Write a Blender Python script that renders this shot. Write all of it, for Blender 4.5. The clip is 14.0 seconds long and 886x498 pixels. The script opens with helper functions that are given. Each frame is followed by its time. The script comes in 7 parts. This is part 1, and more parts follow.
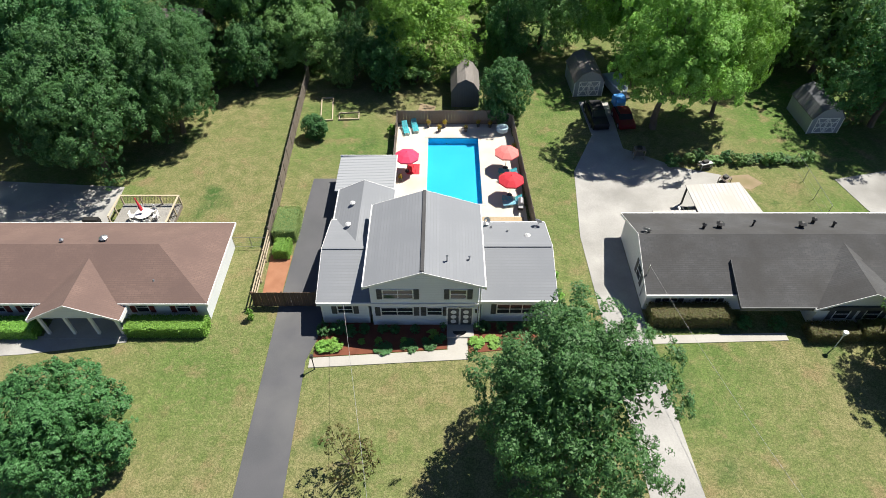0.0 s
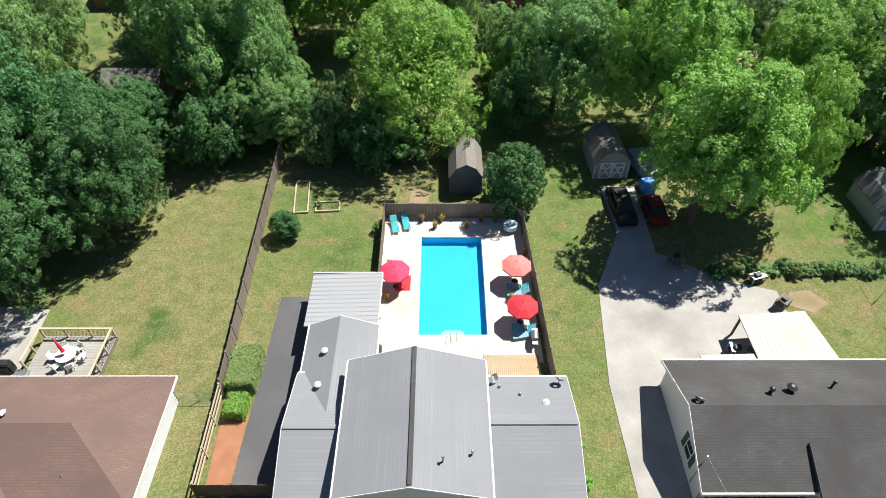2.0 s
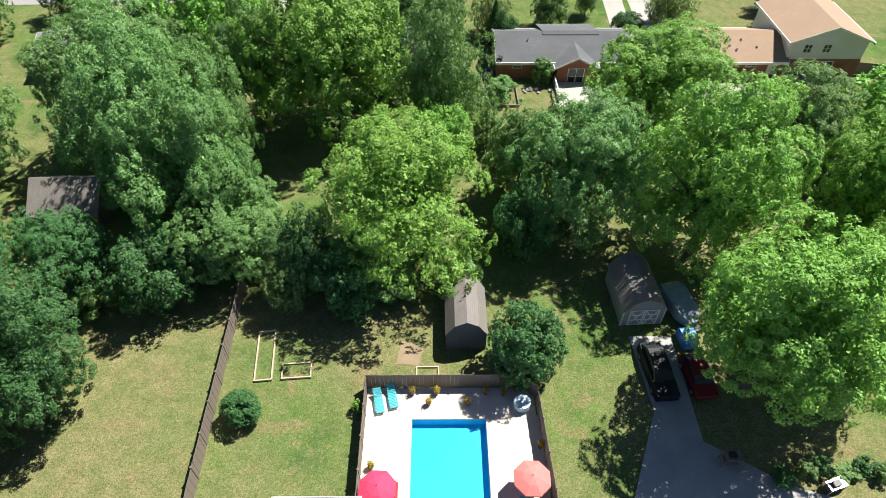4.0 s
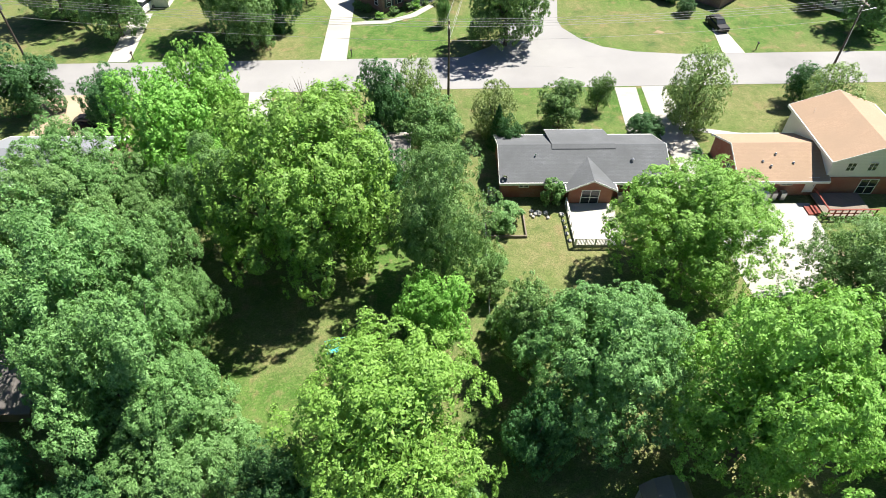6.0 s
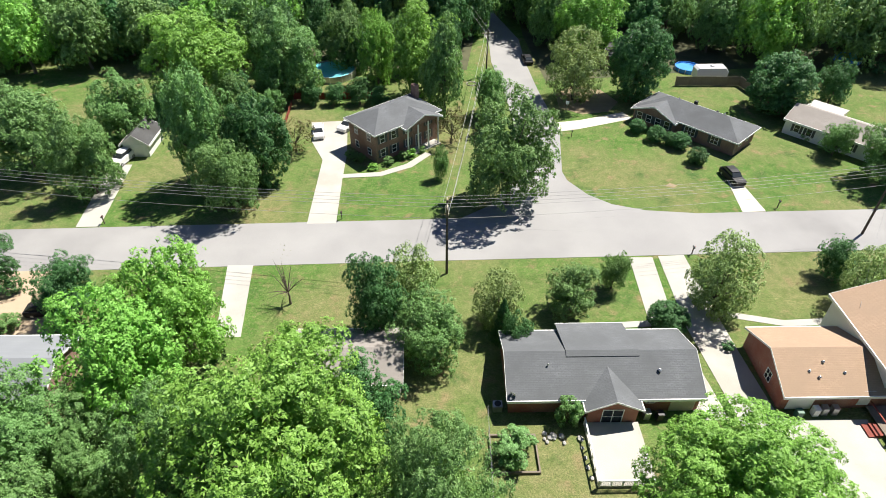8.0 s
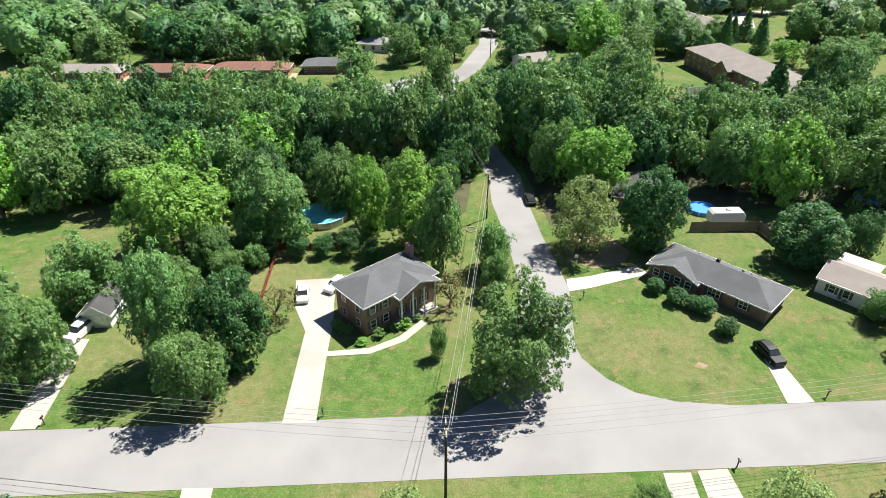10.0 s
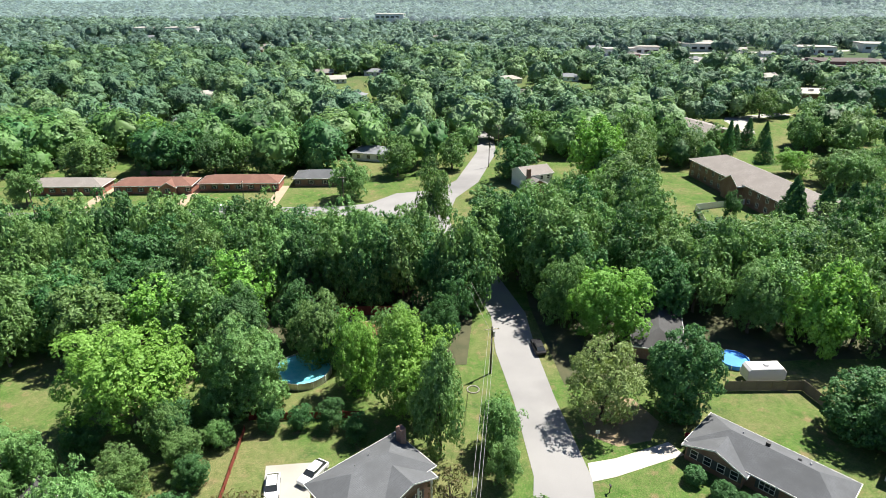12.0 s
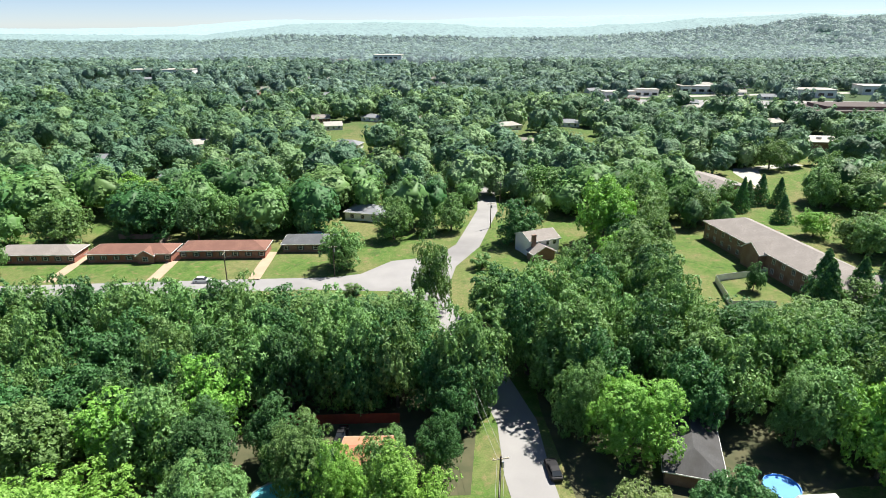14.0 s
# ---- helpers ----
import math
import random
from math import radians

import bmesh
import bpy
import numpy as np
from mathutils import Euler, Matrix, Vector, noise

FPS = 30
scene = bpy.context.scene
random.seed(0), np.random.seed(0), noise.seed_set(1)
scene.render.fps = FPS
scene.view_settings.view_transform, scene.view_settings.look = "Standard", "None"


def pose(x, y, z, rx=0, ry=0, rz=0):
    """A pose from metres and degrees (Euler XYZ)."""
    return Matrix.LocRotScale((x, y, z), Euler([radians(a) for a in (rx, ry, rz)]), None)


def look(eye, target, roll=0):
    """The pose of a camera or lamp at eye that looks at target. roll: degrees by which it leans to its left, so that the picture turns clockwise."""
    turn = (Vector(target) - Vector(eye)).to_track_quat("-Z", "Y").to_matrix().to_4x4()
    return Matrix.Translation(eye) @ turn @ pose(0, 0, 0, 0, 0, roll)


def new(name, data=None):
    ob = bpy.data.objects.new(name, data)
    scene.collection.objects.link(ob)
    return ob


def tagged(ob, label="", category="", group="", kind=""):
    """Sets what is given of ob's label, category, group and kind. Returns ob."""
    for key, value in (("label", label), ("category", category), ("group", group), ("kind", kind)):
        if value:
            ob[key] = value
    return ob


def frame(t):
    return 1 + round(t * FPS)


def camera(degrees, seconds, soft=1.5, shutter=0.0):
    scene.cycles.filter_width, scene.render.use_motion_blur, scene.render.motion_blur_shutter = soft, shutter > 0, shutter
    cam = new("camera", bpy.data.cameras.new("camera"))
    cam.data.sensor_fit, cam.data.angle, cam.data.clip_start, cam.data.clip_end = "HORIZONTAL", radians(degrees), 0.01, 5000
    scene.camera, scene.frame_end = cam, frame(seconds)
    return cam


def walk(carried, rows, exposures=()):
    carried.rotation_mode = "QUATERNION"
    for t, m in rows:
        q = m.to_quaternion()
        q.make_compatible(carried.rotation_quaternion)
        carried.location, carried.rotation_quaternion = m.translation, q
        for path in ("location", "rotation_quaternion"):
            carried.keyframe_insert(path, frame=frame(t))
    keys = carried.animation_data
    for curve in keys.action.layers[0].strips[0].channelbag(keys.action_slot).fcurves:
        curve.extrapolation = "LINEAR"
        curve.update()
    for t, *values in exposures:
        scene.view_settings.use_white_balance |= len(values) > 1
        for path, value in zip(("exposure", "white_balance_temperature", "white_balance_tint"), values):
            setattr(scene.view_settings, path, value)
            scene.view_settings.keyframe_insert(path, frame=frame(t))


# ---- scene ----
cam = camera(72.8, 14.0, 0.9)
METRES, EYE, TILT, LEAN, TURN = 120.0, 38.5, -45.8, 0.0, 0.0
ROWS = [
    (0.0, 0.0, 0.0, 0.0, -0.0, -0.0, -0.0),
    (0.5, 0.0004, 0.0207, 0.0212, -0.01, -0.01, -0.01),
    (1.0, 0.0009, 0.043, 0.0441, -0.02, -0.05, -0.01),
    (1.5, 0.0015, 0.0662, 0.068, -0.06, -0.07, 0.05),
    (2.0, 0.0022, 0.0902, 0.093, -0.08, -0.13, 0.03),
    (4.5, 0.0035, 0.1995, 0.2384, -0.51, -0.49, 0.32),
    (5.0, 0.0041, 0.2179, 0.2702, -0.52, -0.43, 0.37),
    (5.5, 0.0045, 0.2358, 0.3023, -0.59, -0.38, 0.4),
    (6.0, 0.0047, 0.2531, 0.3339, -0.66, 0.09, 0.42),
    (6.5, 0.0052, 0.2698, 0.3652, -0.7, 1.41, 0.47),
    (7.0, 0.0057, 0.2863, 0.3962, -0.72, 3.05, 0.54),
    (7.5, 0.0061, 0.3031, 0.4277, -0.77, 4.98, 0.58),
    (8.0, 0.0068, 0.3192, 0.4578, -0.81, 6.85, 0.65),
    (10.5, 0.0102, 0.4039, 0.6175, -1.03, 16.63, 0.93),
    (11.0, 0.0105, 0.4217, 0.6509, -1.12, 18.55, 0.97),
    (11.5, 0.0119, 0.4402, 0.6834, -1.11, 20.48, 1.04),
    (12.0, 0.0122, 0.4577, 0.7162, -1.18, 22.28, 1.08),
    (12.5, 0.0126, 0.4752, 0.7486, -1.2, 23.71, 1.12),
    (13.0, 0.0129, 0.4917, 0.7811, -1.25, 24.32, 1.17),
    (13.5, 0.0136, 0.5086, 0.8132, -1.27, 24.89, 1.22),
    (14.0, 0.0143, 0.5243, 0.845, -1.3, 25.42, 1.24),
]
walk(cam, [(t, pose(0, 0, EYE, TILT, LEAN, TURN) @ pose(METRES * x, METRES * y, METRES * z, 90 + pitch, roll, yaw)) for t, x, y, z, yaw, pitch, roll in ROWS],
     exposures=[(0.0, 0.75), (2.0, 0.83), (4.5, 1.08), (5.0, 1.25), (7.0, 1.20), (7.5, 1.08), (8.0, 1.03), (10.5, 1.05), (14.0, 1.06)])

# ---- light ----
SUN = Vector((0.50, 0.36, 1.0)).normalized()
world = bpy.data.worlds.new("world")
scene.world = world
world.use_nodes = True
wn = world.node_tree.nodes
sky = wn.new("ShaderNodeTexSky")
sky.sky_type, sky.sun_disc = "NISHITA", False
sky.sun_elevation = math.asin(SUN.z)
sky.sun_rotation = math.atan2(SUN.x, SUN.y)
sky.air_density, sky.dust_density, sky.ozone_density, sky.altitude = 0.6, 0.08, 3.0, 200
wn["Background"].inputs["Strength"].default_value = 0.058
balance = wn.new("ShaderNodeMix")                    # the hazy midday air is a little whiter and bluer than the model's
balance.data_type, balance.blend_type = "RGBA", "MULTIPLY"
balance.inputs[0].default_value, balance.inputs[7].default_value = 1.0, (1.04, 1.01, 1.07, 1)
world.node_tree.links.new(sky.outputs[0], balance.inputs[6])
world.node_tree.links.new(balance.outputs[2], wn["Background"].inputs["Color"])
sun = new("sun", bpy.data.lights.new("sun", "SUN"))
sun.data.energy, sun.data.angle, sun.data.color = 5.0, radians(0.53), (1.0, 0.95, 0.86)
sun.matrix_world = look(SUN * 100, (0, 0, 0))


# ---- materials ----
def make_mat(name):
    m = bpy.data.materials.new(name)
    m.use_nodes = True
    nt = m.node_tree
    return m, nt, nt.nodes["Principled BSDF"]


def node(nt, kind, **inputs):
    n = nt.nodes.new(kind)
    for k, v in inputs.items():
        n.inputs[k.replace("_", " ")].default_value = v
    return n


def coords(nt, space):
    if space == "World":
        return nt.nodes.new("ShaderNodeNewGeometry").outputs["Position"]
    return nt.nodes.new("ShaderNodeTexCoord").outputs[space]


def noise_fac(nt, src, scale, detail=4.0, low=0.35, high=0.65):
    n = node(nt, "ShaderNodeTexNoise", Scale=scale, Detail=detail)
    nt.links.new(src, n.inputs["Vector"])
    r = nt.nodes.new("ShaderNodeMapRange")
    r.inputs["From Min"].default_value, r.inputs["From Max"].default_value = low, high
    nt.links.new(n.outputs["Fac"], r.inputs["Value"])
    return r.outputs["Result"]


def mix(nt, fac, a, b, blend="MIX"):
    n = nt.nodes.new("ShaderNodeMix")
    n.data_type, n.blend_type = "RGBA", blend
    for sock, v in ((n.inputs[0], fac), (n.inputs[6], a), (n.inputs[7], b)):
        if isinstance(v, (int, float)):
            sock.default_value = v
        elif isinstance(v, tuple):
            sock.default_value = (*v[:3], 1)
        else:
            nt.links.new(v, sock)
    return n.outputs[2]


def bumped(nt, bsdf, height, strength, distance):
    b = node(nt, "ShaderNodeBump", Strength=strength, Distance=distance)
    nt.links.new(height, b.inputs["Height"])
    nt.links.new(b.outputs["Normal"], bsdf.inputs["Normal"])


def plain(name, a, b, rough=0.8, big=0.6, fine=12.0, space="Object", metal=0.0, bump=0.3, dirt=None):
    """A surface that varies between two colours at two scales, with fine relief."""
    m, nt, bs = make_mat(name)
    src = coords(nt, space)
    f1, f2 = noise_fac(nt, src, big), noise_fac(nt, src, fine, 2.0, 0.25, 0.75)
    c = mix(nt, f1, a, b)
    c = mix(nt, 0.35, c, mix(nt, f2, a, b))
    if dirt:
        c = mix(nt, noise_fac(nt, src, big * 0.4, 6.0, 0.52, 0.72), c, dirt)
    nt.links.new(c, bs.inputs["Base Color"])
    bs.inputs["Roughness"].default_value, bs.inputs["Metallic"].default_value = rough, metal
    if bump:
        bumped(nt, bs, f2, bump, 0.02)
    return m


def coursed(name, a, b, course, along="z", joint=None, width=0.3, rough=0.9, stain=None, mortar=0.012):
    """Courses of shingles, boards or bricks: a brick pattern across two object axes, with relief."""
    m, nt, bs = make_mat(name)
    src = coords(nt, "Object")
    sep, comb = nt.nodes.new("ShaderNodeSeparateXYZ"), nt.nodes.new("ShaderNodeCombineXYZ")
    nt.links.new(src, sep.inputs[0])
    add = nt.nodes.new("ShaderNodeMath")
    if along == "z":
        nt.links.new(sep.outputs["X"], add.inputs[0]), nt.links.new(sep.outputs["Y"], add.inputs[1])
        nt.links.new(add.outputs[0], comb.inputs[0]), nt.links.new(sep.outputs["Z"], comb.inputs[1])
    elif along == "y":
        nt.links.new(sep.outputs["X"], comb.inputs[0]), nt.links.new(sep.outputs["Y"], comb.inputs[1])
    else:
        nt.links.new(sep.outputs["Y"], comb.inputs[0]), nt.links.new(sep.outputs["X"], comb.inputs[1])
    br = node(nt, "ShaderNodeTexBrick", Scale=1.0)
    br.inputs["Brick Width"].default_value, br.inputs["Row Height"].default_value = width, course
    br.inputs["Mortar Size"].default_value = mortar
    j = joint or tuple(v * 0.45 for v in a)
    for k, v in (("Color1", a), ("Color2", b), ("Mortar", j)):
        br.inputs[k].default_value = (*v, 1)
    nt.links.new(comb.outputs[0], br.inputs["Vector"])
    c = mix(nt, noise_fac(nt, src, 0.35, 6.0), br.outputs["Color"], stain or tuple(v * 0.82 for v in a))
    c = mix(nt, 0.3, c, mix(nt, noise_fac(nt, src, 9.0), a, b))
    nt.links.new(c, bs.inputs["Base Color"])
    bs.inputs["Roughness"].default_value = rough
    bumped(nt, bs, br.outputs["Fac"], -0.4, 0.012)
    return m


def leafy(name, dark, light, through_light=0.25):
    """Leaves: each clump its own green, each plant its own shade, some light let through."""
    m, nt, bs = make_mat(name)
    geo, info = nt.nodes.new("ShaderNodeNewGeometry"), nt.nodes.new("ShaderNodeObjectInfo")
    c = mix(nt, geo.outputs["Random Per Island"], dark, light)
    hue = node(nt, "ShaderNodeHueSaturation", Saturation=1.0)
    r = nt.nodes.new("ShaderNodeMapRange")
    r.inputs["To Min"].default_value, r.inputs["To Max"].default_value = 0.484, 0.504
    nt.links.new(info.outputs["Random"], r.inputs["Value"]), nt.links.new(r.outputs[0], hue.inputs["Hue"])
    v = nt.nodes.new("ShaderNodeMapRange")
    v.inputs["To Min"].default_value, v.inputs["To Max"].default_value = 0.9, 1.17
    nt.links.new(info.outputs["Random"], v.inputs["Value"]), nt.links.new(v.outputs[0], hue.inputs["Value"])
    nt.links.new(c, hue.inputs["Color"])
    nt.links.new(hue.outputs[0], bs.inputs["Base Color"])
    bs.inputs["Roughness"].default_value = 0.55
    bs.inputs["Specular IOR Level"].default_value = 0.35
    tr, ms = nt.nodes.new("ShaderNodeBsdfTranslucent"), nt.nodes.new("ShaderNodeMixShader")
    nt.links.new(mix(nt, 0.5, hue.outputs[0], (light[0] * 1.3, light[1] * 1.2, light[2] * 0.5)), tr.inputs["Color"])
    ms.inputs[0].default_value = through_light
    nt.links.new(bs.outputs[0], ms.inputs[1]), nt.links.new(tr.outputs[0], ms.inputs[2])
    nt.links.new(ms.outputs[0], nt.nodes["Material Output"].inputs["Surface"])
    return m


def lawn_material():
    m, nt, bs = make_mat("lawn_grass")
    src = coords(nt, "World")
    green = mix(nt, noise_fac(nt, src, 0.5), (0.085, 0.185, 0.036), (0.15, 0.255, 0.062))
    dry = mix(nt, noise_fac(nt, src, 0.9), (0.205, 0.222, 0.086), (0.315, 0.288, 0.138))
    sep, lean, add = nt.nodes.new("ShaderNodeSeparateXYZ"), nt.nodes.new("ShaderNodeMapRange"), nt.nodes.new("ShaderNodeMath")
    nt.links.new(src, sep.inputs[0]), nt.links.new(sep.outputs["Y"], lean.inputs["Value"])
    for k, v in (("From Min", 20.0), ("From Max", 95.0), ("To Min", 0.40), ("To Max", -0.16)):   # the front lawns have dried out most
        lean.inputs[k].default_value = v
    nt.links.new(noise_fac(nt, src, 0.06, 5.0, 0.37, 0.60), add.inputs[0]), nt.links.new(lean.outputs["Result"], add.inputs[1])
    add.use_clamp = True
    c = mix(nt, add.outputs[0], green, dry)
    c = mix(nt, noise_fac(nt, src, 0.42, 7.0, 0.57, 0.70), c, (0.31, 0.245, 0.13))
    c = mix(nt, noise_fac(nt, src, 0.19, 5.0, 0.58, 0.72), c, (0.07, 0.145, 0.04))
    c = mix(nt, noise_fac(nt, src, 1.3, 6.0, 0.54, 0.70), c, mix(nt, 0.5, c, (0.36, 0.30, 0.16)))
    c = mix(nt, noise_fac(nt, src, 2.6, 4.0, 0.3, 0.7), c, mix(nt, 0.28, c, (0.03, 0.05, 0.012)))
    c = mix(nt, noise_fac(nt, src, 5.5, 4.0, 0.40, 0.62), c, mix(nt, 0.36, c, (0.03, 0.06, 0.012)))
    c = mix(nt, noise_fac(nt, src, 3.4, 5.0, 0.54, 0.66), c, mix(nt, 0.26, c, (0.40, 0.34, 0.19)))
    c = mix(nt, noise_fac(nt, src, 11.0, 3.0, 0.35, 0.65), c, mix(nt, 0.42, c, (0.02, 0.035, 0.01)))
    away = nt.nodes.new("ShaderNodeVectorMath")         # past the gardens woodland, at the hills' foot forest with haze in its colour
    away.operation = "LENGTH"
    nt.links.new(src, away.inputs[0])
    # the nearer tone also darkens the gaps between far crowns, as shade would
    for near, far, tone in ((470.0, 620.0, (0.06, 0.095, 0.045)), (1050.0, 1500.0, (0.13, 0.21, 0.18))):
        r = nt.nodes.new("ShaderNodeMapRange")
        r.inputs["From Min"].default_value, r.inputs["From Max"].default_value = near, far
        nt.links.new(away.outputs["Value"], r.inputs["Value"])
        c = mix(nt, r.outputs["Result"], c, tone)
    nt.links.new(c, bs.inputs["Base Color"])
    bs.inputs["Roughness"].default_value = 0.95
    bs.inputs["Specular IOR Level"].default_value = 0.1
    bumped(nt, bs, noise_fac(nt, src, 14.0, 3.0, 0.2, 0.8), 0.6, 0.05)
    return m


def water_material(name, tint, deep=0.25):
    m, nt, bs = make_mat(name)
    tp, gl, ms = nt.nodes.new("ShaderNodeBsdfTransparent"), nt.nodes.new("ShaderNodeBsdfGlossy"), nt.nodes.new("ShaderNodeMixShader")
    tp.inputs["Color"].default_value = (*tint, 1)
    gl.inputs["Roughness"].default_value = 0.05
    fr = node(nt, "ShaderNodeFresnel", IOR=1.33)
    nt.links.new(fr.outputs[0], ms.inputs[0]), nt.links.new(tp.outputs[0], ms.inputs[1]), nt.links.new(gl.outputs[0], ms.inputs[2])
    b = node(nt, "ShaderNodeBump", Strength=0.08, Distance=0.05)
    nt.links.new(noise_fac(nt, coords(nt, "World"), 2.2, 3.0, 0.2, 0.8), b.inputs["Height"])
    nt.links.new(b.outputs[0], fr.inputs["Normal"]), nt.links.new(b.outputs[0], gl.inputs["Normal"])
    nt.links.new(ms.outputs[0], nt.nodes["Material Output"].inputs["Surface"])
    return m


LAWN = lawn_material()
ASPHALT_NEW = plain("fresh_asphalt", (0.075, 0.078, 0.085), (0.10, 0.10, 0.108), 0.9, 0.3, 25, "World", dirt=(0.13, 0.13, 0.13))
ASPHALT_OLD = plain("worn_asphalt", (0.24, 0.235, 0.235), (0.30, 0.295, 0.29), 0.95, 0.12, 9, "World", dirt=(0.19, 0.185, 0.185))
CONCRETE = plain("concrete", (0.34, 0.325, 0.295), (0.42, 0.405, 0.37), 0.9, 0.3, 8, "World", dirt=(0.33, 0.305, 0.26))
CONCRETE_GREY = plain("grey_concrete", (0.27, 0.265, 0.25), (0.40, 0.39, 0.37), 0.9, 0.3, 8, "World", dirt=(0.19, 0.185, 0.17))
DECK_WHITE = plain("pool_deck", (0.53, 0.475, 0.40), (0.60, 0.545, 0.47), 0.85, 0.5, 10, "World", dirt=(0.46, 0.40, 0.33))
TAN_CONCRETE = plain("tan_concrete", (0.36, 0.27, 0.185), (0.43, 0.335, 0.24), 0.9, 0.3, 8, "World")
GRAVEL = plain("pale_gravel", (0.45, 0.41, 0.35), (0.56, 0.52, 0.46), 1.0, 0.5, 14, "World")
MULCH = plain("red_mulch", (0.11, 0.035, 0.02), (0.19, 0.065, 0.035), 1.0, 1.0, 16, "World")
PINE_STRAW = plain("orange_mulch", (0.27, 0.12, 0.065), (0.34, 0.165, 0.095), 1.0, 1.0, 16, "World")
LITTER = plain("dry_leaf_litter", (0.22, 0.165, 0.10), (0.30, 0.235, 0.15), 1.0, 0.6, 8, "World", dirt=(0.16, 0.15, 0.06))
# leaf litter with the shade under the trees put into its colour
SHADED_LITTER = plain("shaded_leaf_litter", (0.055, 0.065, 0.03), (0.10, 0.095, 0.05), 1.0, 0.4, 10, "World", dirt=(0.04, 0.065, 0.025))
SIDING = coursed("pale_grey_siding", (0.70, 0.735, 0.77), (0.74, 0.775, 0.81), 0.2, "z", (0.46, 0.49, 0.53), 6.0, 0.6, (0.64, 0.67, 0.71))
SIDING_WHITE = coursed("white_siding", (0.70, 0.70, 0.69), (0.75, 0.75, 0.74), 0.2, "z", (0.5, 0.5, 0.5), 6.0, 0.6, (0.62, 0.62, 0.6))
SHINGLE_GREY = coursed("grey_shingle_x", (0.205, 0.217, 0.235), (0.235, 0.247, 0.265), 0.25, "y", (0.175, 0.185, 0.20), 90.0, 0.9, (0.19, 0.202, 0.22), 0.02)
SHINGLE_GREY_Y = coursed("grey_shingle_y", (0.205, 0.217, 0.235), (0.235, 0.247, 0.265), 0.25, "x", (0.175, 0.185, 0.20), 90.0, 0.9, (0.19, 0.202, 0.22), 0.02)
SHINGLE_DARK = coursed("dark_shingle", (0.065, 0.067, 0.07), (0.09, 0.09, 0.092), 0.16, "y", (0.04, 0.04, 0.04), 0.5, 0.95, (0.042, 0.04, 0.038))
SHINGLE_BROWN = coursed("brown_shingle", (0.15, 0.10, 0.085), (0.19, 0.125, 0.105), 0.16, "y", (0.10, 0.07, 0.06), 0.5, 0.95, (0.12, 0.08, 0.07))
SHINGLE_SLATE = coursed("slate_shingle", (0.115, 0.122, 0.132), (0.15, 0.158, 0.168), 0.16, "y", (0.06, 0.063, 0.07), 0.5, 0.95, (0.085, 0.09, 0.095))
SHINGLE_TAN = coursed("tan_shingle", (0.33, 0.23, 0.155), (0.40, 0.28, 0.195), 0.16, "y", (0.24, 0.16, 0.11), 0.5, 0.95, (0.30, 0.215, 0.15))
SHINGLE_REDBROWN = coursed("red_brown_shingle", (0.20, 0.10, 0.075), (0.26, 0.135, 0.10), 0.16, "y", (0.13, 0.07, 0.05), 0.5, 0.95)
ROOF_DARK = plain("dark_flat_roof", (0.07, 0.055, 0.05), (0.10, 0.08, 0.07), 0.9, 0.1, 2.0)
SHINGLE_TAUPE = coursed("taupe_shingle", (0.26, 0.235, 0.215), (0.31, 0.285, 0.265), 0.16, "y", (0.13, 0.115, 0.10), 0.5, 0.95)
BRICK = coursed("red_brick", (0.27, 0.095, 0.06), (0.34, 0.13, 0.085), 0.08, "z", (0.38, 0.33, 0.28), 0.22, 0.9, (0.24, 0.085, 0.055))
BRICK_BROWN = coursed("brown_brick", (0.20, 0.11, 0.08), (0.27, 0.155, 0.115), 0.08, "z", (0.34, 0.30, 0.26), 0.22, 0.9, (0.18, 0.10, 0.075))
METAL_ROOF = coursed("ribbed_metal_roof", (0.30, 0.315, 0.335), (0.33, 0.345, 0.365), 0.42, "y", (0.15, 0.16, 0.17), 90.0, 0.6, (0.27, 0.285, 0.30), 0.06)
METAL_WHITE = coursed("weathered_white_panels", (0.44, 0.435, 0.415), (0.50, 0.49, 0.47), 0.4, "x", (0.25, 0.24, 0.23), 90.0, 0.7, (0.36, 0.33, 0.29), 0.05)
WOOD_GREY = coursed("weathered_fence_wood", (0.20, 0.165, 0.135), (0.27, 0.23, 0.19), 4.0, "z", (0.08, 0.065, 0.05), 0.14, 0.95, (0.155, 0.125, 0.10))
WOOD_DECK = coursed("new_deck_wood", (0.38, 0.30, 0.20), (0.45, 0.365, 0.255), 6.0, "y", (0.2, 0.14, 0.08), 0.15, 0.85, (0.40, 0.29, 0.17))
WOOD_PALE = coursed("bleached_deck_boards", (0.30, 0.29, 0.27), (0.37, 0.355, 0.33), 0.14, "y", (0.14, 0.13, 0.12), 3.0, 0.9, (0.26, 0.25, 0.23))
WOOD_PLAIN = plain("raw_timber", (0.42, 0.35, 0.24), (0.52, 0.44, 0.32), 0.9, 1.0, 20)
WOOD_RED = plain("red_stained_wood", (0.17, 0.032, 0.02), (0.22, 0.045, 0.028), 0.8, 1.0, 16)
SHED_WALL = coursed("slate_blue_shed_boards", (0.10, 0.125, 0.15), (0.125, 0.15, 0.175), 4.0, "z", (0.05, 0.06, 0.07), 0.2, 0.85)
SHED_GREY = coursed("grey_shed_boards", (0.30, 0.33, 0.36), (0.34, 0.37, 0.40), 4.0, "z", (0.2, 0.22, 0.24), 0.2, 0.85)
SHED_ROOF = coursed("faded_brown_shingle", (0.19, 0.175, 0.165), (0.24, 0.22, 0.205), 0.16, "x", (0.14, 0.12, 0.10), 0.5, 0.95)
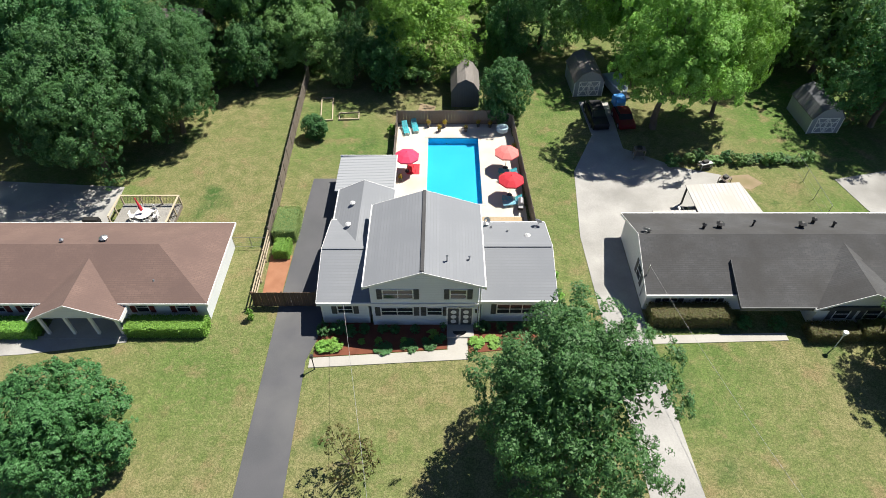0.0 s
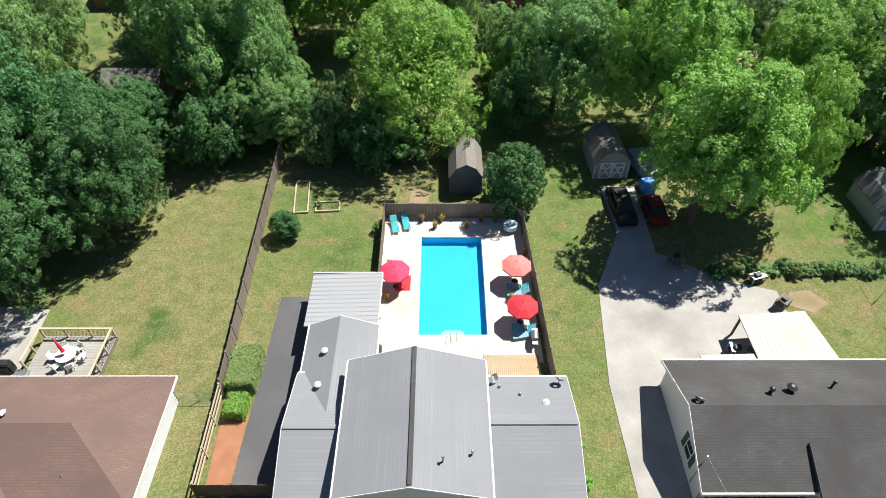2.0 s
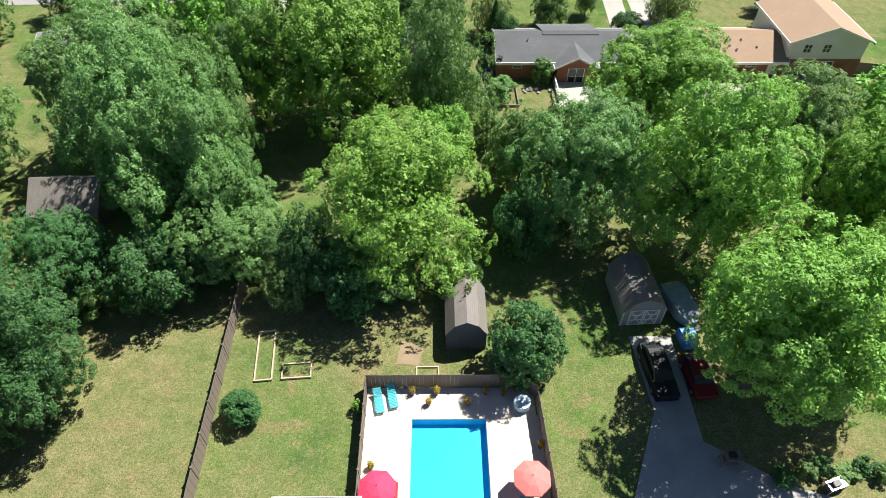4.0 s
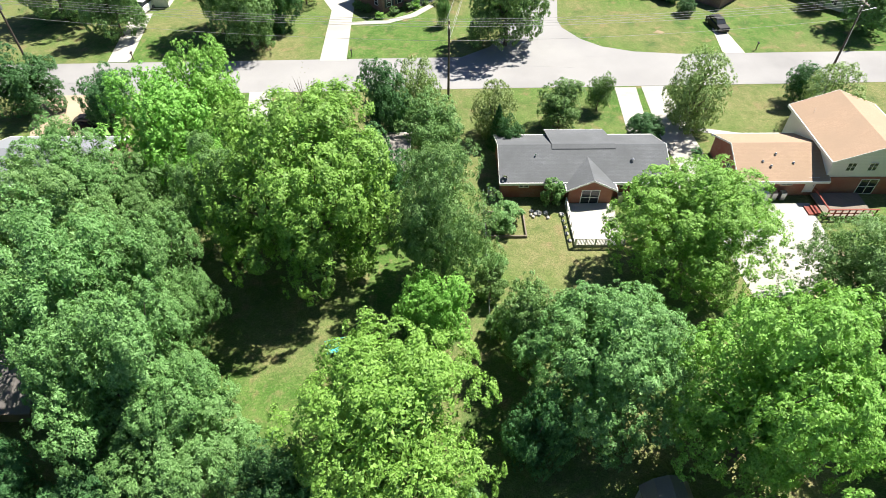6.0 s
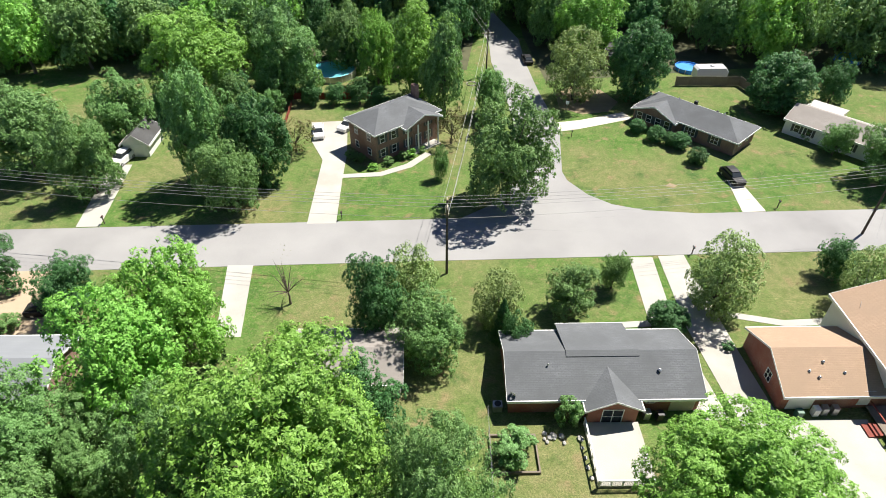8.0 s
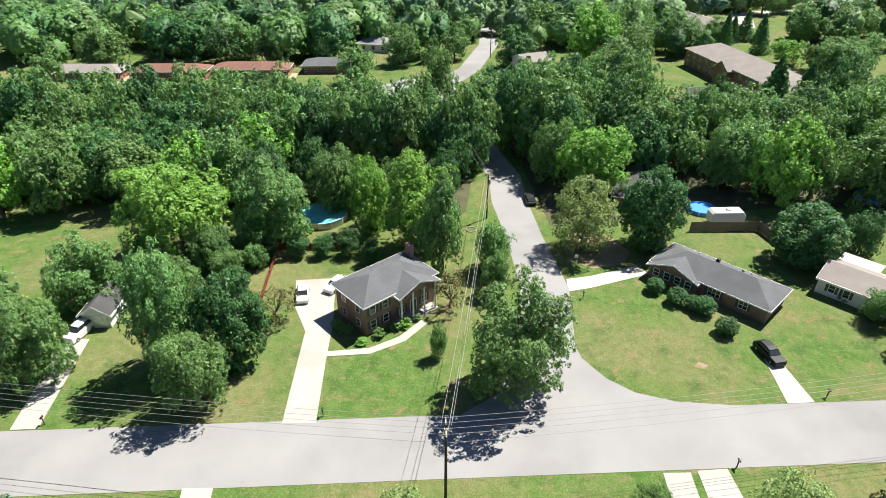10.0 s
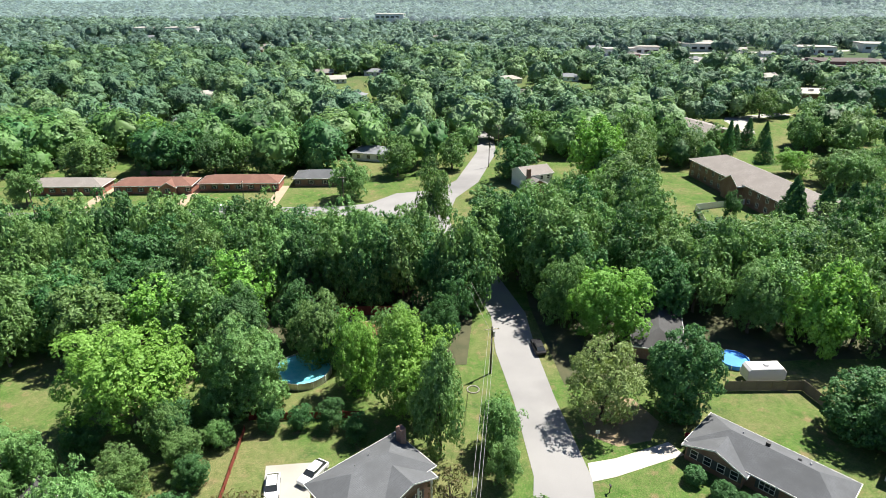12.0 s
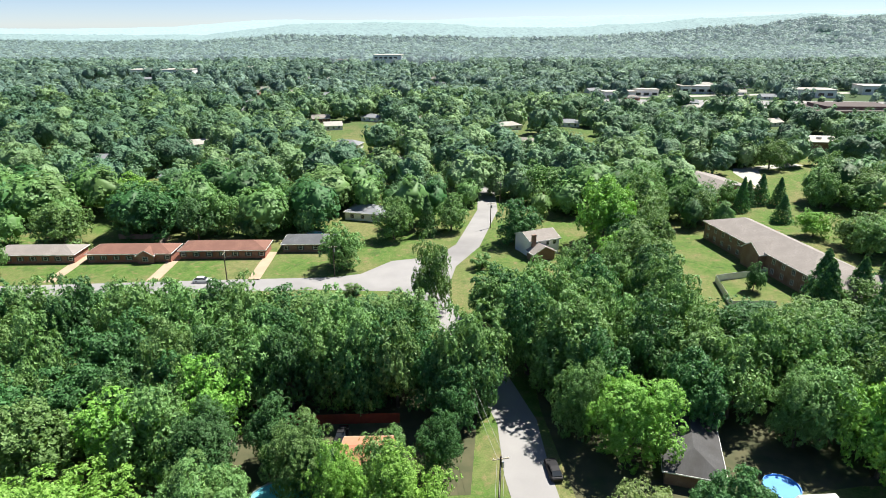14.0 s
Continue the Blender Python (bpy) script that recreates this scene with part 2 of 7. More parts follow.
WHITE = plain("white_paint", (0.72, 0.72, 0.70), (0.80, 0.80, 0.78), 0.5, 1.0, 15, bump=0.05)
SHUTTER = plain("charcoal_paint", (0.05, 0.055, 0.06), (0.075, 0.08, 0.085), 0.6, 1.0, 15, bump=0.1)
SHUTTER_RED = plain("dark_red_paint", (0.13, 0.02, 0.02), (0.17, 0.03, 0.03), 0.6, 1.0, 15, bump=0.1)
BLACK = plain("black_plastic", (0.015, 0.015, 0.016), (0.03, 0.03, 0.03), 0.5, 2.0, 15, bump=0.1)
METAL = plain("galvanised_metal", (0.38, 0.39, 0.40), (0.5, 0.5, 0.51), 0.4, 2.0, 20, metal=0.8, bump=0.05)
POLE_WOOD = plain("creosoted_pole", (0.06, 0.045, 0.035), (0.11, 0.085, 0.065), 0.95, 0.8, 12)
WIRE = plain("pale_wire", (0.28, 0.28, 0.27), (0.34, 0.34, 0.33), 0.6, 0.2, 3, bump=0)
BARK = plain("bark", (0.09, 0.07, 0.05), (0.17, 0.14, 0.11), 0.95, 1.5, 12, bump=0.8)
CLOTH_RED = plain("red_canvas", (0.50, 0.02, 0.035), (0.58, 0.03, 0.045), 0.8, 1.5, 30, bump=0.1)
CLOTH_PINK = plain("hot_pink_canvas", (0.62, 0.035, 0.10), (0.70, 0.05, 0.13), 0.8, 1.5, 30, bump=0.1)
CLOTH_CORAL = plain("coral_canvas", (0.66, 0.17, 0.155), (0.72, 0.21, 0.19), 0.8, 1.5, 30, bump=0.1)
TURQUOISE = plain("turquoise_plastic", (0.05, 0.36, 0.42), (0.07, 0.43, 0.48), 0.45, 2.0, 20, bump=0.05)
PALE_BLUE = plain("pale_blue_cover", (0.36, 0.50, 0.60), (0.45, 0.58, 0.66), 0.6, 2.0, 10)
POOL_LINER = plain("pool_liner", (0.05, 0.45, 0.66), (0.08, 0.52, 0.72), 0.5, 0.25, 3.5, "World")
POOL_BLUE = plain("blue_vinyl", (0.03, 0.22, 0.62), (0.04, 0.28, 0.70), 0.5, 0.5, 6)
WATER = water_material("pool_water", (0.34, 0.76, 0.94))
GLASS, gnt, gbs = make_mat("window_glass")
gbs.inputs["Base Color"].default_value = (0.03, 0.035, 0.04, 1)
gbs.inputs["Roughness"].default_value = 0.08
LEAF = leafy("leaf_green", (0.068, 0.165, 0.038), (0.215, 0.395, 0.135))
LEAF_LIGHT = leafy("leaf_yellow_green", (0.095, 0.255, 0.028), (0.27, 0.52, 0.11))
LEAF_DARK = leafy("leaf_dark_green", (0.024, 0.095, 0.024), (0.10, 0.255, 0.085))
LEAF_WISPY = leafy("leaf_olive_wispy", (0.13, 0.225, 0.06), (0.30, 0.41, 0.16))
LEAF_BROWN = leafy("leaf_bronze", (0.12, 0.085, 0.035), (0.13, 0.16, 0.05))
# paler and bluer with distance: the haze of the air is put into these colours
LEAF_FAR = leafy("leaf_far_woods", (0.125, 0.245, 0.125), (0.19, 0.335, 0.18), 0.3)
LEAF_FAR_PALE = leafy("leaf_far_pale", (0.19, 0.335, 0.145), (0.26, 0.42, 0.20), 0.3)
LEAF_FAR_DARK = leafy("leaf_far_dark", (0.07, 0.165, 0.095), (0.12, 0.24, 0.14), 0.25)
LEAF_DISTANT_PALE = leafy("leaf_distant_hazed_pale", (0.20, 0.325, 0.235), (0.27, 0.40, 0.30), 0.3)
LEAF_DISTANT_DARK = leafy("leaf_distant_hazed_dark", (0.085, 0.17, 0.14), (0.135, 0.235, 0.195), 0.3)
LEAF_DISTANT = leafy("leaf_distant_hazed", (0.135, 0.245, 0.195), (0.20, 0.32, 0.265), 0.3)
LEAF_PLAIN = leafy("leaf_plain_hazed", (0.12, 0.205, 0.19), (0.18, 0.275, 0.26), 0.3)
LEAF_PLAIN_PALE = leafy("leaf_plain_hazed_pale", (0.17, 0.265, 0.235), (0.235, 0.34, 0.31), 0.3)
LEAF_PLAIN_DARK = leafy("leaf_plain_hazed_dark", (0.07, 0.135, 0.135), (0.12, 0.20, 0.20), 0.3)
LEAF_HORIZON = plain("canopy_horizon_hazed", (0.045, 0.095, 0.088), (0.095, 0.165, 0.145), 1.0, 0.03, 0.11, "World", bump=0.0)
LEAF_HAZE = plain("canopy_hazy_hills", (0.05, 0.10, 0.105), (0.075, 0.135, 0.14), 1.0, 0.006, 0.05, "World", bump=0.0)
for m in (LEAF_FAR, LEAF_FAR_PALE, LEAF_FAR_DARK, LEAF_DISTANT, LEAF_DISTANT_PALE, LEAF_DISTANT_DARK, LEAF_PLAIN, LEAF_PLAIN_PALE, LEAF_PLAIN_DARK):
    fnt = m.node_tree                                            # leaves too far off to be told apart, as relief
    bumped(fnt, fnt.nodes["Principled BSDF"], noise_fac(fnt, coords(fnt, "World"), 0.75, 3.0, 0.3, 0.7), 1.0, 0.9)
for m, glow in ((LEAF_PLAIN, 0.26), (LEAF_PLAIN_PALE, 0.26), (LEAF_PLAIN_DARK, 0.26), (LEAF_HORIZON, 0.5), (LEAF_HAZE, 0.78)):        # no lamp: emission on the backdrop, far behind the rest, stands in for air haze
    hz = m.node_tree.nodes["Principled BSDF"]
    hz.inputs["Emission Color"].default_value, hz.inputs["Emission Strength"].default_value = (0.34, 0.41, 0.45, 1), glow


# ---- building blocks ----
def finish(name, me, material, parent=None, label=""):
    me.materials.append(material)
    ob = new(name, me)
    ob.parent = parent
    return tagged(ob, label)


def part(name, bm, material, parent=None, label=""):
    """Links a bmesh as one mesh object under a thing or a part."""
    me = bpy.data.meshes.new(name)
    bmesh.ops.recalc_face_normals(bm, faces=bm.faces[:])
    bm.to_mesh(me)
    bm.free()
    return finish(name, me, material, parent, label)


def thing(name, label, category, group="", kind="", x=0.0, y=0.0, z=0.0, turn=0.0):
    ob = new(name)
    ob.matrix_basis = pose(x, y, z, 0, 0, turn)
    return tagged(ob, label, category, group, kind)


def box(bm, x0, y0, z0, x1, y1, z1, bevel=0.0):
    m = Matrix.LocRotScale(((x0 + x1) / 2, (y0 + y1) / 2, (z0 + z1) / 2), None, (abs(x1 - x0), abs(y1 - y0), abs(z1 - z0)))
    got = bmesh.ops.create_cube(bm, size=1, matrix=m)["verts"]
    if bevel:
        edges = {e for v in got for e in v.link_edges}
        bmesh.ops.bevel(bm, geom=list(edges), offset=bevel, segments=2, affect="EDGES", clamp_overlap=True)
    return bm


def boxes(*rows, bevel=0.0):
    bm = bmesh.new()
    for r in rows:
        box(bm, *r, bevel=bevel)
    return bm


def prism(bm, pts, z0, z1):
    lo, hi = [bm.verts.new((x, y, z0)) for x, y in pts], [bm.verts.new((x, y, z1)) for x, y in pts]
    bm.faces.new(lo[::-1]), bm.faces.new(hi)
    for i in range(len(pts)):
        k = (i + 1) % len(pts)
        bm.faces.new((lo[i], lo[k], hi[k], hi[i]))
    return bm


def rod(bm, a, b, r0, r1=None, seg=8):
    a, b = Vector(a), Vector(b)
    d = b - a
    m = Matrix.Translation((a + b) / 2) @ d.to_track_quat("Z", "Y").to_matrix().to_4x4()
    bmesh.ops.create_cone(bm, cap_ends=True, segments=seg, radius1=r0, radius2=r0 if r1 is None else r1, depth=d.length, matrix=m)
    return bm


def shell(bm, quads, thick=0.12):
    """Roof planes given by their top corners, as slabs with thickness."""
    for q in quads:
        top, low = [bm.verts.new(p) for p in q], [bm.verts.new((p[0], p[1], p[2] - thick)) for p in q]
        bm.faces.new(top), bm.faces.new(low[::-1])
        for i in range(len(q)):
            k = (i + 1) % len(q)
            bm.faces.new((low[i], low[k], top[k], top[i]))
    return bm


def slab(name, pts, top, material, label, category, kind="structure", low=-0.05):
    return tagged(part(name, prism(bmesh.new(), pts, low, top), material), label, category, "", kind)


# ---- ground ----
POOL = (-1.6, 3.8, 43.4, 54.2)


def hills(x, y):
    """Flat wooded country, then a near ridge and a far one."""
    d = math.hypot(x, y)
    if d < 1900:
        return 0.0
    a = math.atan2(x, y)
    k, f = min(1.0, (d - 1900) / 1000), min(1.0, max(0.0, (d - 3300) / 1500))
    near = np.interp(a, [-0.5, -0.32, -0.2, 0.0, 0.12, 0.23, 0.35, 0.48, 0.66, 0.9], [0, 4, 56, 62, 40, 46, 66, 88, 96, 95])
    far = np.interp(a, [-0.9, -0.4, -0.33, -0.25, 0.0, 0.1, 0.3, 0.5, 0.66, 0.9], [24, 30, 50, 90, 92, 108, 122, 140, 160, 160])
    rough = 9 * noise.noise((a * 14.0, d * 0.0012, 4.2)) + 5 * noise.noise((a * 41.0, d * 0.002, 1.7))
    return max(0.0, k * k * (3 - 2 * k) * (near + rough), f * f * (3 - 2 * f) * (far + rough))


def ground_sheet():
    def spread(core, far):
        out, step, v = [], 12.0, core
        while v < far:
            out.append(v)
            step *= 1.22
            v += step
        return out + [far]
    xs = sorted([-v for v in spread(60, 6800)] + list(range(-40, 41, 20)) + [POOL[0], POOL[1]] + spread(60, 6800))
    ys = sorted([-v for v in spread(60, 900)] + [0, 20, POOL[2], POOL[3], 100, 200, 300] + spread(400, 7600))
    verts = [(x, y, 0.7 * hills(x, y) - (8.0 if math.hypot(x, y) > 1900 else 0.0)) for y in ys for x in xs]
    n, faces = len(xs), []
    for j in range(len(ys) - 1):
        for i in range(n - 1):
            if xs[i] >= POOL[0] and xs[i + 1] <= POOL[1] and ys[j] >= POOL[2] and ys[j + 1] <= POOL[3]:
                continue
            faces.append((j * n + i, j * n + i + 1, (j + 1) * n + i + 1, (j + 1) * n + i))
    me = bpy.data.meshes.new("ground")
    me.from_pydata(verts, [], faces)
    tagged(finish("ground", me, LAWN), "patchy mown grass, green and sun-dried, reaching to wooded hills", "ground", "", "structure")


ground_sheet()


def ribbon(name, centre, widths, top, material, label, category="road"):
    """A paved strip along a line of points."""
    left, right = [], []
    for i, (x, y) in enumerate(centre):
        a, b = centre[max(0, i - 1)], centre[min(len(centre) - 1, i + 1)]
        d = Vector((b[0] - a[0], b[1] - a[1])).normalized()
        w = widths[i] / 2 if isinstance(widths, (list, tuple)) else widths / 2
        left.append((x - d.y * w, y + d.x * w)), right.append((x + d.y * w, y - d.x * w))
    bm = bmesh.new()
    for i in range(len(centre) - 1):
        prism(bm, [right[i], right[i + 1], left[i + 1], left[i]], -0.05, top)
    return tagged(part(name, bm, material), label, category, "", "structure")


ribbon("road", [(-320, 122), (-60, 127.6), (0, 129.2), (60, 130.6), (330, 137)], 9.0, 0.03, ASPHALT_OLD, "pale worn asphalt residential street")
ribbon("road_side", [(15.5, 131), (16.6, 145), (19.0, 160), (18.0, 176), (17.0, 190), (17.3, 203), (12.5, 225), (5.5, 246), (2.0, 262), (6, 276), (15, 292), (25, 330), (29, 380), (34, 430), (44, 525), (42, 600)],
       [11, 8.2, 7.6, 6.6, 7.2, 7.0, 7.0, 7.0, 9, 9, 7.5, 7.5, 6.5, 6, 6, 6], 0.036, ASPHALT_OLD, "pale asphalt side street running up through the trees")
slab("road_corner", [(18, 133.5), (38, 134.6), (31, 135.4), (26.5, 137), (23.5, 139.6), (21.2, 143.5), (20.6, 148), (16, 148)], 0.033, ASPHALT_OLD, "rounded asphalt street corner", "road")
slab("road_corner", [(12.5, 133.3), (4, 133.4), (9, 137), (11.5, 141), (12.6, 148), (16, 148)], 0.0335, ASPHALT_OLD, "rounded asphalt street corner in tree shade", "road")
ribbon("road_rear", [(-330, 256), (-104, 260.5), (-50, 263.0), (0, 264.5)], 8.0, 0.03, ASPHALT_OLD, "pale street in front of brick ranch houses")
slab("road_corner", [(-24, 259.5), (-4, 258), (1, 244), (7.5, 246), (8, 262), (12, 283), (2, 282), (-8, 279.5), (-16, 270), (-24, 267.6)], 0.0335, ASPHALT_OLD, "wide pale asphalt junction", "road")
slab("parking_lot", [(190, 640), (430, 612), (440, 660), (150, 690)], 0.03, ASPHALT_OLD, "wide pale parking lot before the commercial block", "parking lot")
slab("driveway", [(-13.4, 4), (-10.0, 4), (-10.4, 25.6), (-9.7, 28), (-9.7, 42), (-10.4, 47.3), (-13.0, 47.3), (-13.4, 30)], 0.04, ASPHALT_NEW, "long dark sealed asphalt driveway beside the house", "driveway")
slab("front_walk", [(-10.1, 25.0), (1.9, 25.75), (1.9, 28.6), (0.35, 28.6), (0.35, 26.6), (-10.1, 25.85)], 0.06, CONCRETE, "pale concrete front walk bent towards the porch", "path")
slab("flower_bed", [(-9.9, 25.95), (0.3, 26.7), (0.3, 29.2), (-9.7, 29.2)], 0.05, MULCH, "dark red mulch bed along the front wall", "flower bed")
slab("flower_bed", [(1.95, 26.3), (4.6, 26.6), (8.9, 28.0), (8.9, 29.2), (1.95, 29.2)], 0.05, MULCH, "dark red mulch bed beside the porch", "flower bed")
slab("flower_bed", [(-15.0, 31.2), (-13.45, 31.2), (-13.3, 36.6), (-15.2, 36.6)], 0.045, PINE_STRAW, "orange mulch strip between fence and driveway", "flower bed")
slab("neighbour_driveway", [(13.3, 12), (16.9, 12), (16.15, 27), (16.15, 38.8), (22.5, 39.2), (28.2, 39.4), (28.2, 47.9), (24.1, 49.2), (19.2, 52.4), (19.3, 61.5), (15.9, 61.5), (16.3, 54.8), (13.4, 48.5), (12.5, 39)], 0.04, CONCRETE_GREY, "stained grey concrete driveway and parking court", "driveway")
slab("neighbour_walk", [(16.3, 27.15), (26.9, 27.5), (26.9, 28.2), (16.3, 27.95)], 0.05, CONCRETE, "narrow pale concrete walk", "path")
slab("side_driveway", [(39.4, 47.2), (48, 49.2), (60, 49), (60, 38), (41.5, 39), (40.4, 43)], 0.035, CONCRETE_GREY, "cracked grey concrete drive", "driveway")
slab("left_court", [(-46, 39.6), (-31.2, 39.6), (-31.6, 46), (-46, 47)], 0.035, CONCRETE_GREY, "grey concrete court in tree shade", "driveway")
slab("left_front_walk", [(-40, 25.6), (-32, 26.2), (-24.6, 27.3), (-24.6, 28.2), (-30, 28.0), (-40, 27.2)], 0.04, CONCRETE_GREY, "grey concrete walk before the porch", "path")
slab("house_driveway", [(25.9, 125), (28.9, 125), (28.0, 112.5), (29.3, 100.4), (26.2, 100.4), (25.2, 113.4)], 0.04, CONCRETE, "bright concrete driveway", "driveway")
slab("house_driveway", [(29.7, 125.2), (33.1, 125.4), (33.3, 116), (33.6, 109), (34.2, 100.3), (42.6, 100.2), (42.0, 93.2), (36.6, 86.6), (31.2, 86.6), (30.2, 100), (29.2, 112.6)], 0.041, CONCRETE, "bright concrete driveway and parking apron", "driveway")
slab("parking_pad", [(36.8, 86.4), (42.0, 93.0), (46.0, 90.5), (41.0, 84.6)], 0.036, TAN_CONCRETE, "tan gravel pad beside the concrete apron", "driveway")
slab("entry_path", [(33.4, 114.4), (40.6, 112.6), (47.2, 113.0), (47.2, 113.9), (40.6, 113.6), (33.4, 115.4)], 0.035, CONCRETE, "curved concrete path", "path")
slab("entry_path", [(20.5, 112.6), (25.4, 112.9), (25.4, 113.8), (20.5, 113.5)], 0.035, CONCRETE, "short concrete path", "path")
slab("brick_house_driveway", [(-16.6, 132.9), (-12.6, 132.9), (-13.0, 144), (-13.1, 151.5), (-14.2, 163.5), (-20.5, 163), (-19.4, 156), (-16.8, 150)], 0.04, CONCRETE, "pale concrete driveway", "driveway")
slab("curved_path", [(-13.2, 144.6), (-7.2, 145.0), (-2.5, 147.6), (0.6, 151.6), (-0.4, 152.2), (-3.4, 148.6), (-7.4, 146.2), (-13.2, 145.6)], 0.05, CONCRETE, "curved concrete garden path", "path")
slab("gravel_drive", [(22.6, 159.0), (26, 159.8), (36.6, 163.6), (35.4, 166.2), (27, 163.2), (22.9, 162.4)], 0.035, GRAVEL, "pale gravel drive", "driveway")
slab("gravel_drive", [(44.6, 134.8), (48.0, 134.9), (47.4, 144), (45.6, 143)], 0.035, GRAVEL, "short pale gravel parking strip", "driveway")
slab("far_left_driveway", [(-48.0, 132.6), (-44.8, 132.7), (-46.6, 149), (-49.9, 149)], 0.04, CONCRETE, "concrete driveway to a small garage", "driveway")
slab("left_house_driveway", [(-54, 123.4), (-46.4, 123.6), (-42.0, 114.0), (-41.5, 111.6), (-50, 111.6)], 0.04, TAN_CONCRETE, "tan concrete driveway", "driveway")
slab("mid_driveway", [(-25.2, 124.2), (-22.0, 124.2), (-20.6, 112), (-23.4, 112)], 0.04, CONCRETE, "concrete driveway between trees", "driveway")

# earth and litter sheets whose dark colour also carries the trees' shade
slab("wood_floor", [(-36, 186), (8, 186), (11, 208), (9, 214), (-112, 214), (-112, 205), (-36, 205)], 0.02, SHADED_LITTER, "bare earth and leaf litter at the wood's edge, tree shade in its colour", "ground")
slab("wood_floor", [(23.5, 180), (66, 186), (126, 186), (126, 244), (24, 244), (22, 206)], 0.02, SHADED_LITTER, "bare earth and leaf litter under the trees, their shade in its colour", "ground")
for x in (-98.5, -71.5, -44.5):
    slab("row_driveway", [(x - 1.6, 266.5), (x + 1.6, 266.6), (x + 1.6, 288), (x - 1.6, 288)], 0.03, TAN_CONCRETE, "tan concrete driveway beside a brick ranch house", "driveway")
slab("bare_patch", [(24.2, 168), (28, 165.4), (33, 166.6), (35.6, 170.5), (33.5, 176), (28, 177.6), (24.4, 174)], 0.02, LITTER, "dry leaf litter under the wispy tree", "ground")
slab("bare_patch", [(-3.0, 59.0), (-1.2, 58.9), (-0.8, 60.6), (-2.6, 61.2)], 0.015, LITTER, "worn earth patch on the lawn", "ground")
slab("bare_patch", [(28.6, 46.4), (30.4, 45.6), (32.0, 46.6), (31.0, 48.0), (29.2, 47.8)], 0.015, LITTER, "worn earth patch on the lawn", "ground")
slab("bare_patch", [(35.6, 141.6), (36.8, 141.1), (37.6, 141.8), (36.6, 142.5)], 0.015, LITTER, "small bare patch on the corner lawn", "ground")
# pool, its deck and basin
deck = thing("pool_deck", "cream concrete deck round the pool", "pool deck", "", "structure")
for r in ((-5.0, 40.9, -0.05, 7.9, POOL[2] - 0.3, 0.10), (-5.0, POOL[3] + 0.3, -0.05, 7.5, 56.8, 0.10),
          (-5.0, POOL[2] - 0.3, -0.05, POOL[0] - 0.3, POOL[3] + 0.3, 0.10), (POOL[1] + 0.3, POOL[2] - 0.3, -0.05, 7.8, POOL[3] + 0.3, 0.10)):
    part("slab", boxes(r), DECK_WHITE, deck)
pool = thing("swimming_pool", "rectangular in-ground pool with clear blue water", "swimming pool", "", "structure")
px0, px1, py0, py1 = POOL
part("basin", boxes((px0 - 0.2, py0, -0.7, px0, py1, 0.02), (px1, py0, -0.7, px1 + 0.2, py1, 0.02), (px0, py0 - 0.2, -0.7, px1, py0, 0.02),
                    (px0, py1, -0.7, px1, py1 + 0.2, 0.02), (px0 - 0.2, py0 - 0.2, -0.9, px1 + 0.2, py1 + 0.2, -0.7)), POOL_LINER, pool)
for r in ((px0 - 0.3, py0 - 0.3, 0.02, px1 + 0.3, py0, 0.125), (px0 - 0.3, py1, 0.02, px1 + 0.3, py1 + 0.3, 0.125),
          (px0 - 0.3, py0, 0.02, px0, py1, 0.125), (px1, py0, 0.02, px1 + 0.3, py1, 0.125)):
    part("coping", boxes(r, bevel=0.02), DECK_WHITE, pool)
for r in ((px0, py0, -0.3, px0 + 0.02, py1, 0.0), (px1 - 0.02, py0, -0.3, px1, py1, 0.0), (px0 + 0.02, py1 - 0.02, -0.3, px1 - 0.02, py1, 0.0)):
    part("tile_band", boxes(r), POOL_LINER, pool)
part("step", boxes((0.2, py0 + 0.01, -0.69, 2.0, py0 + 0.5, -0.25), (0.4, py0 + 0.5, -0.69, 1.8, py0 + 0.9, -0.55)), WHITE, pool, "white pool entry steps")
wme = bpy.data.meshes.new("water")
wme.from_pydata([(px0, py0, -0.08), (px1, py0, -0.08), (px1, py1, -0.08), (px0, py1, -0.08)], [], [(0, 1, 2, 3)])
water = finish("water", wme, WATER, pool)
water.visible_shadow = False
slab("parking_lot", [(236, 604), (420, 608), (430, 645), (250, 640)], 0.03, CONCRETE, "wide pale parking lot among low shops", "parking lot")
slab("shop_street", [(150, 690), (520, 745), (520, 757), (150, 702)], 0.03, CONCRETE, "pale street along low shops", "road")
slab("hall_drive", [(146, 388), (150, 396), (185, 408), (188, 402), (160, 392), (152, 372), (147, 360), (143, 362)], 0.03, CONCRETE, "pale concrete drive behind the brick hall", "driveway")


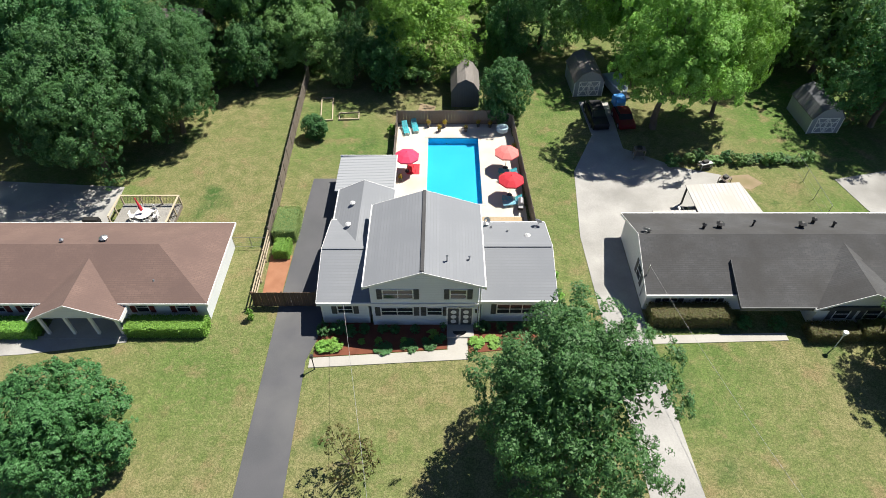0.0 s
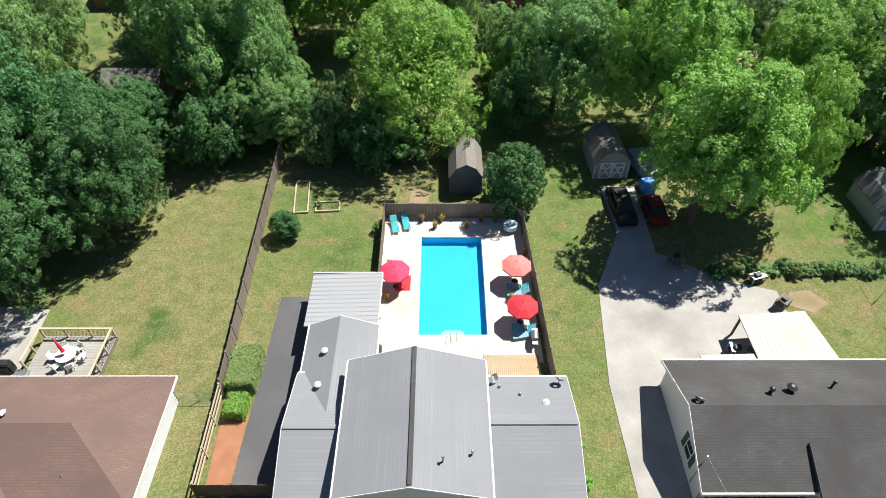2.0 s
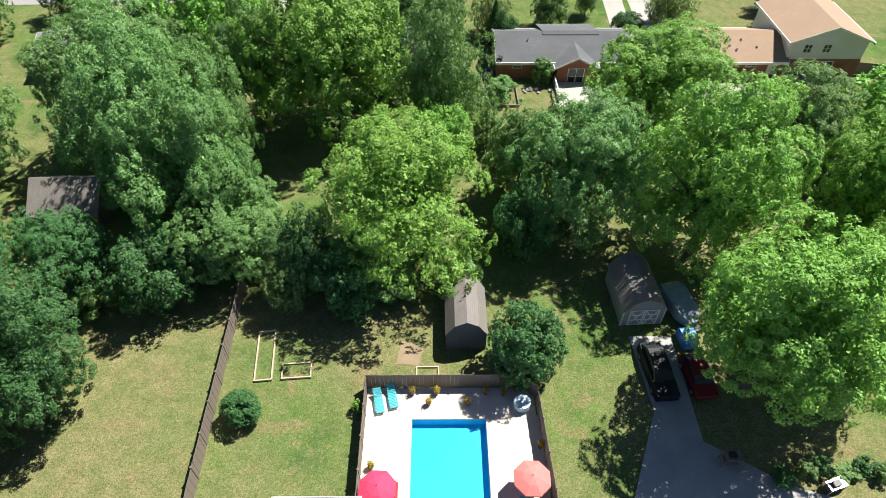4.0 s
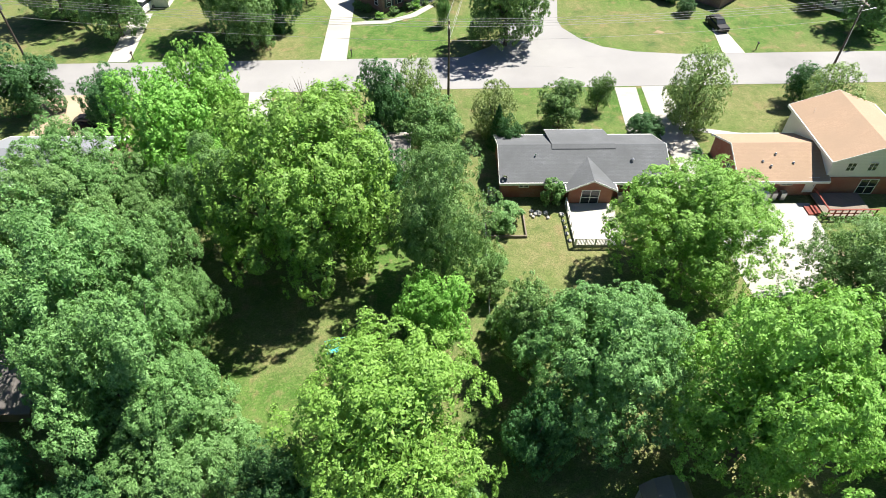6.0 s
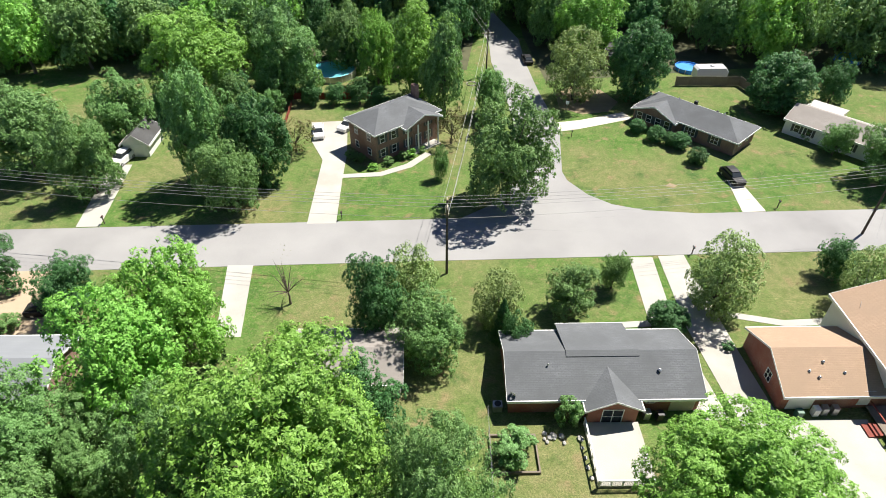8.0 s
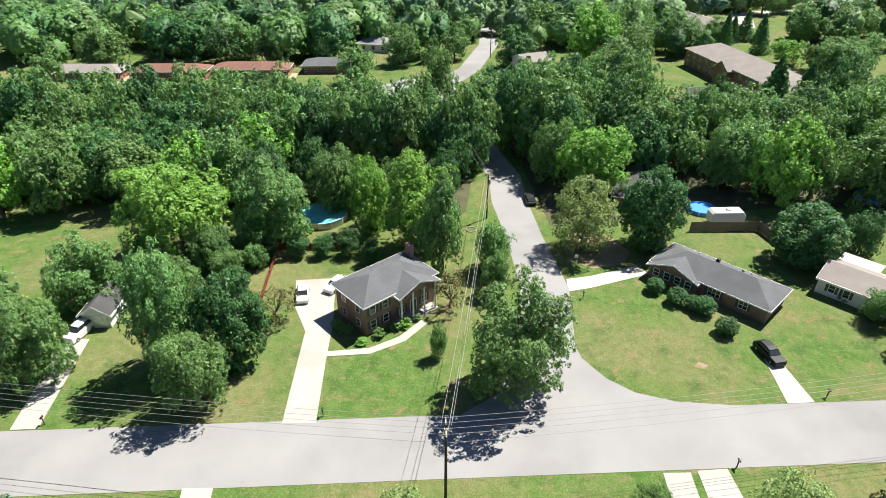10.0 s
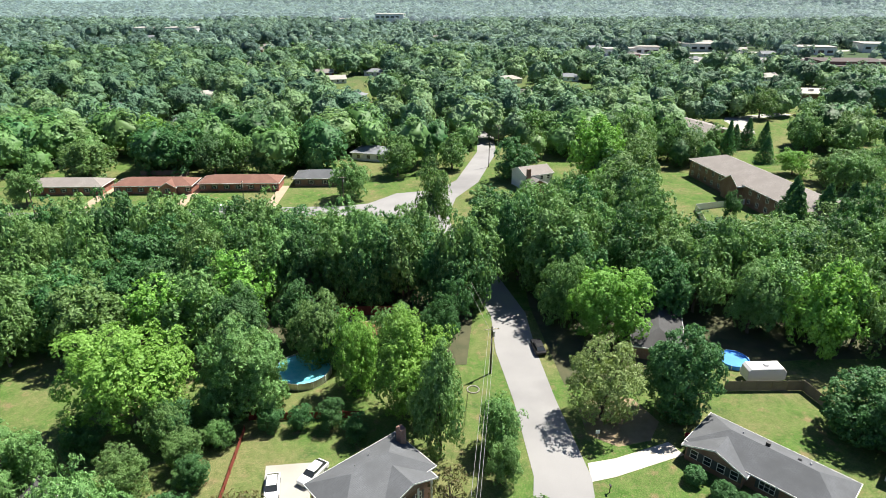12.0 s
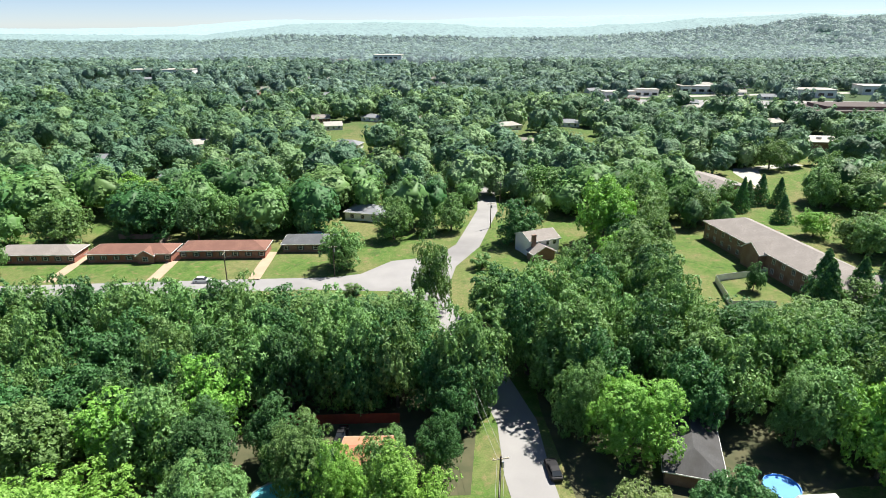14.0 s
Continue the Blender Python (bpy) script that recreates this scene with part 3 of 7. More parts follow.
# ---- houses ----
def gable(parent, x0, x1, y0, y1, eave, ridge, axis, wall, roof, over=0.45, thick=0.14, trim=WHITE, end_over=0.3, mid=None, base=0.0):
    """Walls up to the eaves and two roof planes; axis is the ridge's direction."""
    bm = bmesh.new()
    if axis == "x":
        m = (y0 + y1) / 2 if mid is None else mid
        s0, s1 = (ridge - eave) / (m - y0), (ridge - eave) / (y1 - m)
        prof = [(y0, base), (y1, base), (y1, eave), (m, ridge), (y0, eave)]
        a, b = [bm.verts.new((x0, p, q)) for p, q in prof], [bm.verts.new((x1, p, q)) for p, q in prof]
        quads = [((x0 - end_over, y0 - over, eave - over * s0), (x1 + end_over, y0 - over, eave - over * s0), (x1 + end_over, m, ridge), (x0 - end_over, m, ridge)),
                 ((x0 - end_over, m, ridge), (x1 + end_over, m, ridge), (x1 + end_over, y1 + over, eave - over * s1), (x0 - end_over, y1 + over, eave - over * s1))]
        low, high = eave - over * s0, eave - over * s1
        edges = [(x0 - end_over, y0 - over - 0.1, low - 0.16, x1 + end_over, y0 - over, low + 0.02 + thick), (x0 - end_over, y1 + over, high - 0.16, x1 + end_over, y1 + over + 0.1, high + 0.02 + thick)]
    else:
        m = (x0 + x1) / 2 if mid is None else mid
        s0, s1 = (ridge - eave) / (m - x0), (ridge - eave) / (x1 - m)
        prof = [(x0, base), (x1, base), (x1, eave), (m, ridge), (x0, eave)]
        a, b = [bm.verts.new((p, y0, q)) for p, q in prof], [bm.verts.new((p, y1, q)) for p, q in prof]
        quads = [((x0 - over, y0 - end_over, eave - over * s0), (m, y0 - end_over, ridge), (m, y1 + end_over, ridge), (x0 - over, y1 + end_over, eave - over * s0)),
                 ((m, y0 - end_over, ridge), (x1 + over, y0 - end_over, eave - over * s1), (x1 + over, y1 + end_over, eave - over * s1), (m, y1 + end_over, ridge))]
        low, high = eave - over * s0, eave - over * s1
        edges = [(x0 - over - 0.1, y0 - end_over, low - 0.16, x0 - over, y1 + end_over, low + 0.02 + thick), (x1 + over, y0 - end_over, high - 0.16, x1 + over + 0.1, y1 + end_over, high + 0.02 + thick)]
    bm.faces.new(a[::-1]), bm.faces.new(b)
    for i in range(5):
        k = (i + 1) % 5
        bm.faces.new((a[i], a[k], b[k], b[i]))
    w = part("wall", bm, wall, parent)
    up = [[(p[0], p[1], p[2] + thick + 0.02) for p in q] for q in quads]
    r = part("roof", shell(bmesh.new(), up, thick), roof, parent)
    for e in edges:
        part("gutter", boxes(e), trim, parent)
    for q in quads:                                     # barge boards along the gable ends
        pairs = ((q[0], q[3]), (q[1], q[2])) if axis == "x" else ((q[0], q[1]), (q[3], q[2]))
        for u, v in pairs:
            sgn = -1 if (axis == "x" and u[0] == x0 - end_over) or (axis == "y" and u[1] == y0 - end_over) else 1
            off = Vector((sgn * 0.035, 0, 0)) if axis == "x" else Vector((0, sgn * 0.035, 0))
            s = [Vector(u) + off * 0.1, Vector(v) + off * 0.1, Vector(v) + off, Vector(u) + off]
            part("barge_board", shell(bmesh.new(), [[(p.x, p.y, p.z + thick + 0.03) for p in s]], 0.22), trim, parent)
    return w, r


def hip(parent, x0, x1, y0, y1, eave, ridge, wall, roof, over=0.5, left=True, right=True, trim=WHITE, inset=None):
    """A hipped block with its ridge along x."""
    part("wall", boxes((x0, y0, 0, x1, y1, eave)), wall, parent)
    a, b, c, d = x0 - over, x1 + over, y0 - over, y1 + over
    m, run = (c + d) / 2, inset or (d - c) / 2
    e = eave + 0.04
    r0, r1 = a + (run if left else 0), b - (run if right else 0)
    quads = [((a, c, e), (b, c, e), (r1, m, ridge), (r0, m, ridge)), ((b, d, e), (a, d, e), (r0, m, ridge), (r1, m, ridge))]
    if left:
        quads.append(((a, d, e), (a, c, e), (r0, m, ridge)))
    if right:
        quads.append(((b, c, e), (b, d, e), (r1, m, ridge)))
    r = part("roof", shell(bmesh.new(), [[(p[0], p[1], p[2] + 0.12) for p in q] for q in quads], 0.12), roof, parent)
    for f in ((a - 0.06, c - 0.07, e - 0.1, b + 0.06, c, e + 0.1), (a - 0.06, d, e - 0.1, b + 0.06, d + 0.07, e + 0.1), (a - 0.07, c, e - 0.1, a, d, e + 0.1), (b, c, e - 0.1, b + 0.07, d, e + 0.1)):
        part("gutter", boxes(f), trim, parent)
    return r


def lattice_bm(xs, zs, solid, y0, y1):
    """One connected frame: the cells of a grid that are solid, with thickness."""
    bm, made = bmesh.new(), {}

    def v(i, j, y):
        if (i, j, y) not in made:
            made[i, j, y] = bm.verts.new((xs[i], y, zs[j]))
        return made[i, j, y]
    nx, nz = len(xs) - 1, len(zs) - 1
    full = {(i, j) for i in range(nx) for j in range(nz) if solid(i, j)}
    for i, j in full:
        bm.faces.new((v(i, j, y0), v(i + 1, j, y0), v(i + 1, j + 1, y0), v(i, j + 1, y0)))
        bm.faces.new((v(i, j, y1), v(i, j + 1, y1), v(i + 1, j + 1, y1), v(i + 1, j, y1)))
        for di, dj, a, b in ((-1, 0, (i, j), (i, j + 1)), (1, 0, (i + 1, j), (i + 1, j + 1)), (0, -1, (i, j), (i + 1, j)), (0, 1, (i, j + 1), (i + 1, j + 1))):
            if (i + di, j + dj) not in full:
                bm.faces.new((v(*a, y0), v(*b, y0), v(*b, y1), v(*a, y1)))
    return bm


def window(parent, x, y, z, w, h, face="s", shutters=None, panes=2, frame_mat=WHITE):
    """A framed window on a wall; face is the way it looks: s, n, e or w."""
    turn = {"s": 0, "e": 90, "n": 180, "w": -90}[face]
    xs = [-w / 2 - 0.07]
    for i in range(panes):
        u = -w / 2 + w * i / panes
        xs += [u + (0.03 if i else 0.0), u + w / panes - (0.03 if i < panes - 1 else 0.0)]
    xs.append(w / 2 + 0.07)
    zs = [-0.07, 0, h / 2 - 0.025, h / 2 + 0.025, h, h + 0.07]
    bm = lattice_bm(xs, zs, lambda i, j: i % 2 == 0 or j % 2 == 0, -0.05, 0.03)
    f = part("window", bm, frame_mat, parent)
    f.matrix_local = pose(x, y, z, 0, 0, turn)
    for i in range(panes):
        u = -w / 2 + w * i / panes
        part("pane", boxes((u + 0.005, -0.02, 0.005, u + w / panes - 0.005, 0.02, h - 0.005)), GLASS, f)
    if shutters:
        for s in (-1, 1):
            c = s * (w / 2 + 0.30)
            sb = boxes((c - 0.2, -0.06, -0.08, c + 0.2, -0.01, h + 0.08))
            for k in range(5):
                box(sb, c - 0.15, -0.075, k * h / 5 + 0.02, c + 0.15, -0.055, (k + 0.7) * h / 5)
            part("shutter", sb, shutters, f)
    return f


def door(parent, x, y, z, w=0.95, h=2.05, face="s", colour=WHITE):
    turn = {"s": 0, "e": 90, "n": 180, "w": -90}[face]
    d = part("door", boxes((-w / 2, -0.05, 0, w / 2, 0.03, h), (-w / 2 + 0.12, -0.065, 0.15, w / 2 - 0.12, -0.045, h * 0.45), (-w / 2 + 0.12, -0.065, h * 0.52, w / 2 - 0.12, -0.045, h - 0.12), bevel=0.01), colour, parent)
    d.matrix_local = pose(x, y, z, 0, 0, turn)
    part("door_frame", boxes((-w / 2 - 0.09, -0.06, 0, -w / 2, 0.03, h + 0.09), (w / 2, -0.06, 0, w / 2 + 0.09, 0.03, h + 0.09), (-w / 2, -0.06, h, w / 2, 0.03, h + 0.09)), WHITE, d)
    part("door_handle", boxes((w / 2 - 0.12, -0.11, 0.95, w / 2 - 0.06, -0.05, 1.08), bevel=0.01), METAL, d)
    return d


def vent(parent, x, y, z, r=0.06, h=0.3, material=METAL, cap=True):
    bm = rod(bmesh.new(), (x, y, z - 0.3), (x, y, z + h), r)
    if cap:
        rod(bm, (x, y, z + h), (x, y, z + h + 0.14), r * 1.8, r * 0.6)
    part("roof_vent", bm, material, parent)


def dish(parent, x, y, z, turn=150):
    d = part("satellite_dish", rod(bmesh.new(), (x, y, z - 0.25), (x, y, z + 0.45), 0.03), METAL, parent)
    bm = bmesh.new()
    bmesh.ops.create_cone(bm, segments=16, radius1=0.12, radius2=0.36, depth=0.14, cap_ends=False, matrix=pose(x, y, z + 0.5, 60, 0, turn))
    bmesh.ops.solidify(bm, geom=bm.faces[:], thickness=0.015)
    part("reflector", bm, METAL, d)


# the two-storey house with low wings
home = thing("house", "pale grey two-storey house with low wings and grey shingle roofs", "house")
gable(home, -9.4, -5.78, 29.2, 38.0, 2.75, 4.0, "x", SIDING, SHINGLE_GREY, mid=33.5, over=0.22, end_over=0.28)
gable(home, 2.98, 8.5, 29.4, 37.7, 2.75, 3.95, "x", SIDING, SHINGLE_GREY, mid=33.8, over=0.22, end_over=0.28)
gable(home, -9.2, -4.7, 34.4, 42.3, 2.7, 3.7, "y", SIDING, SHINGLE_GREY_Y, mid=-7.1, over=0.3, end_over=0.1)
gable(home, -5.5, 2.7, 29.0, 37.7, 4.85, 6.3, "y", SIDING, SHINGLE_GREY_Y, mid=-1.5, over=0.42, end_over=0.2)
part("ridge_cap", boxes((-1.64, 28.9, 6.44, -1.36, 37.9, 6.52), bevel=0.02), SHINGLE_DARK, home)
part("ridge_cap", boxes((-9.6, 33.36, 4.14, -5.9, 33.64, 4.22)), SHINGLE_GREY, home)
part("ridge_cap", boxes((3.1, 33.66, 4.09, 8.7, 33.94, 4.17)), SHINGLE_GREY, home)
for x, y, z, w, h, n in ((-3.4, 29.0, 3.35, 2.2, 0.95, 2), (1.15, 29.0, 3.35, 1.15, 0.95, 1)):
    window(home, x, y, z, w, h, "s", SHUTTER, n)
for x, w, n in ((-7.6, 1.1, 1), (-3.55, 2.4, 2), (-0.65, 1.1, 1)):
    window(home, x, 29.2 if x < -5.6 else 29.0, 1.35, w, 0.85, "s", SHUTTER, n)
window(home, 5.7, 29.4, 1.05, 2.9, 1.05, "s", SHUTTER, 3)
part("belly_band", boxes((-5.52, 28.9, 2.6, 2.72, 28.99, 2.74)), WHITE, home)
for x in (0.82, 1.78):
    d = door(home, x, 28.95, 0.2, 0.92, 2.05, "s", SHUTTER)
    for k in range(3):
        rb = bmesh.new()
        bmesh.ops.create_cone(rb, cap_ends=True, segments=12, radius1=0.22, radius2=0.22, depth=0.03, matrix=pose(0, -0.075, 0.45 + 0.58 * k, 90, 0, 0))
        part("medallion", rb, WHITE, d, "white scrollwork medallion")
for x in (0.05, 2.55):
    wl = part("wall_lamp", boxes((x - 0.07, 28.82, 1.75, x + 0.07, 28.97, 2.05), bevel=0.02), BLACK, home)
for x in (-9.42, 8.52):
    part("corner_board", boxes((x - 0.03, 29.12, 0, x + 0.06, 29.22, 2.5)), WHITE, home)
part("downspout", boxes((2.75, 28.86, 0.1, 2.85, 28.96, 4.7)), WHITE, home)
vent(home, 0.3, 30.5, 6.1), vent(home, 2.0, 31.2, 5.3), vent(home, 5.4, 36.2, 3.2), vent(home, 4.1, 36.9, 3.0)
vent(home, -7.9, 39.5, 3.5, 0.14, 0.2, WHITE), vent(home, -8.0, 36.8, 3.5, 0.14, 0.2, WHITE), vent(home, 7.0, 35.5, 3.5, 0.14, 0.15, WHITE)
dish(home, 8.1, 37.2, 3.1), dish(home, 3.7, 37.4, 3.0, 40)
porch = tagged(part("porch_step", boxes((0.3, 27.7, 0, 2.4, 28.98, 0.18), bevel=0.02), CONCRETE), "low concrete porch slab before the double door", "porch", "", "structure")
tagged(part("door_mat", prism(bmesh.new(), [(0.75 + 0.0, 28.25)] + [(1.3 + 0.55 * math.cos(math.pi + a * math.pi / 8), 28.3 + 0.45 * math.sin(math.pi + a * math.pi / 8)) for a in range(9)], 0.184, 0.2), BLACK), "dark half-round door mat on the porch", "door mat")
# metal canopy behind the wing
canopy = thing("carport_canopy", "ribbed light grey metal canopy behind the house", "canopy")
part("roof", shell(bmesh.new(), [[(-10.0, 42.4, 2.55), (-4.5, 42.4, 2.75), (-4.5, 47.6, 2.75), (-10.0, 47.6, 2.55)]], 0.1), METAL_ROOF, canopy)
for x in (-9.8, -4.7):
    for y in (42.8, 45.0, 47.3):
        part("post", boxes((x - 0.06, y - 0.06, 0, x + 0.06, y + 0.06, 2.5)), WHITE, canopy)
part("fascia", boxes((-10.05, 47.6, 2.42, -4.45, 47.66, 2.72), (-4.5, 42.4, 2.58, -4.44, 47.6, 2.78)), WHITE, canopy)

# brown-roofed ranch house
brown = thing("house", "single-storey white house under a brown shingle hip roof", "house")
hip(brown, -48.0, -18.6, 29.6, 37.6, 2.45, 4.4, SIDING, SHINGLE_BROWN, 0.5, False, True)
gable(brown, -31.0, -24.8, 28.0, 33.0, 2.35, 3.9, "y", SIDING, SHINGLE_BROWN, over=0.4, end_over=0.3, base=2.2)
for x in (-30.8, -28.8, -26.9, -25.0):
    part("porch_post", boxes((x - 0.1, 28.0, 0, x + 0.1, 28.2, 2.25)), WHITE, brown)
for x, w in ((-20.4, 1.0), (-23.6, 0.9), (-32.5, 1.0), (-35.0, 1.0)):
    window(brown, x, 29.6, 1.0, w, 1.1, "s", SHUTTER_RED, 1)
vent(brown, -27.3, 34.3, 4.3, 0.2, 0.25, METAL), vent(brown, -30.5, 34.0, 4.3, 0.1), vent(brown, -22.5, 30.8, 3.0, 0.06)
porch_floor = tagged(part("porch_floor", boxes((-31.2, 27.6, 0, -24.6, 29.58, 0.12)), CONCRETE_GREY), "grey concrete porch floor", "porch", "", "structure")

# dark-roofed ranch house
dark = thing("house", "single-storey pale house under dark grey shingle roofs", "house")
gable(dark, 16.2, 42.0, 30.6, 39.0, 2.5, 4.3, "x", SIDING_WHITE, SHINGLE_DARK, mid=34.8, over=0.5, end_over=0.35)
gable(dark, 22.9, 42.0, 29.2, 33.0, 2.35, 3.6, "x", SIDING_WHITE, SHINGLE_DARK, mid=32.6, over=0.3, end_over=0.05, base=2.2, trim=SHUTTER)
gable(dark, 29.0, 35.6, 29.0, 34.5, 2.4, 4.0, "y", SIDING_WHITE, SHINGLE_DARK, over=0.4, end_over=0.3)
for x in (18.1, 21.3):
    window(dark, x, 30.6, 1.1, 1.2, 0.9, "s", SHUTTER, 2)
window(dark, 31.0, 29.0, 0.9, 1.1, 1.1, "s", SHUTTER, 1), window(dark, 33.4, 29.0, 0.9, 1.1, 1.1, "s", SHUTTER, 1)
window(dark, 16.2, 33.2, 1.0, 0.9, 1.3, "w", SHUTTER, 1)
for x, y, z, r in ((21.6, 36.0, 4.1, 0.12), (23.0, 36.2, 4.0, 0.2), (29.8, 36.2, 4.0, 0.2), (26.0, 36.6, 3.9, 0.08), (32.6, 36.4, 3.9, 0.1), (31.4, 37.2, 3.6, 0.14)):
    vent(dark, x, y, z, r, 0.3, BLACK)
dish(dark, 16.6, 35.2, 4.0)
part("service_mast", rod(bmesh.new(), (16.1, 31.6, 0.5), (16.1, 31.6, 4.2), 0.04), METAL, dark)
awn = thing("carport_canopy", "weathered white panel carport roof on dark posts", "canopy")
part("roof", shell(bmesh.new(), [[(22.8, 39.3, 2.35), (28.6, 39.6, 2.35), (28.0, 44.1, 2.2), (22.8, 43.7, 2.2)]], 0.08), METAL_WHITE, awn)
for x, y in ((22.95, 43.5), (27.8, 43.8), (25.4, 43.7)):
    part("post", boxes((x - 0.07, y - 0.07, 0, x + 0.07, y + 0.07, 2.15)), BLACK, awn)
low_awn = tagged(part("patio_roof", shell(bmesh.new(), [[(18.8, 38.9, 2.3), (22.7, 39.0, 2.3), (22.7, 40.2, 2.2), (18.8, 40.1, 2.2)]], 0.08), METAL_WHITE, dark), "weathered white patio roof")


def gambrel_shed(x, y, w, l, turn, wall, roof, label, front_doors=True, wall_h=1.9, h=3.3):
    """A shed with a barn roof, its ridge along local y, doors at the front (local -y)."""
    s = thing("shed", label, "shed", "", "", x, y, 0, turn)
    prof = [(-w / 2, 0), (w / 2, 0), (w / 2, wall_h), (w * 0.30, wall_h + (h - wall_h) * 0.68), (0, h), (-w * 0.30, wall_h + (h - wall_h) * 0.68), (-w / 2, wall_h)]
    bm = bmesh.new()
    a, b = [bm.verts.new((p, 0, q)) for p, q in prof], [bm.verts.new((p, l, q)) for p, q in prof]
    bm.faces.new(a[::-1]), bm.faces.new(b)
    for i in range(7):
        k = (i + 1) % 7
        bm.faces.new((a[i], a[k], b[k], b[i]))
    part("wall", bm, wall, s)
    rp = [(-w / 2 - 0.12, wall_h - 0.08)] + [(p[0], p[1] + 0.06) for p in prof[5:2:-1]] + [(w / 2 + 0.12, wall_h - 0.08)]
    part("roof", shell(bmesh.new(), [[(u[0], -0.12, u[1] + 0.06), (v[0], -0.12, v[1] + 0.06), (v[0], l + 0.12, v[1] + 0.06), (u[0], l + 0.12, u[1] + 0.06)] for u, v in zip(rp, rp[1:])], 0.07), roof, s)
    for sx in (-1, 1):
        part("corner_board", boxes((sx * w / 2 - 0.06, -0.03, 0, sx * w / 2 + 0.03, 0.05, wall_h)), WHITE if front_doors else wall, s)
    if front_doors:
        for sx in (-1, 1):
            c = sx * 0.62
            d = part("door", boxes((c - 0.6, -0.04, 0.1, c + 0.6, -0.005, 2.0)), wall, s)
            tb = boxes((c - 0.6, -0.06, 0.1, c - 0.5, -0.04, 2.0), (c + 0.5, -0.06, 0.1, c + 0.6, -0.04, 2.0))
            for z in (0.1, 0.72, 1.34, 1.9):
                box(tb, c - 0.5, -0.062, z, c + 0.5, -0.04, z + 0.1)
            rod(tb, (c - 0.5, -0.05, 0.2), (c + 0.5, -0.05, 1.9), 0.05, seg=4), rod(tb, (c + 0.5, -0.05, 0.2), (c - 0.5, -0.05, 1.9), 0.05, seg=4)
            part("door_trim", tb, WHITE, d)
    return s


gambrel_shed(2.55, 60.4, 3.1, 4.6, 0, SHED_WALL, SHED_ROOF, "dark slate-blue wooden shed with a faded brown barn roof", False, 2.0, 3.5)
gambrel_shed(17.1, 62.7, 3.4, 5.0, 3, SHED_GREY, SHED_ROOF, "grey barn-roofed shed with white crossed double doors")
gambrel_shed(41.6, 55.2, 3.4, 5.0, 2, SHED_GREY, SHINGLE_SLATE, "grey barn-roofed shed with white trim in tree shade")
ws = thing("shed", "low shed with a weathered dark shingle roof among trees", "shed", x=-34.5, y=74.3)
gable(ws, -3.0, 3.0, 0, 5.0, 2.3, 4.2, "x", WOOD_GREY, SHED_ROOF, trim=WOOD_GREY)

# grey-roofed brick house by the street
gh = thing("house", "long brick house under grey shingles with a small rear gable", "house")
gable(gh, 7.9, 26.4, 101.6, 109.6, 2.55, 4.2, "x", BRICK, SHINGLE_SLATE, mid=105.6, over=0.5)
part("wall", boxes((13.9, 109.6, 0, 20.7, 110.4, 2.6)), BRICK, gh)
part("roof", shell(bmesh.new(), [[(13.7, 105.6, 4.44), (20.9, 105.6, 4.44), (20.9, 110.9, 2.72), (13.7, 110.9, 2.72)], [(13.7, 105.0, 4.2), (20.9, 105.0, 4.2), (20.9, 105.6, 4.44), (13.7, 105.6, 4.44)]], 0.14), SHINGLE_SLATE, gh)
part("gutter", boxes((13.7, 110.9, 2.5, 20.9, 111.0, 2.68)), WHITE, gh)
gable(gh, 15.2, 20.0, 100.2, 104.0, 2.4, 3.6, "y", BRICK, SHINGLE_SLATE, over=0.35, end_over=0.35)
window(gh, 10.4, 101.6, 1.5, 1.0, 0.6, "s", None, 2), window(gh, 17.6, 100.2, 0.15, 1.9, 1.95, "s", None, 2)
part("garage_door", boxes((23.6, 101.52, 0.05, 26.0, 101.59, 2.1), bevel=0.01), plain("beige_paint", (0.42, 0.35, 0.27), (0.48, 0.41, 0.32), 0.6), gh)
window(gh, 21.6, 101.6, 1.3, 0.8, 0.8, "s", None, 1)
vent(gh, 22.6, 103.6, 3.5, 0.12, 0.25), vent(gh, 11.8, 104.2, 3.7, 0.06), dish(gh, 8.2, 101.5, 2.5)
acu = thing("air_conditioner", "pale metal air conditioner unit beside the brick wall", "air conditioner", x=6.9, y=102.0)
part("casing", boxes((-0.45, -0.4, 0, 0.45, 0.4, 0.9), bevel=0.03), METAL, acu)
part("fan_grille", rod(bmesh.new(), (0, 0, 0.9), (0, 0, 0.94), 0.33, seg=16), BLACK, acu)
terrace = thing("patio_deck", "bright pale concrete terrace with a white rail", "deck")
part("floor", boxes((15.0, 93.6, 0, 20.2, 100.1, 0.35)), CONCRETE, terrace)
for i in range(6):
    part("post", boxes((14.9, 93.6 + i * 1.25, 0.35, 15.0, 93.7 + i * 1.25, 1.25)), WHITE, terrace)
    part("post", boxes((15.0 + i * 1.0, 93.5, 0.35, 15.1 + i * 1.0, 93.6, 1.25)), WHITE, terrace)
part("rail", boxes((14.88, 93.5, 1.25, 15.02, 100, 1.33), (15.02, 93.48, 1.25, 20.2, 93.62, 1.33)), WHITE, terrace)
for i in range(34):
    part("baluster", boxes((15.15 + i * 0.15, 93.53, 0.4, 15.2 + i * 0.15, 93.57, 1.25)), WHITE, terrace)

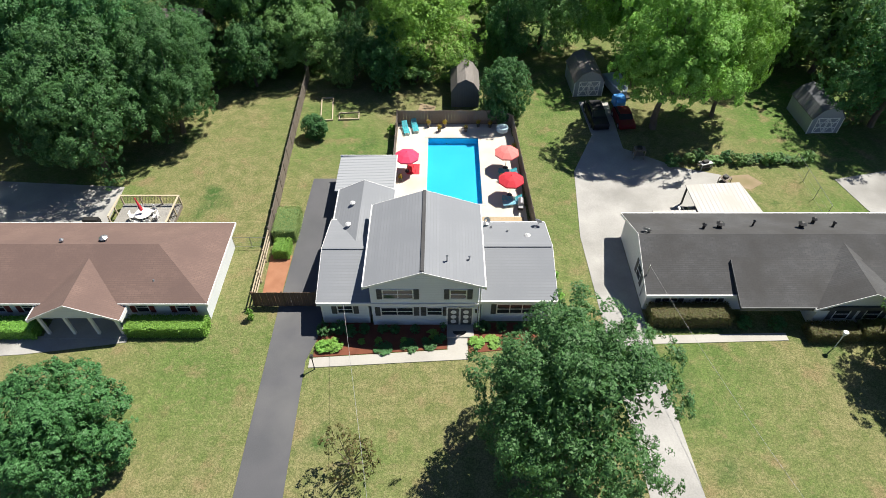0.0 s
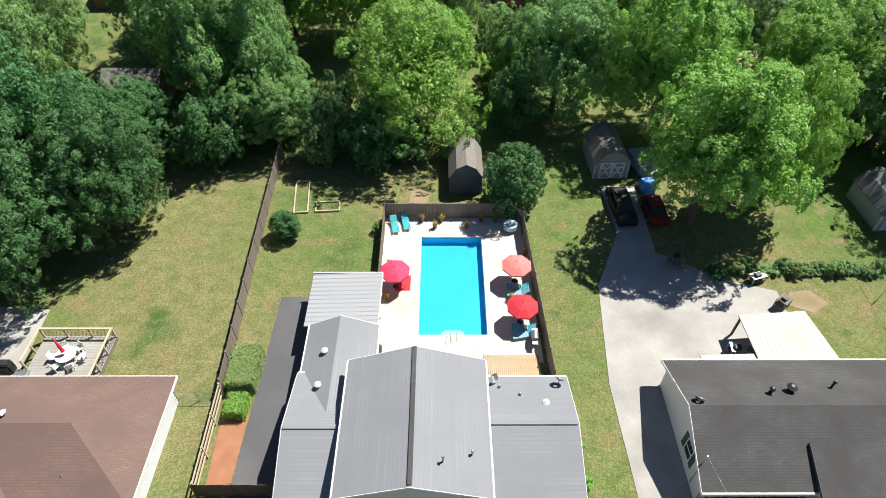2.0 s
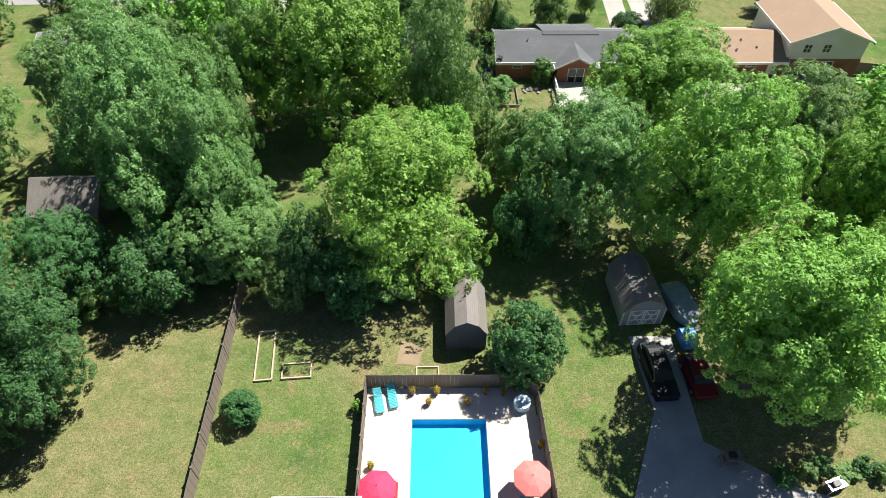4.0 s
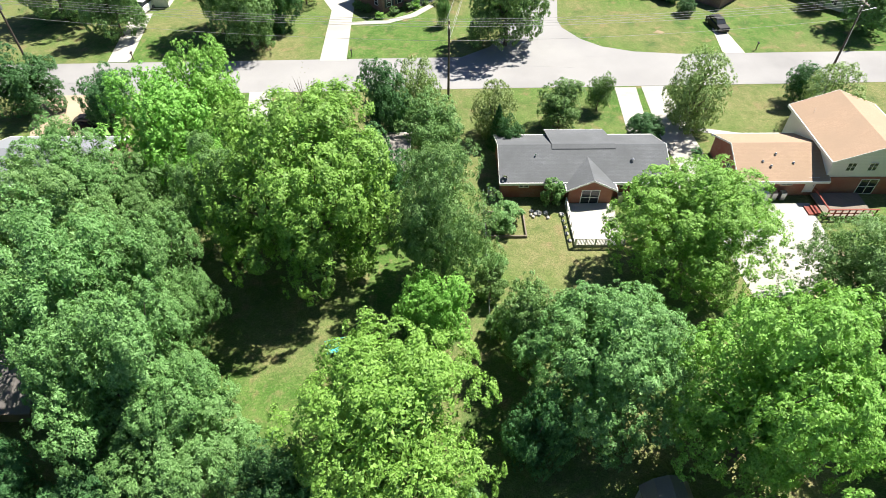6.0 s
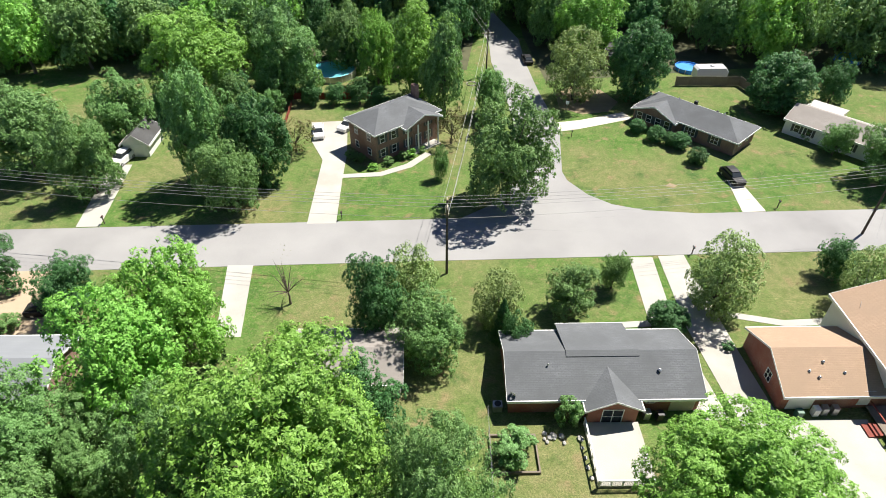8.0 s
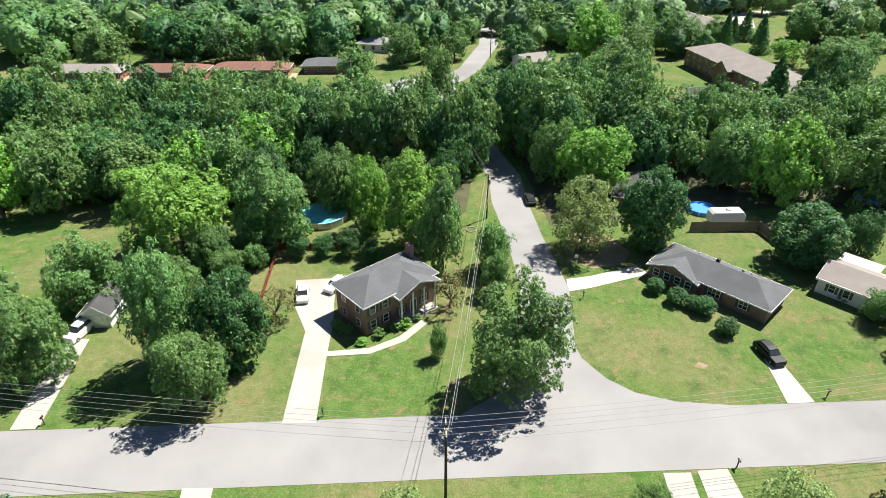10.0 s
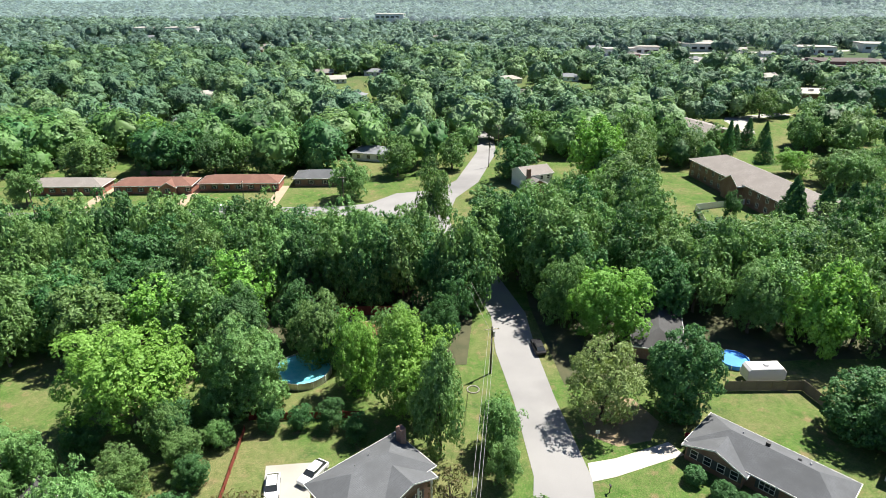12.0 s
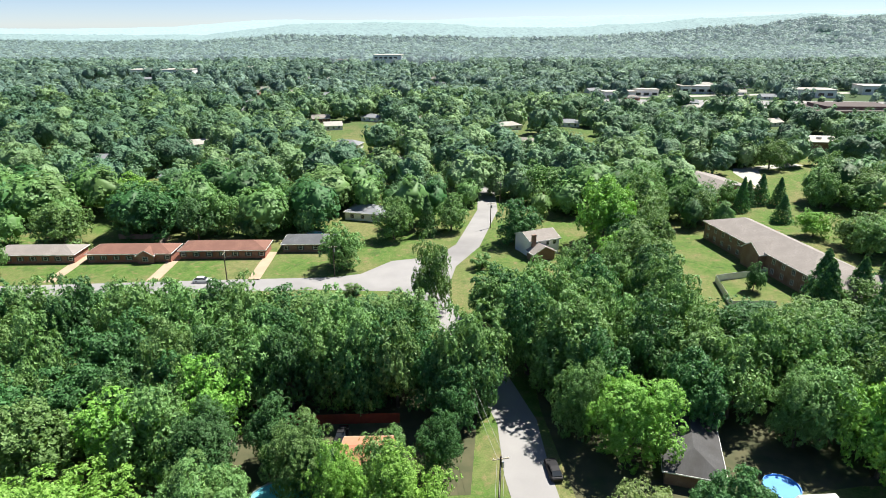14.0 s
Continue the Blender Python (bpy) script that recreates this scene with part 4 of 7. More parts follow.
# tan-roofed brick house with a two-storey end
th = thing("house", "brick house under tan shingles with a white two-storey end", "house")
gable(th, 34.4, 44.0, 101.6, 109.8, 2.5, 4.3, "x", BRICK, SHINGLE_TAN, mid=105.6, over=0.45)
gable(th, 44.0, 53.5, 101.8, 112.4, 4.9, 6.7, "y", SIDING_WHITE, SHINGLE_TAN, over=0.45, end_over=0.4)
part("brick_base", boxes((43.95, 101.72, 0, 53.55, 101.82, 2.5)), BRICK, th)
part("garage_door", boxes((35.1, 101.5, 0.05, 37.6, 101.58, 2.1), bevel=0.01), WHITE, th)
window(th, 39.9, 101.6, 1.6, 1.2, 0.5, "s", None, 2), door(th, 42.6, 101.6, 0.5), window(th, 34.4, 104.6, 0.9, 0.9, 1.2, "w", None, 2)
for x in (46.2, 48.6):
    window(th, x, 101.8, 3.4, 0.9, 1.0, "s", None, 2)
window(th, 49.2, 101.72, 0.15, 1.9, 2.0, "s", None, 2)
for x, y, z in ((37.2, 103.4, 3.4), (38.0, 102.8, 3.2), (40.6, 103.2, 3.3), (38.8, 104.2, 3.8)):
    vent(th, x, y, z, 0.09, 0.14, METAL)
deck2 = thing("wooden_deck", "red-stained wooden deck with rails behind the brick house", "deck")
part("floor", boxes((43.0, 97.6, 0.35, 48.4, 101.5, 0.45)), WOOD_GREY, deck2)
for i in range(8):
    part("post", boxes((43.0 + i * 0.75, 97.55, 0, 43.1 + i * 0.75, 97.65, 1.35)), WOOD_RED, deck2)
part("rail", boxes((42.95, 97.5, 1.35, 48.5, 97.7, 1.42), (42.95, 97.7, 1.35, 43.1, 101.3, 1.42), (43.0, 97.56, 0.8, 48.4, 97.64, 0.9)), WOOD_RED, deck2)
part("steps", boxes((41.6, 98.2, 0, 42.9, 99.6, 0.18), (42.2, 98.2, 0.18, 42.9, 99.6, 0.34)), WOOD_RED, deck2)


def rotated(name, label, x, y, turn):
    return thing(name, label, "house", "", "", x, y, 0, turn)


# two-storey brown brick house, turned towards the corner
bh = rotated("house", "two-storey brown brick house with a slate roof and white columns", -8.0, 148.8, 40.5)
hip(bh, 0, 12.6, 0, 7.2, 5.1, 7.0, BRICK_BROWN, SHINGLE_SLATE, 0.5)
gable(bh, 5.0, 11.8, -1.6, 3.0, 5.0, 6.3, "y", BRICK_BROWN, SHINGLE_SLATE, over=0.35, end_over=0.3, base=4.9)
for i in range(4):
    part("column", rod(bmesh.new(), (5.2 + i * 2.1, -1.5, 0.15), (5.2 + i * 2.1, -1.5, 4.95), 0.14, seg=12), WHITE, bh)
part("porch_floor", boxes((4.9, -1.8, 0, 11.9, -0.02, 0.15)), CONCRETE, bh)
for z in (0.9, 3.3):
    for x in (1.3, 3.5, 6.3, 10.6):
        window(bh, x, 0, z, 0.85, 1.25, "s", SHUTTER, 1)
    for y in (1.8, 5.2):
        window(bh, 0, y, z, 0.85, 1.1, "w", None, 1)
door(bh, 8.5, 0, 0.15, 1.0, 2.1, "s", SHUTTER)
part("chimney", boxes((11.9, 4.8, 0, 12.75, 5.9, 7.9), bevel=0.03), BRICK_BROWN, bh)
vent(bh, 5.0, 5.0, 6.2), vent(bh, 7.4, 5.6, 6.0)

# low house on the corner lot, turned the other way
rh = rotated("house", "low brick house under a slate hip roof with shutters", 37.0, 163.6, -47.5)
hip(rh, 0, 18.0, 0, 7.2, 2.5, 4.4, BRICK_BROWN, SHINGLE_SLATE, 0.5)
gable(rh, 0, 7.6, -1.0, 4.0, 2.45, 3.9, "y", BRICK_BROWN, SHINGLE_SLATE, over=0.45, end_over=0.4)
for x in (1.2, 3.0, 4.8, 6.5):
    window(rh, x, -1.0, 0.9, 0.9, 1.2, "s", SHUTTER, 1)
window(rh, 10.2, 0, 0.8, 1.8, 1.3, "s", SHUTTER, 3), window(rh, 14.6, 0, 0.9, 1.2, 1.2, "s", SHUTTER, 2)
for y in (2.0, 4.6):
    window(rh, 18.0, y, 1.1, 0.9, 0.9, "e", None, 1)
part("chimney", boxes((8.0, 3.9, 3.8, 8.5, 4.4, 4.9)), BLACK, rh)
vent(rh, 12.0, 4.6, 3.9, 0.15, 0.3, BLACK), vent(rh, 13.2, 4.9, 3.8, 0.1), vent(rh, 5.0, 4.6, 3.9, 0.08)

wh = rotated("house", "low white house with a metal porch roof", 66.0, 152.6, -48)
gable(wh, -7.6, 16, 0, 7.5, 2.7, 4.0, "x", SIDING_WHITE, SHINGLE_TAUPE)
part("porch_roof", shell(bmesh.new(), [[(-7.4, 8.0, 2.7), (-1.5, 8.0, 2.7), (-1.5, 11.4, 2.5), (-7.4, 11.4, 2.5)]], 0.08), METAL_WHITE, wh)
for x in (-7.2, -1.7):
    part("post", boxes((x - 0.06, 11.1, 0, x + 0.06, 11.22, 2.45)), WHITE, wh)
for x in (-5.5, -3.5, 3.0, 7.0):
    window(wh, x, 0, 0.9, 0.8, 1.2, "s", SHUTTER, 1)
lh = rotated("house", "low house under worn grey shingles among trees", -50.0, 101.6, 0)
gable(lh, 0, 13.6, 0, 8.2, 2.5, 4.0, "x", BRICK_BROWN, SHINGLE_GREY)
mh = rotated("house", "low house with a pale roof hidden among trees", -14.0, 103.6, 0)
gable(mh, 0, 11.4, 0, 6.6, 2.5, 3.6, "x", SIDING_WHITE, SHINGLE_TAUPE)
window(mh, 3.0, 0, 1.0, 1.0, 1.1, "s", None, 2), window(mh, 8.0, 0, 1.0, 1.0, 1.1, "s", None, 2)
gar = thing("garage", "small white garage with a dark shingle roof", "garage", x=-47.0, y=151.5)
gable(gar, -1.4, 2.4, 0, 6.0, 2.4, 3.8, "y", SIDING_WHITE, SHINGLE_DARK)
part("garage_door", boxes((-1.0, -0.06, 0.05, 2.0, -0.01, 2.1)), WHITE, gar)
dh = rotated("house", "low house with a dark grey hip roof in tree shade", 44.6, 185.0, 72)
hip(dh, 0, 17.0, 0, 8.0, 2.5, 4.3, BRICK_BROWN, SHINGLE_DARK)


# far houses along the rear street
def ranch(label, x, y, w, d, wall, roof, turn=0, h=2.6, rise=1.7, gables=1, storeys=1, group=""):
    o = thing("house", label, "house", group, "", x, y, 0, turn)
    e = h * storeys
    hip(o, 0, w, 0, d, e, e + rise, wall, roof, 0.5)
    if gables:
        gable(o, w * 0.62, w * 0.62 + 4.5, -1.2, 3.5, e - 0.05, e + rise * 0.8, "y", wall, roof, over=0.35)
    for s in range(storeys):
        k = max(3, int(w / 3.2))
        for i in range(k):
            u = 0.9 + (w - 1.8) * i / (k - 1)
            if gables and w * 0.55 < u < w * 0.62 + 5.2:
                continue
            window(o, u, 0, 0.9 + s * h, 1.0, 1.1, "s", SHUTTER if storeys == 1 else None, 1)
    if gables:
        window(o, w * 0.62 + 2.2, -1.2, 0.8, 1.4, 1.2, "s", None, 2)
    return o


ranch("red brick ranch house under a red-brown roof", -95.2, 280.6, 23.5, 8.0, BRICK, SHINGLE_REDBROWN)
ranch("red brick ranch house under a red-brown roof with chimney", -69.8, 282.8, 24.5, 8.0, BRICK, SHINGLE_REDBROWN, gables=0)
ranch("brick ranch house under a grey roof", -122, 280.4, 23.0, 8.0, BRICK, SHINGLE_TAUPE, gables=0)
ranch("brick ranch house under a slate-blue roof", -41.0, 287.5, 15.0, 8.5, BRICK_BROWN, SHINGLE_SLATE, gables=0)
tw = rotated("house", "tall split-level house, white above and brown brick below", 32.5, 281.0, 22)
gable(tw, 0, 10.0, 0, 8.5, 5.0, 6.6, "x", SIDING_WHITE, SHINGLE_TAUPE)
gable(tw, -1.0, 6.0, -4.0, -0.05, 2.6, 4.4, "y", BRICK_BROWN, SHINGLE_TAUPE)
part("chimney", boxes((0.2, -0.9, 0, 1.4, -0.1, 7.2)), BRICK_BROWN, tw)
for x in (3.0, 6.0, 8.4):
    window(tw, x, 0, 3.2, 1.0, 1.2, "s", None, 1)
ranch("low brown house among trees", 26.5, 246.0, 11.0, 8.0, BRICK_BROWN, SHINGLE_TAN, 12, gables=0)

apt = thing("apartment_block", "long two-storey brick block under a taupe hip roof", "apartment building", x=91.5, y=297.0, turn=-82)
hip(apt, 0, 46, 0, 15, 5.6, 8.8, BRICK_BROWN, SHINGLE_TAUPE, 0.6)
gable(apt, 22.0, 29.0, -2.2, 6.0, 5.4, 7.6, "y", BRICK_BROWN, SHINGLE_TAUPE)
for s in (0.9, 3.6):
    for i in range(12):
        if not 5 <= i <= 7:
            window(apt, 2.0 + i * 3.8, 0, s, 1.1, 1.3, "s", None, 2)
apt2 = thing("apartment_block", "two-storey wing of the brick block under a taupe roof", "apartment building", x=99.0, y=252.0, turn=-6)
hip(apt2, 0, 46, -13, 1.0, 5.6, 8.6, BRICK_BROWN, SHINGLE_TAUPE, 0.6)
apt3 = thing("church_hall", "low red brick hall under wide dark grey roofs", "hall", x=112.0, y=336.0, turn=16)
gable(apt3, 0, 24.0, 0, 30.0, 3.4, 7.0, "y", BRICK, SHINGLE_TAUPE, mid=9.0, over=0.8)
for i in range(7):
    window(apt3, 0, 3.0 + i * 4.0, 0.8, 1.6, 1.6, "w", None, 2)
store = thing("school_building", "large dark brown low commercial block with flat roofs", "commercial building", x=286.0, y=548.0, turn=-4)
part("wall", boxes((0, 0, 0, 120, 46, 6.5), (10, 8, 6.5, 60, 36, 9.0)), BRICK_BROWN, store)
part("roof", boxes((-0.6, -0.6, 6.51, 120.6, 46.6, 7.0), (9.6, 7.6, 9.01, 60.4, 36.4, 9.4)), ROOF_DARK, store)
for i in range(7):
    part("skylight", boxes((64 + 8 * i, 12, 7.01, 69 + 8 * i, 17, 7.6), bevel=0.1), WHITE, store)
flat = thing("office_building", "low building with a flat white roof", "commercial building", x=203.0, y=440.0, turn=-10)
part("wall", boxes((0, 0, 0, 30, 22, 4.5)), BRICK_BROWN, flat)
part("roof", boxes((-0.5, -0.5, 4.51, 30.5, 22.5, 5.0)), CONCRETE, flat)
for i in range(4):
    part("roof_unit", boxes((5 + 6 * i, 9, 5.01, 7.2 + 6 * i, 11, 6.2), bevel=0.05), METAL, flat)

for x, y, w, d, h, t in ((-465, 960, 34, 18, 9, 8), (-362, 905, 74, 24, 12, 4), (-80, 1150, 46, 26, 19, -6), (-140, 1150, 30, 16, 12, 0), (-250, 980, 30, 16, 11, 0), (172, 690, 30, 14, 6, 5), (262, 735, 34, 18, 7, -8), (206, 712, 24, 12, 6, -5), (345, 700, 50, 22, 7, -10), (440, 720, 60, 26, 8, -12), (60, 640, 24, 12, 6, 0)):
    o = thing("commercial_block", "distant pale low building with a flat roof among trees", "commercial building", "distant blocks", "", x, y, 0, t)
    part("wall", boxes((0, 0, 0, w, d, h)), SIDING_WHITE, o)
    part("roof", boxes((-0.6, -0.6, h + 0.01, w + 0.6, d + 0.6, h + 0.7)), CONCRETE, o)
    for k in range(int(w / 8)):
        part("window_band", boxes((2 + k * 8, -0.15, h - 5, 7 + k * 8, -0.02, h - 2.5)), GLASS, o)


# ---- trees ----
def leaf_mesh(name, centres, normals, sizes, rng, jitter=0.42, hearts=None):
    """Leaf clumps: small blades, loosely facing outwards; hearts are solid inner crowns (points, triangles)."""
    n = len(centres)
    nr = normals + rng.normal(0, jitter, (n, 3))
    nr /= np.linalg.norm(nr, axis=1)[:, None] + 1e-9
    ref = rng.normal(0, 1, (n, 3))
    u = np.cross(nr, ref)
    u /= np.linalg.norm(u, axis=1)[:, None] + 1e-9
    v = np.cross(nr, u)
    s = sizes[:, None]
    verts = np.empty((n, 3, 3))
    w = s * rng.uniform(0.36, 0.66, (n, 1))
    verts[:, 0] = centres + u * s * 1.15
    verts[:, 1], verts[:, 2] = centres - u * s * 0.75 - v * w, centres - u * s * 0.75 + v * w
    co, tris = verts.reshape(-1, 3), np.arange(3 * n, dtype=np.int32).reshape(-1, 3)
    if hearts:
        tris = np.concatenate([tris, hearts[1] + len(co)]).astype(np.int32)
        co = np.concatenate([co, hearts[0]])
    me = bpy.data.meshes.new(name)
    me.vertices.add(len(co)), me.loops.add(tris.size), me.polygons.add(len(tris))
    me.vertices.foreach_set("co", co.reshape(-1))
    me.loops.foreach_set("vertex_index", tris.reshape(-1))
    me.polygons.foreach_set("loop_start", np.arange(len(tris), dtype=np.int32) * 3)
    me.update(calc_edges=True)
    if hearts:
        me.shade_smooth()
    return me


def sphere_dirs(rng, n):
    d = rng.normal(0, 1, (n, 3))
    return d / np.linalg.norm(d, axis=1)[:, None]


def crown_points(rng, shape, n):
    """Leaf places of a unit plant: radius 1, height 2."""
    if shape in ("broad", "high", "round", "shrub", "poplar", "sparse"):
        lobes = {"broad": 95, "high": 80, "round": 150, "shrub": 40, "poplar": 80, "sparse": 26}[shape]
        if n < 1500:
            lobes = 34
        low, bottom = {"broad": (-0.85, 0.14), "high": (-0.55, 0.62), "round": (-0.95, 0.04), "shrub": (-0.95, 0.02), "poplar": (-0.95, 0.1), "sparse": (-0.7, 0.35)}[shape]
        d = sphere_dirs(rng, lobes * 3)
        d = d[d[:, 2] > low][:lobes]
        lobes = len(d)
        loose = shape in ("broad", "high", "sparse", "poplar")
        rad = rng.uniform(0.42, 0.92, lobes) ** 0.7 if loose else rng.uniform(0.70, 0.92, lobes) ** 0.6
        lr = rng.uniform(0.17, 0.30, lobes) if loose else rng.uniform(0.17, 0.25, lobes)
        cen = d * rad[:, None]
        if shape == "poplar":
            cen[:, :2] *= (1.0 - 0.6 * np.clip(d[:, 2] + 0.2, 0, 1))[:, None]
        if shape in ("broad", "high"):          # big boughs push out, hollows stay between them
            boughs = sphere_dirs(rng, 8)
            near = np.max(d @ boughs.T, axis=1)
            cen *= (0.78 + 0.30 * np.clip((near - 0.55) / 0.45, 0, 1))[:, None]
        # every lobe carries sprays of leaves, every spray is a small bowed cap
        sprays = int(min(1300 if loose else 1700, max(lobes * 3, n / 5)))
        host = rng.choice(lobes, sprays, p=lr ** 2 / (lr ** 2).sum())
        sd = sphere_dirs(rng, sprays) + d[host] * 0.6 + np.array([0, 0, 0.35])
        sd /= np.linalg.norm(sd, axis=1)[:, None]
        sc = cen[host] + sd * (lr[host] * rng.uniform(0.72, 1.08, sprays))[:, None] * np.array([1.1, 1.1, 0.85])
        sr = rng.uniform(0.035, 0.085, sprays) * (1.0 if sprays > 300 else 1.6)
        who = rng.choice(sprays, n, p=sr ** 2 / (sr ** 2).sum())
        off = sphere_dirs(rng, n)
        along = np.sum(off * sd[who], axis=1)[:, None]
        off = off - sd[who] * along * 0.55          # flattened along the spray's own direction
        p = sc[who] + off * (sr[who] * rng.uniform(0.25, 1.0, n) ** 0.5)[:, None]
        nr = sd[who] * 0.75 + off * 0.55 + np.array([0, 0, 0.45])
        if shape != "sparse":
            deep = n // 6                           # larger leaves within close the view through the crown
            hl = host[who[:deep]]
            p[:deep] = cen[hl] * rng.uniform(0.35, 0.95, (deep, 1)) + sphere_dirs(rng, deep) * (lr[hl] * 0.6)[:, None]
        both = np.concatenate([p, cen])
        flat = np.percentile(np.hypot(p[:, 0], p[:, 1]), 98.5)
        z0, z1 = np.percentile(p[:, 2], [0.7, 99.6])
        both[:, :2] /= flat
        both[:, 2] = bottom + (both[:, 2] - z0) / (z1 - z0) * (2.0 - bottom)
        both[:, 2] = np.maximum(both[:, 2], 0.02)
        return both[:n], nr, both[n:]
    if shape == "conif":                            # whorls of boughs, narrowing to the tip
        z = rng.uniform(0.06, 1.0, n) ** 1.25
        a = rng.uniform(0, 2 * np.pi, n)
        whorl = 0.82 + 0.18 * np.cos(z * 60) + 0.12 * np.sin(a * 5 + z * 30)
        r = (1.03 - z) ** 0.85 * whorl * rng.uniform(0.55, 1.0, n) ** 0.5
        p = np.stack([r * np.cos(a), r * np.sin(a), z * 1.98 - 0.10 * r], 1)
        return p, np.stack([np.cos(a) * 0.8, np.sin(a) * 0.8, np.full(n, 0.6)], 1), p[:12]


def trunk_bm(rng, heads, thick=0.05, fork=0.55):
    bm = bmesh.new()
    p = Vector((0, 0, -0.02))
    for i in range(3):
        q = Vector((rng.normal(0, 0.02), rng.normal(0, 0.02), fork * (i + 1) / 3))
        rod(bm, p, q, thick * (1.25 - 0.2 * i), thick * (1.05 - 0.2 * i), 7)
        p = q
    for h in heads[:16]:
        h = Vector(h)
        k = p.lerp(h, 0.5) + Vector((0, 0, 0.06))
        rod(bm, p, k, thick * 0.5, thick * 0.3, 5), rod(bm, k, h, thick * 0.3, thick * 0.08, 5)
    return bm


PLANTS = {}


def plant_proto(shape, leaf, count, size, variant, trunk=0.05, fork=0.55, label="", category="tree"):
    key = (shape, leaf.name, count, variant)
    if key not in PLANTS:
        rng = np.random.default_rng(abs(hash_of(shape)) + 17 * variant + count)
        p, nr, heads = crown_points(rng, shape, count)
        spread_of = size * rng.uniform(0.6, 1.25, count)
        if shape in ("broad", "high", "round", "poplar", "shrub"):
            spread_of[:count // 6] *= 1.9
        PLANTS[key] = (leaf_mesh("crown", p, nr, spread_of, rng), trunk_mesh(rng, heads[rng.permutation(len(heads))], trunk, fork), leaf)
    return PLANTS[key]


def hash_of(text):
    return sum(ord(c) * (i + 1) for i, c in enumerate(text))


def trunk_mesh(rng, heads, thick, fork):
    bm = trunk_bm(rng, heads, thick, fork)
    me = bpy.data.meshes.new("trunk")
    bm.to_mesh(me)
    bm.free()
    me.materials.append(BARK)
    return me


def plant(kind, x, y, h, r, label="", group="", seed=0, fine=0):
    """One tree or shrub: a trunk with limbs and a crown of leaf clumps."""
    k = (1.0, 0.36, 0.13)[fine]
    spec = {"broad": ("broad", LEAF, 72000, 0.0158, "leafy green broad-crowned tree"), "dark": ("broad", LEAF_DARK, 72000, 0.0158, "dark green broad-leaved tree"),
            "high": ("high", LEAF_LIGHT, 64000, 0.0165, "leafy green tree with a high crown on a bare trunk"), "lightg": ("broad", LEAF_LIGHT, 72000, 0.0158, "bright yellow-green leafy tree"), "round": ("round", LEAF_DARK, 60000, 0.021, "dense rounded dark green tree"),
            "ball": ("round", LEAF_DARK, 9000, 0.05, "clipped dark green ball shrub before the low house"), "conif": ("conif", LEAF_DARK, 22000, 0.027, "dark green conifer, branching to the ground"), "willow": ("round", LEAF_WISPY, 34000, 0.019, "wispy pale olive-green tree"),
            "poplar": ("poplar", LEAF, 36000, 0.022, "tall narrow green tree"), "sparse": ("sparse", LEAF_BROWN, 3800, 0.032, "small thin-leaved tree, bronze and green"),
            "bare": ("sparse", LEAF_BROWN, 60, 0.03, "bare grey leafless small tree"), "shrub": ("shrub", LEAF, 7000, 0.048, "rounded clipped green shrub"),
            "shrubl": ("shrub", LEAF_LIGHT, 2400, 0.085, "small bright green shrub"), "shrubd": ("shrub", LEAF_DARK, 2600, 0.08, "small dark green shrub")}[kind]
    shape, leaf, count, size, text = spec
    variants = 4 if shape == "broad" else 2
    v = seed % variants
    n = int(count * k)
    me, tr, leaf = plant_proto(shape, leaf, n, size / math.sqrt(k), v, 0.045 if shape != "bare" else 0.03, 0.5 if shape not in ("shrub", "round") else 0.3)
    shrubby = shape == "shrub" or kind == "ball"
    o = thing("shrub" if shrubby else "tree", label or text, "shrub" if shrubby else "tree", group)
    o.matrix_basis = Matrix.LocRotScale((x, y, 0), Euler((0, 0, (seed * 2.399) % 6.283)), (r, r, h / 2))
    for nm, data, mm in (("trunk", tr, None), ("crown", me, leaf)):
        c = new(nm, data)
        if mm and not data.materials:
            data.materials.append(mm)
        c.parent = o
    return o


FRONT = [
    ("round", -24.2, 18.0, 8.0, 4.4), ("dark", 7.9, 18.0, 14.0, 6.7), ("sparse", -5.9, 17.0, 5.0, 1.9), ("dark", -34.6, 49.0, 15.0, 6.8), ("dark", -43.7, 58.0, 17.0, 9.0),
    ("dark", -28.6, 55.4, 14.0, 5.4), ("dark", -36.6, 58.9, 18.0, 7.5), ("round", -13.8, 54.4, 2.8, 1.45), ("round", 6.8, 58.4, 7.0, 2.9), ("lightg", -2.4, 69.6, 15.5, 7.6),
    ("broad", -12.2, 65.4, 6.2, 2.5), ("broad", -17.2, 69.0, 10.5, 5.4), ("broad", -20.5, 72.4, 17.0, 6.0), ("broad", -26.0, 77.4, 19.0, 6.6), ("broad", -43.5, 69.0, 17.0, 6.0)]
FRONT_RIGHT = [
    ("broad", 12.8, 74.4, 15.0, 6.5), ("lightg", 23.4, 70.6, 18.0, 7.4), ("high", 23.3, 56.2, 16.5, 7.6), ("high", 30.5, 58.5, 14.5, 4.6), ("broad", 36.2, 24.6, 9.0, 4.6), ("lightg", 37.6, 71.0, 15.0, 6.6),
    ("dark", 47.6, 56.5, 16.0, 6.6), ("broad", 8.6, 79.5, 10.0, 3.6)]
